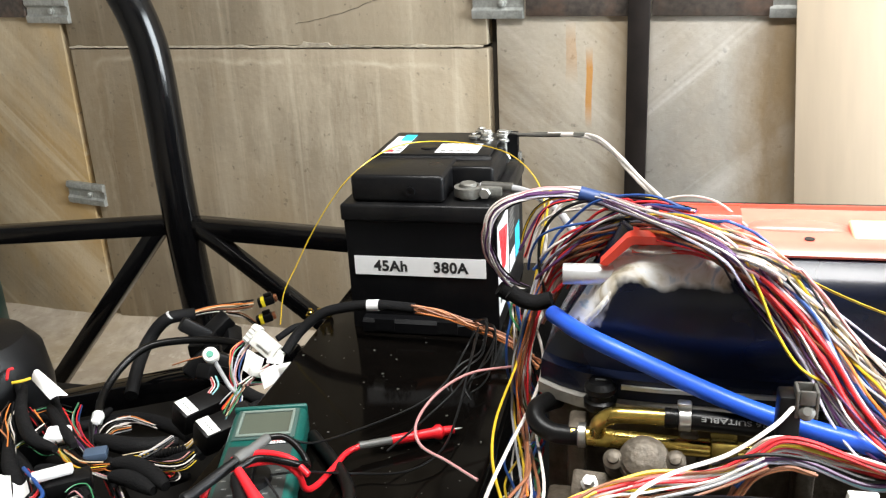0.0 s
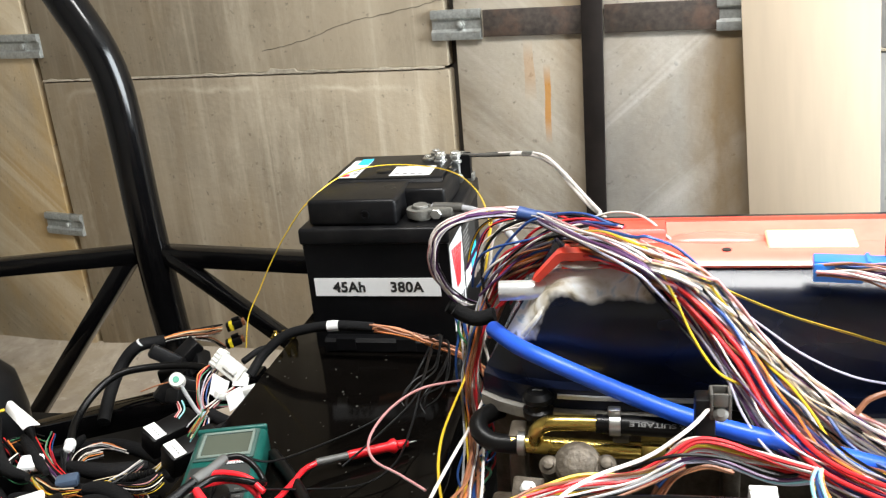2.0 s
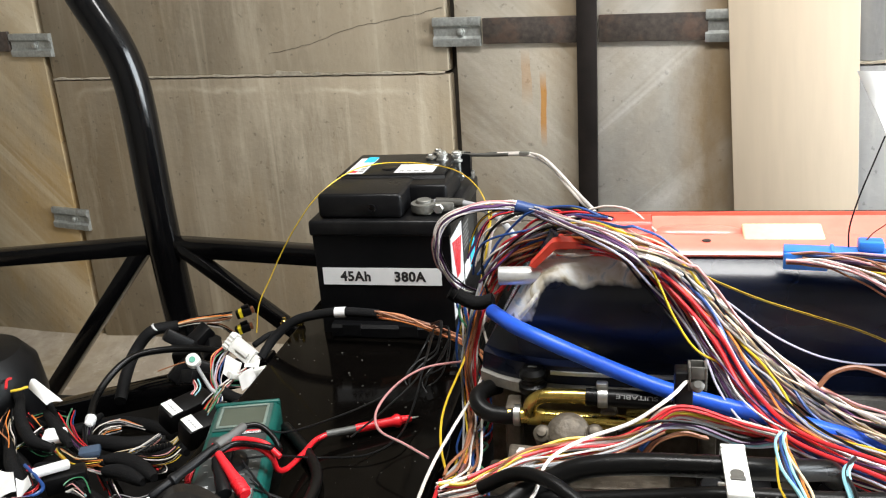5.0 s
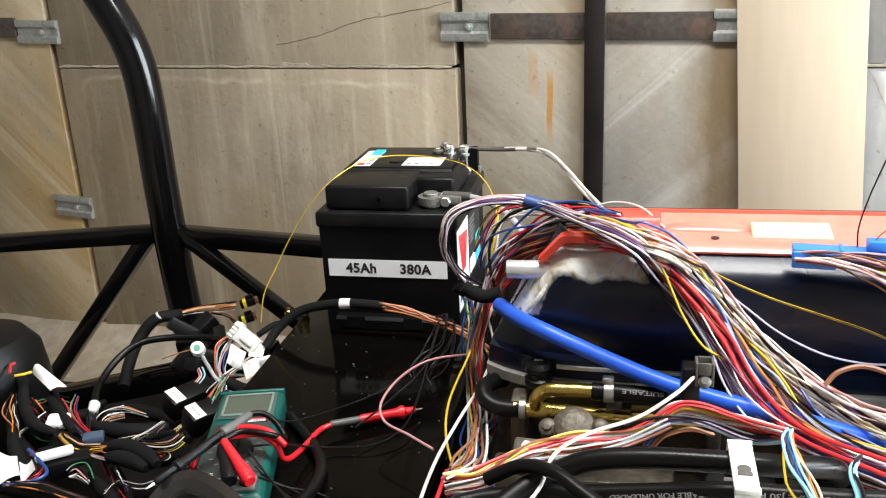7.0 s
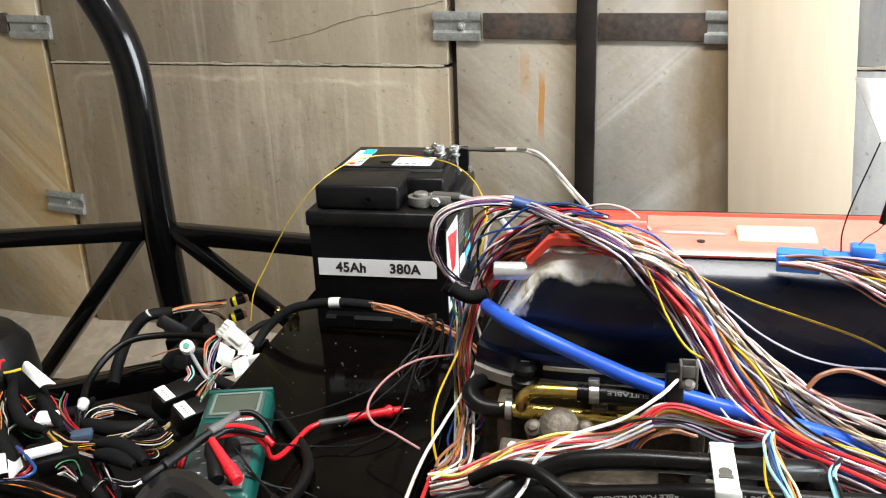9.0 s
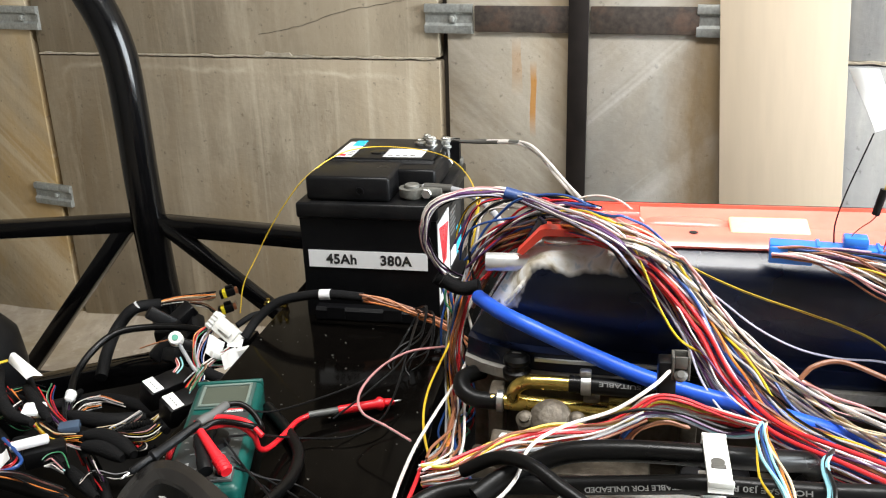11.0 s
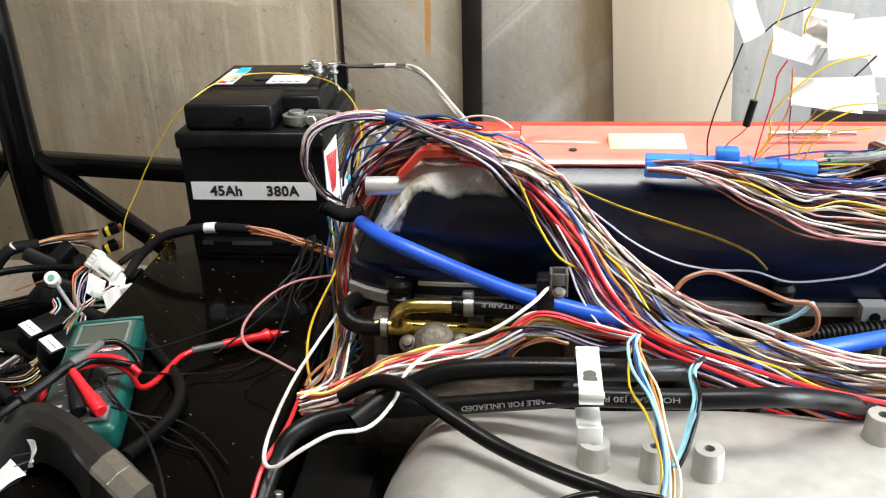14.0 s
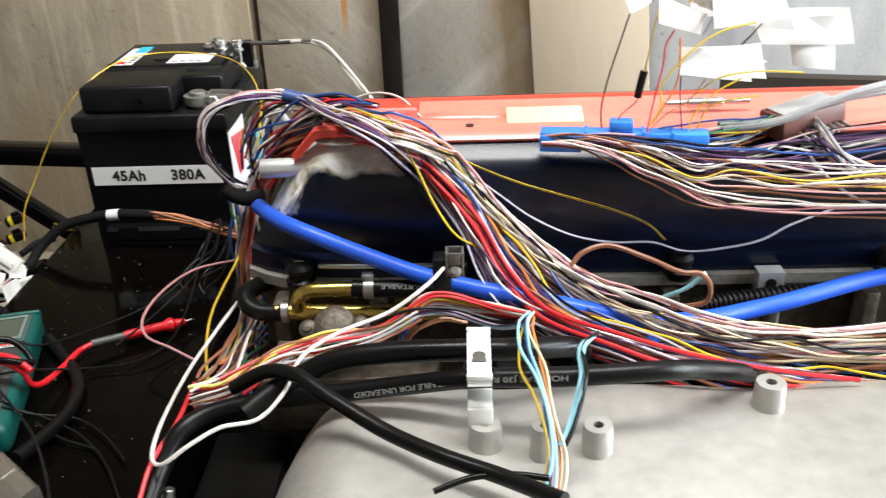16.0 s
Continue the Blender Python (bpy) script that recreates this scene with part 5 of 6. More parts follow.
loom(ecul, [(0.162, 0.606, 0.744), (0.202, 0.6, 0.743), (0.243, 0.598, 0.736), (0.283, 0.595, 0.729), (0.32, 0.6, 0.725), (0.354, 0.61, 0.723), (0.416, 0.62, 0.724), (0.55, 0.62, 0.74)], mixed(28, 42, purple=12, brown=4, white=2, pink=2, blue=3, black=6, green=2), [.005, .008, .011, .014, .017, .02, .022], 0.00092, 20, 0.7, stray=0.7)
loom(ecul, [(0.198, 0.6, 0.74), (0.232, 0.59, 0.734), (0.268, 0.585, 0.72), (0.299, 0.585, 0.722), (0.345, 0.58, 0.717), (0.401, 0.58, 0.715), (0.55, 0.58, 0.71)], mixed(10, 43, white=6, yellow=1, cream=2, brown=3, purple=2), [.006, .008, .010, .012, .012, .014], 0.00095, 22, 0.7, stray=0.7)
loom(ecul, [(0.243, 0.605, 0.745), (0.276, 0.61, 0.741), (0.311, 0.62, 0.741), (0.342, 0.635, 0.743), (0.379, 0.65, 0.746)], mixed(14, 44, green=4, blue=3, grey=3, white=3, yellow=2, orange=1), [.006, .010, .012, .012, .010], 0.0009, 23, 0.8)
plug = thing("brown_connector", "dark brown multi-pin connector with grey wires", "connector", pose(0.352, 0.634, 0.7335, 0, -6, 22))
part("shell", box(-0.012, 0.052, -0.018, 0.014, 0.0, 0.022, 0.003), BROWNP, plug)
part("label_strip", box(-0.008, 0.048, -0.014, 0.010, 0.0221, 0.0236, 0.0006), PIPE, plug, "pale metal top plate")
for k in range(8):
    part("pin", rod((0.004 + 0.006 * k, -0.0185, 0.006), (0.004 + 0.006 * k, -0.030, 0.004), 0.0016, 6), CHROME, plug)
loom(ecul, [(0.37, 0.65, 0.748), (0.37, 0.625, 0.735), (0.39, 0.60, 0.715), (0.43, 0.585, 0.70), (0.5, 0.57, 0.69)], mixed(10, 45, grey=5, white=4, purple=2), [.012, .014, .015, .015, .016], 0.0013, 24, 0.8)
for k in range(3):
    wire("pale grey cable beside the brown connector", [(0.30, 0.64 - 0.01 * k, 0.744), (0.34, 0.628 - 0.01 * k, 0.748 + 0.003 * k), (0.40, 0.63 - 0.01 * k, 0.765 + 0.006 * k), (0.5, 0.65 - 0.01 * k, 0.77 + 0.01 * k)], 0.003, "grey")
driver = thing("crimp_probe", "slim bright metal barrel lying on the red cover", "tool", pose(0.262, 0.676, 0.750))
part("barrel", lathe([(0.0025, 0), (0.003, 0.001), (0.003, 0.02), (0.0042, 0.021), (0.0042, 0.05), (0.0025, 0.052), (0.0025, 0.075)], pose(0, 0, 0, 0, 90, 2), 16), CHROME, driver)
sens = thing("sensor_connector", "black sensor connector with a hollow grey socket", "connector", pose(0.0755, 0.533, 0.662) @ Matrix.Scale(0.72, 4))
part("body", box(-0.022, -0.002, -0.008, 0.016, -0.03, 0.020, 0.003), MATT, sens)
for args in ((-0.008, -0.005, -0.004), (0.009, 0.012, -0.004)):
    part("socket_wall", box(args[0], args[1], -0.010, 0.010, 0.0, 0.028, 0.0008), SOCK, sens)
part("socket_wall", box(-0.0048, 0.0088, -0.0101, -0.007, 0.014, 0.0282, 0.0008), SOCK, sens)
part("socket_wall", box(-0.0048, 0.0088, 0.007, 0.0101, 0.0, 0.0282, 0.0008), SOCK, sens)
part("boot", lathe([(0.006, -0.004), (0.0075, 0), (0.0075, 0.006), (0.004, 0.009)], pose(0.002, -0.006, 0.004, 50), 16), SOCK, sens)
cap = thing("coil_cap", "short pale grey plastic cap behind the wires", "cap", pose(-0.085, 0.79, 0.685, 0, 78, 12))
part("body", lathe([(0.012, 0), (0.013, 0.002), (0.013, 0.03), (0.010, 0.034), (0.010, 0.05), (0.008, 0.052)], None, 24), GREYP, cap)
part("sleeve", lathe([(0.0135, 0.004), (0.0138, 0.005), (0.0138, 0.024), (0.0135, 0.025)], None, 24), WPLAS, cap)
flex = thing("ribbed_conduit", "black ribbed conduit along the cylinder head", "conduit")
line = spline([(0.263, 0.56, 0.605), (0.291, 0.565, 0.61), (0.324, 0.57, 0.612), (0.361, 0.575, 0.613), (0.4, 0.58, 0.613)], 30)
part("tube", sweep(line, 0.0075 + 0.0012 * np.sign(np.sin(np.arange(len(line)) * 1.57)), 12), MATT, flex)

# ---- paper tags on flying wires ----
def paper(corners, seed, group="paper tags on flying wires"):
    r = random.Random(seed)
    a, b, c, d = [Vector(q) for q in corners]
    t = thing("paper_tag", "white masking-tape flag folded round a wire", "tag", None, group)
    bm = bmesh.new()
    n = 6
    bend, ph = r.uniform(0.003, 0.007), r.uniform(0, 3)
    up = (b - a).cross(d - a).normalized()
    for side in (0, 0.0006):
        g = [[bm.verts.new(a.lerp(b, i / n).lerp(d.lerp(c, i / n), j / n) + up * (side + bend * math.sin(3 * i / n + 1.5 * j / n + ph) + 0.002 * noise.noise((i * 0.37, j * 0.37, seed)))) for i in range(n + 1)] for j in range(n + 1)]
        for j in range(n):
            for i in range(n):
                bm.faces.new((g[j][i], g[j][i + 1], g[j + 1][i + 1], g[j + 1][i]))
    part("flag", bm, PAPER, t)
    return t


paper([(0.191, 0.6, 0.895), (0.212, 0.605, 0.893), (0.233, 0.61, 0.852), (0.214, 0.6, 0.846)], 1)
paper([(0.236, 0.6, 0.858), (0.274, 0.61, 0.842), (0.274, 0.61, 0.824), (0.234, 0.6, 0.839)], 2)
paper([(0.262, 0.605, 0.851), (0.27, 0.605, 0.862), (0.281, 0.61, 0.855), (0.281, 0.61, 0.842)], 3)
paper([(0.276, 0.6, 0.859), (0.325, 0.61, 0.863), (0.329, 0.61, 0.837), (0.281, 0.6, 0.831)], 4)
paper([(0.255, 0.6, 0.818), (0.29, 0.605, 0.817), (0.327, 0.61, 0.802), (0.255, 0.6, 0.797)], 5)
paper([(0.255, 0.6, 0.802), (0.31, 0.61, 0.806), (0.317, 0.61, 0.786), (0.257, 0.6, 0.798)], 6)
paper([(0.282, 0.615, 0.855), (0.332, 0.62, 0.859), (0.345, 0.62, 0.825), (0.292, 0.615, 0.832)], 7)
paper([(0.257, 0.605, 0.817), (0.318, 0.61, 0.818), (0.328, 0.61, 0.788), (0.258, 0.605, 0.797)], 8)
paper([(0.344, 0.63, 0.831), (0.378, 0.63, 0.834), (0.387, 0.63, 0.789), (0.353, 0.63, 0.794)], 11)
paper([(0.264, 0.61, 0.864), (0.278, 0.61, 0.861), (0.282, 0.61, 0.844), (0.267, 0.61, 0.848)], 12)
paper([(0.315, 0.63, 0.838), (0.389, 0.63, 0.84), (0.398, 0.63, 0.811), (0.327, 0.63, 0.811)], 9)
paper([(0.266, 0.63, 0.866), (0.302, 0.63, 0.862), (0.298, 0.63, 0.838), (0.268, 0.63, 0.834)], 10)
sheet = thing("dark_panel", "dark brown board edge standing behind the tags", "board", pose(0.45, 1.1, 0.0, 0, 0, -12))
part("sheet", prism([(-0.012, 0.0), (-0.012, 0.655), (0.012, 0.655), (0.012, 0.0)], -0.02, 0.7, 0.002), mat("dark_stained_board", (0.03, 0.02, 0.014), 0.6, var=0.3), sheet)
for pts, r, c in (([(0.2, 0.62, 0.746), (0.198, 0.615, 0.767), (0.202, 0.61, 0.794), (0.209, 0.605, 0.823), (0.214, 0.6, 0.845)], 0.0013, "black"),
        ([(0.232, 0.61, 0.852), (0.241, 0.61, 0.86), (0.263, 0.61, 0.87)], 0.0013, "black"),
        ([(0.205, 0.61, 0.749), (0.214, 0.61, 0.763), (0.223, 0.608, 0.772), (0.227, 0.606, 0.779)], 0.001, "brown"),
        ([(0.229, 0.606, 0.797), (0.232, 0.603, 0.819), (0.234, 0.6, 0.839), (0.24, 0.605, 0.861), (0.245, 0.61, 0.88)], 0.0013, "yellow"),
        ([(0.233, 0.6, 0.751), (0.237, 0.6, 0.777), (0.242, 0.6, 0.804), (0.243, 0.6, 0.82), (0.249, 0.6, 0.832)], 0.0013, "red"),
        ([(0.235, 0.6, 0.755), (0.243, 0.6, 0.772), (0.242, 0.6, 0.788), (0.254, 0.6, 0.806), (0.271, 0.6, 0.822), (0.288, 0.6, 0.831), (0.31, 0.6, 0.836)], 0.0015, "yellow"),
        ([(0.237, 0.6, 0.758), (0.249, 0.6, 0.779), (0.255, 0.6, 0.797), (0.254, 0.6, 0.826)], 0.0015, "orange"),
        ([(0.233, 0.6, 0.749), (0.245, 0.6, 0.763), (0.265, 0.6, 0.777), (0.276, 0.6, 0.793)], 0.0011, "copper"),
        ([(0.264, 0.61, 0.745), (0.26, 0.61, 0.774), (0.259, 0.61, 0.795)], 0.0011, "purple"),
        ([(0.266, 0.6, 0.751), (0.27, 0.6, 0.765), (0.285, 0.6, 0.782), (0.304, 0.6, 0.793)], 0.0014, "yellow"),
        ([(0.273, 0.605, 0.749), (0.28, 0.605, 0.766), (0.292, 0.605, 0.773), (0.321, 0.605, 0.777)], 0.0013, "yellow"),
        ([(0.26, 0.605, 0.851), (0.261, 0.605, 0.862), (0.268, 0.605, 0.879)], 0.0016, "yellow"),
        ([(0.273, 0.608, 0.825), (0.279, 0.608, 0.838), (0.284, 0.608, 0.844)], 0.0011, "grey"),
        ([(0.298, 0.61, 0.811), (0.307, 0.61, 0.82), (0.318, 0.61, 0.833)], 0.0013, "black"),
        ([(0.269, 0.6, 0.781), (0.288, 0.6, 0.794), (0.317, 0.6, 0.798), (0.351, 0.6, 0.796)], 0.0013, "yellow")):
    wire("thin flying wire rising from the blue connector", pts, r * 0.5, c, name="flying_wire")
sl = thing("crimp_sleeve", "black heat-shrink sleeve on a yellow wire", "sleeve")
tube("sleeve", [(0.225, 0.606, 0.778), (0.227, 0.606, 0.789), (0.229, 0.606, 0.799)], 0.0032, MATT, sl)

# ---- multimeter and its leads ----
met = thing("multimeter", "dark green digital multimeter lying on the black deck", "multimeter", pose(-0.341, 0.566, 0.528, 0, 0, 15) @ pose(-0.0035, 0, 0) @ Matrix.Diagonal((0.91, 1, 1, 1)))
part("case", box(-0.038, 0.038, -0.095, 0.098, 0.0, 0.030, 0.008, 4), GREEN, met)
part("face", box(-0.031, 0.031, -0.088, 0.030, 0.0302, 0.0312, 0.0006), FACE, met, "dark printed face plate")
part("display_bezel", box(-0.031, 0.031, 0.040, 0.090, 0.0302, 0.0316, 0.0006), LCDF, met)
part("display", box(-0.024, 0.024, 0.047, 0.083, 0.0317, 0.0321), LCD, met, "blank grey liquid crystal display")
for x0, x1, y0, y1 in ((-0.027, 0.027, 0.0835, 0.087), (-0.027, 0.027, 0.043, 0.0465), (-0.0275, -0.0243, 0.0466, 0.0834), (0.0243, 0.0275, 0.0466, 0.0834)):
    part("display_frame", box(x0, x1, y0, y1, 0.0317, 0.0334, 0.0006), LCDL, met, "pale grey-green frame round the display")
part("case_rim", box(-0.0375, 0.0375, 0.0925, 0.0975, 0.022, 0.0325, 0.0022, 3), GREEN, met)
part("model_strip", box(-0.005, 0.029, 0.031, 0.038, 0.0302, 0.0312, 0.0004), FACE, met)
part("red_mark", box(0.002, 0.026, 0.0345, 0.0375, 0.0313, 0.0316), REDINK, met)
text("lettering", "MS8230B", 0.0062, WHITE, pose(0.012, 0.0325, 0.0315), met)
text("lettering", "CE", 0.0075, WHITE, pose(-0.02, -0.060, 0.0315), met)
part("selector", lathe([(0.019, 0), (0.018, 0.004), (0.015, 0.005)], pose(0, -0.022, 0.0313), 32), MATT, met)
part("selector_grip", box(-0.004, 0.004, -0.038, -0.006, 0.036, 0.042, 0.002), MATT, met)
for k in range(14):
    a = 2 * math.pi * k / 14
    part("scale_mark", box(-0.0022, 0.0022, -0.0008, 0.0008, 0.0313, 0.0316, 0, 2, None, pose(0.025 * math.cos(a), -0.022 + 0.026 * math.sin(a), 0)), GREYP, met)
for x in (-0.020, 0.0, 0.020):
    part("jack", lathe([(0.0065, 0), (0.0065, 0.003), (0.0035, 0.003), (0.0035, 0.001)], pose(x, -0.076, 0.0312), 18), MATT, met)
part("jack_panel", box(-0.029, 0.029, -0.0865, -0.066, 0.0313, 0.0318), GREYP, met)
PGREY = mat("grey_probe_rubber", (0.085, 0.085, 0.08), 0.5, var=0.15, scale=60)
red = thing("test_lead", "red silicone test lead with red and grey probe", "test lead")
tube("cable", [(-0.370, 0.516, 0.552), (-0.376, 0.535, 0.552), (-0.362, 0.506, 0.565), (-0.358, 0.515, 0.575), (-0.347, 0.526, 0.58), (-0.329, 0.535, 0.582), (-0.31, 0.542, 0.58), (-0.294, 0.539, 0.572), (-0.292, 0.544, 0.556), (-0.291, 0.563, 0.545), (-0.288, 0.597, 0.54), (-0.284, 0.621, 0.54), (-0.274, 0.633, 0.541)], 0.0027, REDR, red, sides=12)
tube("cable_coil", [(-0.349, 0.536, 0.582), (-0.329, 0.545, 0.585), (-0.302, 0.543, 0.584), (-0.284, 0.536, 0.575)], 0.0027, REDR, red, sides=12)
pa, pb = [(-0.276, 0.632, 0.541), (-0.196, 0.679, 0.537)]
pa, pb = Vector(pa), Vector(pb)
dirn = (pb - pa)
at = lambda k: tuple(pa + dirn * k)
part("strain_relief", rod(at(0.0), at(0.36), 0.0037, 16), PGREY, red, "grey rubber strain relief")
m = Matrix.Translation(pa) @ dirn.to_track_quat("Z", "Y").to_matrix().to_4x4()
h = dirn.length
part("handle", lathe([(0.0040, h * 0.33), (0.0046, h * 0.36), (0.0049, h * 0.75), (0.0072, h * 0.80), (0.0070, h * 0.83), (0.0044, h * 0.86), (0.0036, h * 0.97)], m, 24), REDR, red)
part("tip", lathe([(0.001, h * 0.97), (0.001, h * 1.02), (0.0003, h * 1.06)], m, 10), CHROME, red)
pa, pb = [Vector(q) for q in [(-0.334, 0.517, 0.587), (-0.295, 0.481, 0.572)]]
m = Matrix.Translation(pa) @ (pb - pa).to_track_quat("Z", "Y").to_matrix().to_4x4()
h = (pb - pa).length
part("banana_plug", lathe([(0.0035, 0), (0.0040, h * 0.2), (0.0045, h * 0.45), (0.0057, h * 0.72), (0.0060, h * 0.9), (0.005, h)], m, 20), REDR, red, "red banana plug")
for k in range(4):
    part("plug_rib", lathe([(0.0056, h * (0.7 + 0.07 * k)), (0.0064, h * (0.71 + 0.07 * k)), (0.0064, h * (0.73 + 0.07 * k)), (0.0056, h * (0.74 + 0.07 * k))], m, 20), REDR, red)
blk = thing("test_lead", "black test lead with a grey-collared needle probe", "test lead")
pa, pb = [Vector(q) for q in [(-0.327, 0.561, 0.59), (-0.381, 0.458, 0.572)]]
m = Matrix.Translation(pa) @ (pb - pa).to_track_quat("Z", "Y").to_matrix().to_4x4()
h = (pb - pa).length
part("collar", lathe([(0.0036, 0), (0.0044, 0.002), (0.0042, h * 0.15), (0.0056, h * 0.22), (0.0056, h * 0.28), (0.0042, h * 0.29)], m, 24), PGREY, blk, "grey probe collar")
part("handle", lathe([(0.0042, h * 0.285), (0.0045, h * 0.4), (0.0043, h * 0.66), (0.0056, h * 0.69), (0.0056, h * 0.72), (0.0036, h * 0.74), (0.0035, h * 0.9), (0.002, h * 0.92)], m, 24), MATT, blk)
part("needle", lathe([(0.001, h * 0.91), (0.001, h * 0.99), (0.0004, h)], m, 8), CHROME, blk)
tube("cable", [(-0.328, 0.56, 0.59), (-0.316, 0.566, 0.588), (-0.304, 0.565, 0.58), (-0.293, 0.556, 0.57), (-0.295, 0.538, 0.583), (-0.324, 0.535, 0.587), (-0.337, 0.519, 0.586)], 0.0028, RUB, blk, sides=12)
pa, pb = [Vector(q) for q in [(-0.337, 0.516, 0.582), (-0.313, 0.479, 0.572)]]
m = Matrix.Translation(pa) @ (pb - pa).to_track_quat("Z", "Y").to_matrix().to_4x4()
h = (pb - pa).length
part("banana_plug", lathe([(0.0035, 0), (0.0045, h * 0.2), (0.005, h * 0.45), (0.0064, h * 0.72), (0.0068, h * 0.9), (0.006, h)], m, 20), MATT, blk)

# ---- instrument hood on the deck ----
hood = thing("instrument_hood", "black grained instrument binnacle hood with satin end", "dashboard part")
back_rim = spline([(-0.394, 0.440, 0.531), (-0.384, 0.461, 0.560), (-0.364, 0.479, 0.577), (-0.340, 0.480, 0.581), (-0.311, 0.465, 0.582), (-0.285, 0.447, 0.581), (-0.257, 0.425, 0.580), (-0.216, 0.391, 0.577)], 8)
front_rim = spline([(-0.372, 0.424, 0.531), (-0.362, 0.442, 0.558), (-0.347, 0.455, 0.575), (-0.325, 0.448, 0.579), (-0.300, 0.430, 0.580), (-0.283, 0.414, 0.579), (-0.267, 0.400, 0.578), (-0.226, 0.367, 0.575)], 8)


def visor(k0, k1, drop=0.0):
    """A stretch of the arched hood: its top band, with faces falling to the deck behind and to the dials in front."""
    bm = bmesh.new()
    rings = []
    for a, b in zip(back_rim[k0:k1 + 1], front_rim[k0:k1 + 1]):
        a, b = Vector(a), Vector(b)
        out = (a - b).normalized()
        foot = max(0.529, a.z - 0.05)
        rings.append([bm.verts.new(q + Vector((0, 0, -drop))) for q in (Vector((a.x, a.y, foot + drop)) + out * 0.004, a - Vector((0, 0, 0.003)) + out * 0.001, a - out * 0.002, a.lerp(b, 0.5) + Vector((0, 0, 0.0015)),
                                                                   b + out * 0.002, b - Vector((0, 0, 0.003)), Vector((b.x, b.y, max(0.529, b.z - 0.034) + drop)) - out * 0.006)])
    for p, q in zip(rings, rings[1:]):
        for n_ in range(7):
            bm.faces.new((p[n_], p[(n_ + 1) % 7], q[(n_ + 1) % 7], q[n_])).material_index = 1 if n_ >= 5 else 0
    bm.faces.new(rings[0][::-1]), bm.faces.new(rings[-1])
    return bm


part("shroud", visor(0, 48), [TRIM, INK], hood, "", False)
part("end_block", visor(48, 52), [SATIN, TRIM], hood, "satin grey metal end block", False)
part("end_block", visor(52, 56, 0.0008), [SATIN, TRIM], hood, "satin grey metal end block", False)
part("dial_plate", box(-0.375, -0.245, 0.345, 0.40, 0.529, 0.534, 0.001), MATT, hood)
for cs in ([(-0.331, 0.425, 0.582), (-0.311, 0.415, 0.582), (-0.317, 0.415, 0.568), (-0.327, 0.42, 0.565)], [(-0.362, 0.4, 0.562), (-0.335, 0.415, 0.571), (-0.319, 0.405, 0.565), (-0.345, 0.385, 0.557)]):
    t = paper(cs, 30, "handwritten tags on the looms")
    tagged(t, "white paper tag with handwritten marks", "tag")
    c = sum((Vector(q) for q in cs), Vector()) / 4
    bm = bmesh.new()
    for k in range(3):
        join(bm, box(-0.008, 0.006 - 0.003 * k, -0.0004, 0.0004, 0, 0.0005, 0, 2, None, Matrix.Translation(c + Vector((0, -0.009 - 0.001 * k, 0.008 - 0.007 * k))) @ pose(0, 0, 0, 60, 0, 25 + 20 * k)))
    part("scribble_bars", bm, INK, t)

# ---- harness pile beside the deck ----
seat = thing("black_pod", "rounded matt black pod behind the wiring", "pod", pose(-0.826, 0.80, 0.37) @ Matrix.Diagonal((1.03, 1.03, 0.87, 1)))
part("shell", lathe([(0.02, 0), (0.07, 0.004), (0.08, 0.03), (0.083, 0.11), (0.078, 0.16), (0.062, 0.185), (0.03, 0.194), (0.01, 0.195)], None, 36), MATT, seat)
dash = thing("dash_loom", "cloth-taped dashboard loom ending in yellow-sealed plugs", "wiring loom")
tube("cloth_sleeve", [(-0.632, 0.82, 0.459), (-0.643, 0.86, 0.476), (-0.649, 0.9, 0.491), (-0.63, 0.92, 0.514), (-0.6, 0.94, 0.514)], 0.0082, CLOTHT, dash, sides=14)
tube("marker", [(-0.635, 0.918, 0.509), (-0.624, 0.924, 0.518)], 0.0078, WHITE, dash, sides=14, per=3)
tube("marker", [(-0.612, 0.932, 0.514), (-0.603, 0.938, 0.514)], 0.0078, WHITE, dash, sides=14, per=3)
loom(dash, [(-0.605, 0.94, 0.512), (-0.583, 0.96, 0.511), (-0.564, 0.98, 0.506), (-0.545, 1.0, 0.503)], ["white", "brown", "black", "brown", "black", "cream", "black", "orange"], [.006, .006, .007, .006], 0.0009, 50, lag=0.1)
loom(dash, [(-0.572, 0.97, 0.507), (-0.558, 0.99, 0.494), (-0.545, 1.0, 0.476)], ["brown", "black", "white", "black"], [.004, .004, .003], 0.0009, 51)
for q in [(-0.535, 1.0, 0.507), (-0.54, 1.0, 0.481)]:
    c = part("plug", box(-0.004, 0.018, -0.0062, 0.0062, -0.0055, 0.0055, 0.0015, 2, None, Matrix.Translation(q) @ pose(0, 0, 0, 0, -12, 25)), MATT, dash)
    part("seal", box(0.0, 0.006, -0.0066, 0.0066, -0.0059, 0.0059, 0.0015, 2, None, Matrix.Translation(q) @ pose(0, 0, 0, 0, -12, 25)), YELP, c)
    part("plug_face", box(0.0183, 0.0225, -0.0048, 0.0048, -0.0042, 0.0042, 0.001, 2, None, Matrix.Translation(q) @ pose(0, 0, 0, 0, -12, 25)), WIRE["brown"], c, "dull red silicone seal")
    part("key_tab", box(0.006, 0.017, -0.0028, 0.0028, 0.0057, 0.0105, 0.001, 2, None, Matrix.Translation(q) @ pose(0, 0, 0, 0, -12, 25)), MATT, c)
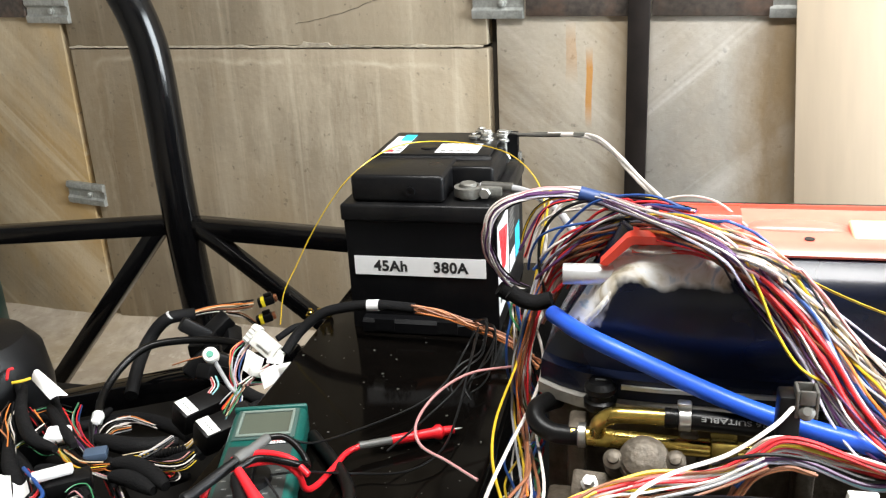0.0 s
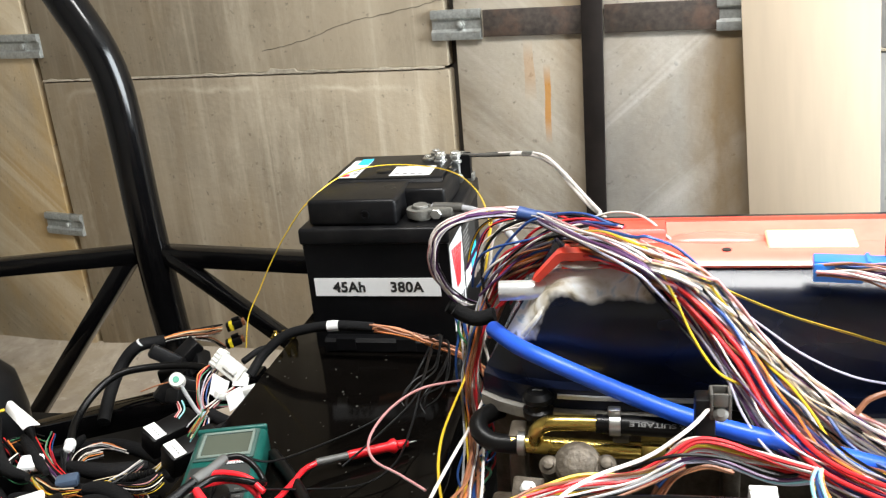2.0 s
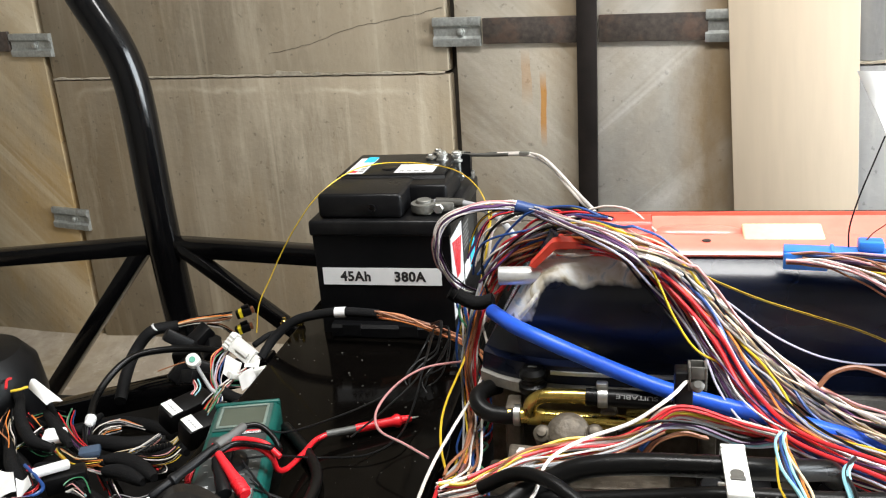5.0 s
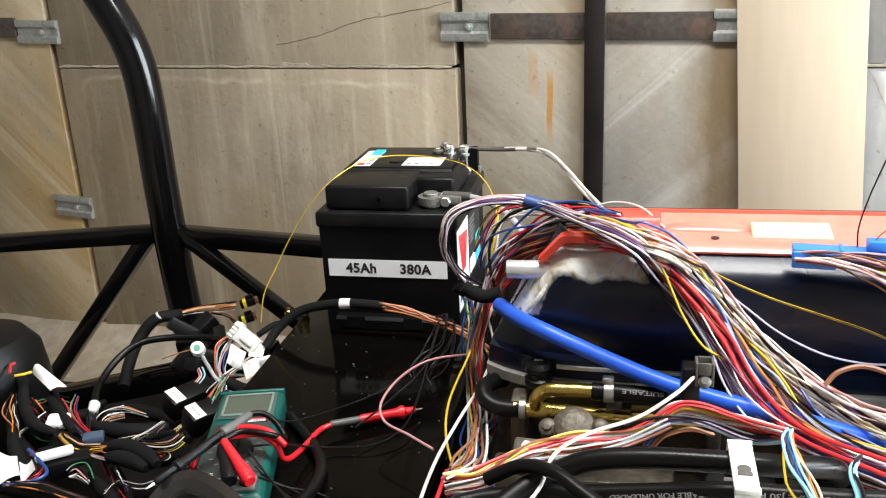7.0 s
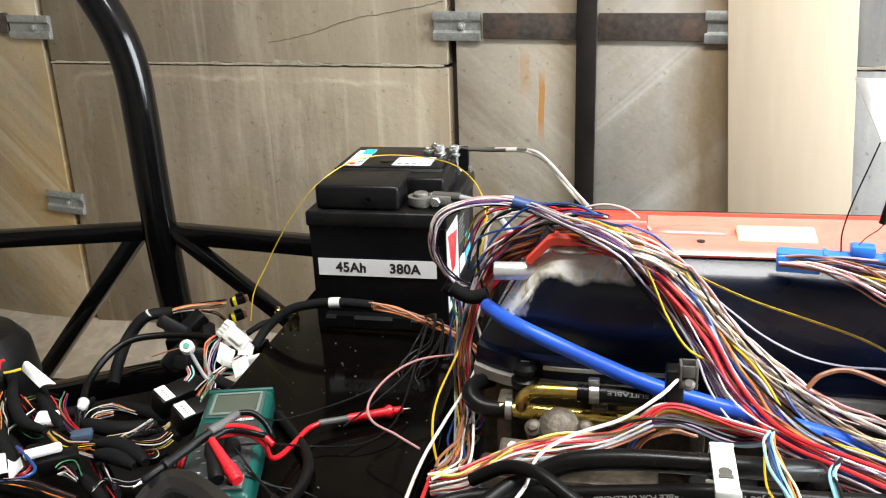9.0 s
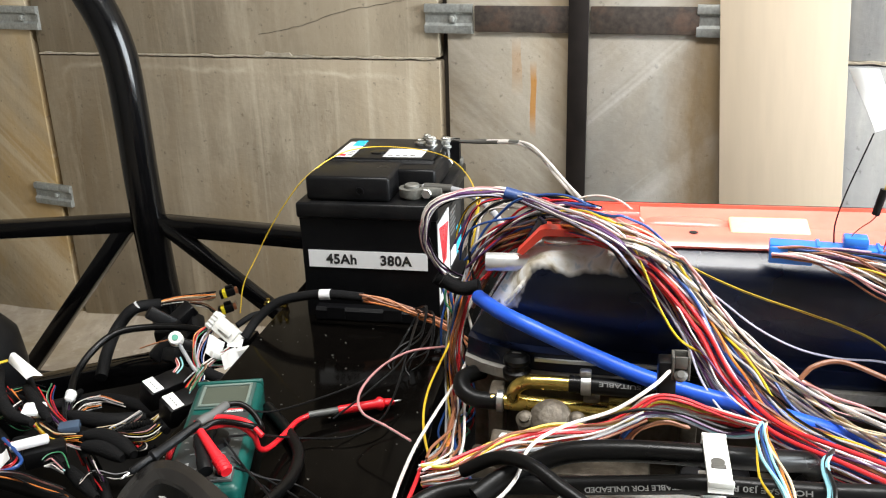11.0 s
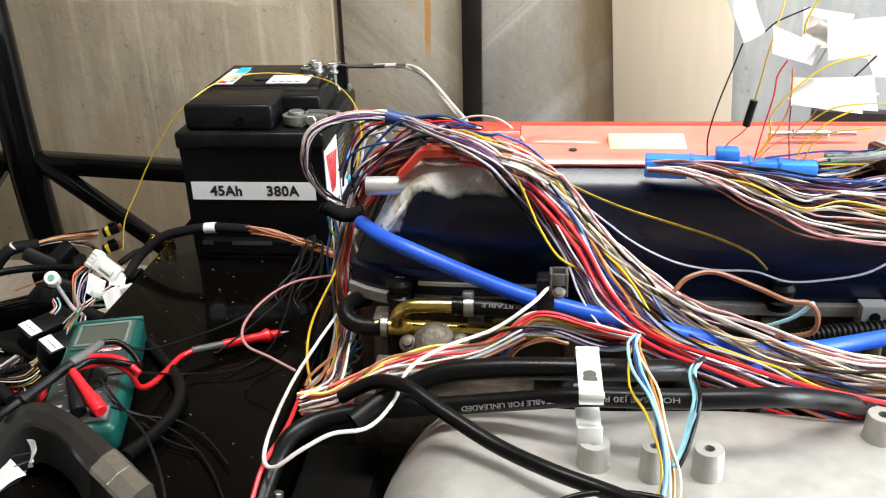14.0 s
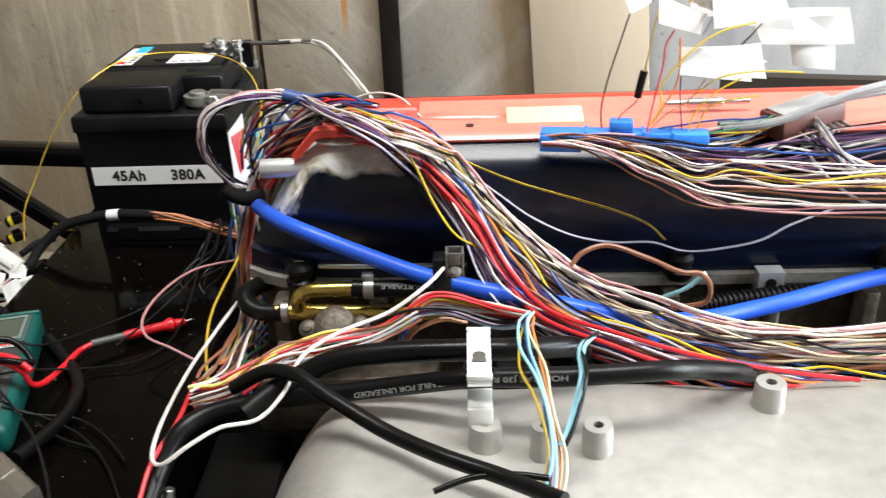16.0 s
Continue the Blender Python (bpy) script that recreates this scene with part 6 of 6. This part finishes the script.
tube("pvc_sleeve", [(-0.616, 0.73, 0.479), (-0.633, 0.77, 0.487), (-0.63, 0.81, 0.503), (-0.612, 0.84, 0.515), (-0.578, 0.86, 0.516), (-0.534, 0.87, 0.514), (-0.499, 0.865, 0.513)], 0.0046, RUB, dash, sides=14)
tube("marker", [(-0.616, 0.728, 0.478), (-0.621, 0.74, 0.481)], 0.0064, WHITE, dash, sides=14, per=3)
loom(dash, [(-0.612, 0.72, 0.482), (-0.602, 0.7, 0.467), (-0.581, 0.68, 0.454), (-0.554, 0.66, 0.442)], ["black"] * 5 + ["red", "purple"], [.006, .006, .007, .008], 0.0015, 52)
lr = random.Random(8)
mass = thing("connector_cluster", "tangle of black plugs and white connectors at deck corner", "connectors")
for k, q in enumerate([(-0.58, 0.9, 0.511), (-0.56, 0.92, 0.506), (-0.542, 0.92, 0.491), (-0.566, 0.89, 0.497), (-0.525, 0.86, 0.491), (-0.565, 0.87, 0.483), (-0.522, 0.83, 0.492)]):
    part("black_plug", box(-0.020, 0.020, -0.011, 0.011, -0.009, 0.009, 0.003, 2, None, Matrix.Translation(q) @ pose(0, 0, 0, lr.uniform(-40, 40), lr.uniform(-40, 40), lr.uniform(0, 180))), MATT, mass)
q = [(-0.46, 0.84, 0.532)][0]
wm = Matrix.Translation((-0.454, 0.832, 0.533)) @ pose(0, 0, 0, 58, 0, 0) @ pose(0, 0, 0, 0, 0, -34) @ Matrix.Scale(0.88, 4)
bm = box(-0.016, 0.022, -0.0115, 0.0115, -0.008, 0.008, 0.0015, 2, None, wm)
join(bm, box(-0.026, -0.0155, -0.0135, 0.0135, -0.0095, 0.0095, 0.0015, 2, None, wm))
c = part("white_plug", bm, WPLAS, mass, "white nylon multi-way plug")
for k in range(4):
    part("rib", box(-0.0255, -0.016, -0.0105 + 0.0058 * k, -0.0085 + 0.0058 * k, 0.0096, 0.0112, 0.0004, 2, None, wm), WPLAS, c)
part("latch", box(-0.006, 0.016, -0.004, 0.004, 0.0082, 0.0118, 0.001, 2, None, wm), WPLAS, c)
part("tail_block", box(0.0225, 0.030, -0.008, 0.008, -0.006, 0.006, 0.0012, 2, None, wm), WPLAS, c)
q = [(-0.424, 0.8, 0.519)][0]
part("white_plug", box(-0.014, 0.014, -0.0045, 0.0045, -0.0045, 0.0045, 0.0012, 2, None, Matrix.Translation(q) @ pose(0, 0, 0, 0, -10, 20)), WPLAS, mass)
part("white_plug", box(-0.012, 0.012, -0.005, 0.005, -0.004, 0.004, 0.0012, 2, None, Matrix.Translation(Vector(q) + Vector((-0.024, -0.004, -0.004))) @ pose(0, 0, 0, 0, 30, 50)), WPLAS, mass)
for k, cs in enumerate(([(-0.459, 0.8, 0.54), (-0.447, 0.81, 0.528), (-0.452, 0.8, 0.507), (-0.466, 0.795, 0.518)], [(-0.444, 0.79, 0.522), (-0.428, 0.8, 0.525), (-0.421, 0.795, 0.509), (-0.436, 0.78, 0.504)], [(-0.442, 0.82, 0.532), (-0.429, 0.825, 0.524), (-0.43, 0.815, 0.514), (-0.442, 0.81, 0.523)])):
    tg = tagged(paper(cs, 60 + k, "handwritten tags on the looms"), "crumpled white tape tag with handwritten marks", "tag")
loom(mass, [(-0.474, 0.84, 0.534), (-0.48, 0.82, 0.526), (-0.478, 0.8, 0.511), (-0.46, 0.77, 0.508), (-0.456, 0.74, 0.501)], ["white", "red", "blue", "pink", "lilac", "grey", "black", "green", "orange"], [.004, .009, .007, .006, .010], 0.0009, 53)
loom(mass, [(-0.434, 0.8, 0.521), (-0.451, 0.79, 0.511), (-0.456, 0.77, 0.508)], ["pink", "white", "red", "white"], [.004, .005, .006], 0.0009, 54)
tube("taped_tail", [(-0.462, 0.775, 0.505), (-0.438, 0.765, 0.501), (-0.414, 0.755, 0.502)], 0.0075, CLOTHT, mass, sides=12)
tube("taped_tail", [(-0.451, 0.86, 0.526), (-0.437, 0.88, 0.532), (-0.427, 0.9, 0.527)], 0.004, CLOTHT, mass, sides=12)
sw = thing("round_plug", "round white plug with a green core on a grey lead", "plug", Matrix.Translation((-0.491, 0.774, 0.546)) @ pose(0, 0, 0, 50, 0, 20) @ Matrix.Scale(0.82, 4))
part("body", lathe([(0.009, -0.012), (0.0105, -0.010), (0.0105, 0.004), (0.009, 0.006), (0.005, 0.006)], None, 24), WPLAS, sw)
part("core", lathe([(0.0048, 0.0055), (0.0045, 0.0075)], None, 16), mat("green_seal", (0.1, 0.35, 0.25), 0.5), sw)
wire("grey lead from the round plug", [(-0.488, 0.774, 0.541), (-0.479, 0.77, 0.527), (-0.468, 0.765, 0.513), (-0.455, 0.76, 0.507)], 0.0024, "grey")
wire("thin copper strand by the round plug", [(-0.499, 0.775, 0.544), (-0.522, 0.78, 0.535), (-0.547, 0.785, 0.524)], 0.0008, "copper")
for c0, yaw in (((-0.508, 0.745, 0.49), 60), ((-0.461, 0.704, 0.495), 57)):
    rel = thing("relay", "black relay box with a white paper label", "relay", Matrix.Translation(c0) @ pose(0, 0, 0, 18, 0, yaw), "relays in the loom")
    part("body", box(-0.017, 0.046, -0.014, 0.014, -0.018, 0.012, 0.004), MATT, rel)
    part("sleeve", lathe([(0.010, 0), (0.0125, 0.003), (0.0125, 0.022), (0.009, 0.026)], pose(0.044, 0, -0.002, 0, 90, 0), 18), CLOTHT, rel)
    part("label", box(-0.0135, 0.0005, -0.0125, 0.0125, 0.0122, 0.0127), PAPER, rel)
    bm = bmesh.new()
    for k in range(4):
        join(bm, box(-0.0075, -0.0062, -0.009 + 0.0042 * k, -0.0062 + 0.0042 * k, 0.0128, 0.013))
    part("print_bar", bm, GREYP, rel)
    loom(rel, [(0.064, 0, 0), (0.075, 0.004, 0.002), (0.095, 0.002, -0.004)], ["green", "red", "pink", "skyblue", "green"], [.006, .008, .010], 0.0007, 55)
pile = thing("fuse_box_loom", "pile of taped looms and coloured wire ends", "wiring loom")
for pts, r in (([(-0.775, 0.782, 0.5), (-0.746, 0.774, 0.49), (-0.714, 0.736, 0.48)], 0.009), ([(-0.702, 0.773, 0.485), (-0.668, 0.737, 0.475), (-0.62, 0.697, 0.47), (-0.587, 0.679, 0.465), (-0.552, 0.679, 0.46), (-0.518, 0.684, 0.465), (-0.475, 0.687, 0.48)], 0.010),
        ([(-0.731, 0.724, 0.47), (-0.695, 0.683, 0.465), (-0.66, 0.659, 0.46), (-0.617, 0.618, 0.46)], 0.010), ([(-0.602, 0.699, 0.455), (-0.56, 0.664, 0.45), (-0.518, 0.622, 0.445), (-0.491, 0.591, 0.44)], 0.010),
        ([(-0.567, 0.635, 0.45), (-0.535, 0.612, 0.45), (-0.5, 0.586, 0.45)], 0.011), ([(-0.645, 0.578, 0.47), (-0.587, 0.573, 0.47), (-0.545, 0.568, 0.465), (-0.509, 0.561, 0.46)], 0.014),
        ([(-0.678, 0.801, 0.43), (-0.621, 0.815, 0.43), (-0.543, 0.779, 0.44), (-0.49, 0.722, 0.45)], 0.012), ([(-0.58, 0.705, 0.43), (-0.533, 0.699, 0.43), (-0.495, 0.7, 0.44)], 0.010), ([(-0.781, 0.798, 0.45), (-0.719, 0.778, 0.44), (-0.669, 0.777, 0.44), (-0.66, 0.815, 0.44)], 0.010)):
    line = spline(pts, 10)
    part("taped_loom", sweep(line, r * 0.72 * (0.35 + 0.65 * np.sqrt(np.sin(np.linspace(0.06, math.pi - 0.06, len(line))))), 12), CLOTHT if r != 0.014 else RUB, pile)
for pts, r in (([(-0.553, 0.658, 0.478), (-0.531, 0.659, 0.478), (-0.504, 0.648, 0.478), (-0.477, 0.629, 0.478)], 0.0095),
        ([(-0.547, 0.643, 0.474), (-0.521, 0.640, 0.474), (-0.489, 0.626, 0.474)], 0.009),
        ([(-0.737, 0.771, 0.490), (-0.703, 0.720, 0.490), (-0.655, 0.672, 0.490), (-0.615, 0.656, 0.490)], 0.0075),
        ([(-0.681, 0.739, 0.486), (-0.646, 0.707, 0.486), (-0.604, 0.671, 0.486)], 0.007),
        ([(-0.610, 0.709, 0.470), (-0.553, 0.701, 0.470), (-0.511, 0.717, 0.470)], 0.01),
        ([(-0.637, 0.649, 0.468), (-0.597, 0.642, 0.468), (-0.551, 0.614, 0.468)], 0.01),
        ([(-0.687, 0.673, 0.480), (-0.651, 0.630, 0.480), (-0.610, 0.594, 0.480)], 0.008)):
    line = spline(pts, 10)
    part("taped_loom", sweep(line, r * (0.35 + 0.65 * np.sqrt(np.sin(np.linspace(0.06, math.pi - 0.06, len(line))))), 12), CLOTHT, pile)
line = spline([(-0.529, 0.674, 0.475), (-0.51, 0.685, 0.477), (-0.488, 0.691, 0.48)], 24)
part("ribbed_sleeve", sweep(line, 0.004 + 0.0007 * np.sign(np.sin(np.arange(len(line)) * 1.57)), 10), MATT, pile)
for pts, cols, sp in (([(-0.697, 0.725, 0.49), (-0.678, 0.711, 0.485), (-0.656, 0.695, 0.48), (-0.624, 0.671, 0.478)], ["red", "orange", "red"], [.003, .003, .003, .003]),
        ([(-0.663, 0.728, 0.488), (-0.634, 0.705, 0.48), (-0.599, 0.678, 0.476), (-0.577, 0.665, 0.474)], ["purple", "pink", "red", "lilac", "purple", "grey"], [.004, .004, .004, .004]),
        ([(-0.62, 0.667, 0.482), (-0.602, 0.656, 0.48), (-0.579, 0.647, 0.478), (-0.551, 0.653, 0.478)], ["orange", "orange", "yellow", "orange", "cream"], [.003, .004, .004, .003]),
        ([(-0.518, 0.661, 0.479), (-0.495, 0.658, 0.48), (-0.476, 0.662, 0.482), (-0.467, 0.676, 0.486)], ["yellow", "cream", "white", "yellow", "pink"], [.004, .004, .004, .004]),
        ([(-0.531, 0.671, 0.478), (-0.519, 0.684, 0.48), (-0.508, 0.704, 0.484)], ["pink", "white", "grey", "white"], [.003, .003, .003]),
        ([(-0.609, 0.722, 0.46), (-0.61, 0.745, 0.46), (-0.593, 0.756, 0.46)], ["white", "cream", "white", "orange", "white", "grey"], [.004, .006, .007]),
        ([(-0.568, 0.602, 0.475), (-0.559, 0.609, 0.475), (-0.541, 0.6, 0.47)], ["pink", "white", "green", "white", "skyblue", "grey"], [.004, .007, .003]),
        ([(-0.724, 0.731, 0.49), (-0.71, 0.7, 0.485), (-0.688, 0.678, 0.48), (-0.667, 0.647, 0.478)], ["brown", "cream", "copper", "white", "orange"], [.005, .006, .005, .004]),
        ([(-0.626, 0.623, 0.485), (-0.605, 0.605, 0.484), (-0.596, 0.588, 0.482), (-0.609, 0.578, 0.48)], ["red", "red", "red"], [.003, .004, .004, .003]),
        ([(-0.653, 0.73, 0.472), (-0.626, 0.706, 0.472), (-0.596, 0.682, 0.47)], ["red", "red", "green", "green"], [.006, .006, .005]),
        ([(-0.7, 0.711, 0.46), (-0.664, 0.702, 0.46), (-0.647, 0.724, 0.46)], ["green", "green", "grey", "green"], [.006, .008, .010]),
        ([(-0.494, 0.653, 0.47), (-0.481, 0.655, 0.472), (-0.491, 0.663, 0.475)], ["white", "red", "orange"], [.004, .004, .004]),
        ([(-0.608, 0.558, 0.49), (-0.574, 0.561, 0.488), (-0.538, 0.554, 0.485), (-0.506, 0.552, 0.48)], ["orange", "pink", "white"], [.002, .003, .003, .003]),
        ([(-0.646, 0.669, 0.485), (-0.659, 0.685, 0.486), (-0.661, 0.702, 0.486)], ["white", "white"], [.002, .003, .003]),
        ([(-0.546, 0.645, 0.46), (-0.525, 0.62, 0.46), (-0.5, 0.595, 0.458)], ["red", "white", "purple"], [.003, .004, .004])):
    loom(pile, pts, cols + ["black"] * 3, [v * 1.5 for v in sp], 0.00075, 60 + len(cols), per=8, stray=1.0, lag=0.12)
part("clear_joiner", box(-0.012, 0.012, -0.009, 0.009, -0.005, 0.005, 0.003, 2, None, Matrix.Translation((-0.578, 0.668, 0.48)) @ pose(0, 0, 0, 0, 0, 25)), mat("smoky_blue_plastic", (0.06, 0.09, 0.14), 0.25), pile)
for q, w, d, yaw in (([(-0.592, 0.617, 0.49)][0], 0.020, 0.007, 38), ([(-0.611, 0.725, 0.485)][0], 0.005, 0.009, 10)):
    part("label_wrap", box(-w, w, -d, d, -0.004, 0.004, 0.003, 2, None, Matrix.Translation(q) @ pose(0, 0, 0, 0, 0, yaw)), PAPER, pile)
part("black_plug", box(-0.022, 0.022, -0.012, 0.012, -0.012, 0.008, 0.003, 2, None, Matrix.Translation((-0.58, 0.623, 0.476)) @ pose(0, 0, 0, 0, 0, 35)), MATT, pile)
part("tape_wrap", box(-0.013, 0.013, -0.011, 0.011, -0.004, 0.005, 0.0035, 2, None, Matrix.Translation((-0.636, 0.689, 0.485)) @ pose(0, 0, 0, 12, 0, 15)), PAPER, pile)
for k, cs in enumerate(([(-0.721, 0.766, 0.505), (-0.715, 0.776, 0.510), (-0.657, 0.741, 0.505), (-0.666, 0.727, 0.5)], [(-0.669, 0.621, 0.49), (-0.628, 0.604, 0.49), (-0.6, 0.57, 0.49), (-0.62, 0.557, 0.49)], [(-0.619, 0.595, 0.492), (-0.608, 0.601, 0.492), (-0.585, 0.576, 0.492), (-0.596, 0.564, 0.492)])):
    tagged(paper(cs, 40 + k, "handwritten tags on the looms"), "crumpled white tape tag with handwritten marks", "tag")
wire("blue wire round the taped plug", [(-0.624, 0.618, 0.492), (-0.597, 0.599, 0.492), (-0.578, 0.583, 0.49), (-0.584, 0.57, 0.488), (-0.614, 0.56, 0.486)], 0.002, "blue")
wire("yellow and black wire end over the loom", [(-0.729, 0.745, 0.51), (-0.721, 0.75, 0.51), (-0.717, 0.761, 0.508)], 0.0018, "yellow")
wire("short red wire end over the loom", [(-0.74, 0.751, 0.51), (-0.746, 0.763, 0.515), (-0.744, 0.769, 0.515)], 0.0018, "red")

fine = thing("loose_wires", "fine loose coloured wire ends over the dark looms", "wires")
for seed, (pts, cols) in enumerate((([(-0.587, 0.665, 0.462), (-0.559, 0.66, 0.46), (-0.534, 0.666, 0.462), (-0.504, 0.66, 0.465)], ["white", "orange", "pink", "grey", "black"]),
        ([(-0.471, 0.728, 0.525), (-0.468, 0.737, 0.53), (-0.476, 0.748, 0.535)], ["green", "skyblue", "red", "pink", "green", "white"]),
        ([(-0.42, 0.664, 0.54), (-0.426, 0.696, 0.54), (-0.426, 0.713, 0.545)], ["green", "skyblue", "cream", "green", "brown"]),
        ([(-0.702, 0.741, 0.478), (-0.687, 0.755, 0.478), (-0.662, 0.752, 0.475)], ["brown", "green", "black", "orange"]),
        ([(-0.678, 0.669, 0.475), (-0.67, 0.689, 0.475), (-0.628, 0.671, 0.474), (-0.598, 0.651, 0.47)], ["green", "green", "white", "black", "yellow"]),
        ([(-0.528, 0.598, 0.46), (-0.523, 0.617, 0.462), (-0.489, 0.607, 0.465), (-0.462, 0.619, 0.47)], ["black", "black", "grey", "white"]),
        ([(-0.67, 0.775, 0.47), (-0.652, 0.741, 0.47), (-0.62, 0.707, 0.468)], ["red", "green", "white", "blue"]),
        ([(-0.555, 0.679, 0.47), (-0.527, 0.689, 0.472), (-0.498, 0.698, 0.475), (-0.489, 0.715, 0.48)], ["yellow", "white", "yellow", "cream"]),
        ([(-0.626, 0.776, 0.45), (-0.607, 0.782, 0.45), (-0.573, 0.773, 0.45)], ["white", "grey", "orange", "white"]))):
    loom(fine, pts, cols, [.004, .005, .006], 0.0007, 80 + seed, per=8, stray=1.0, lag=0.1)
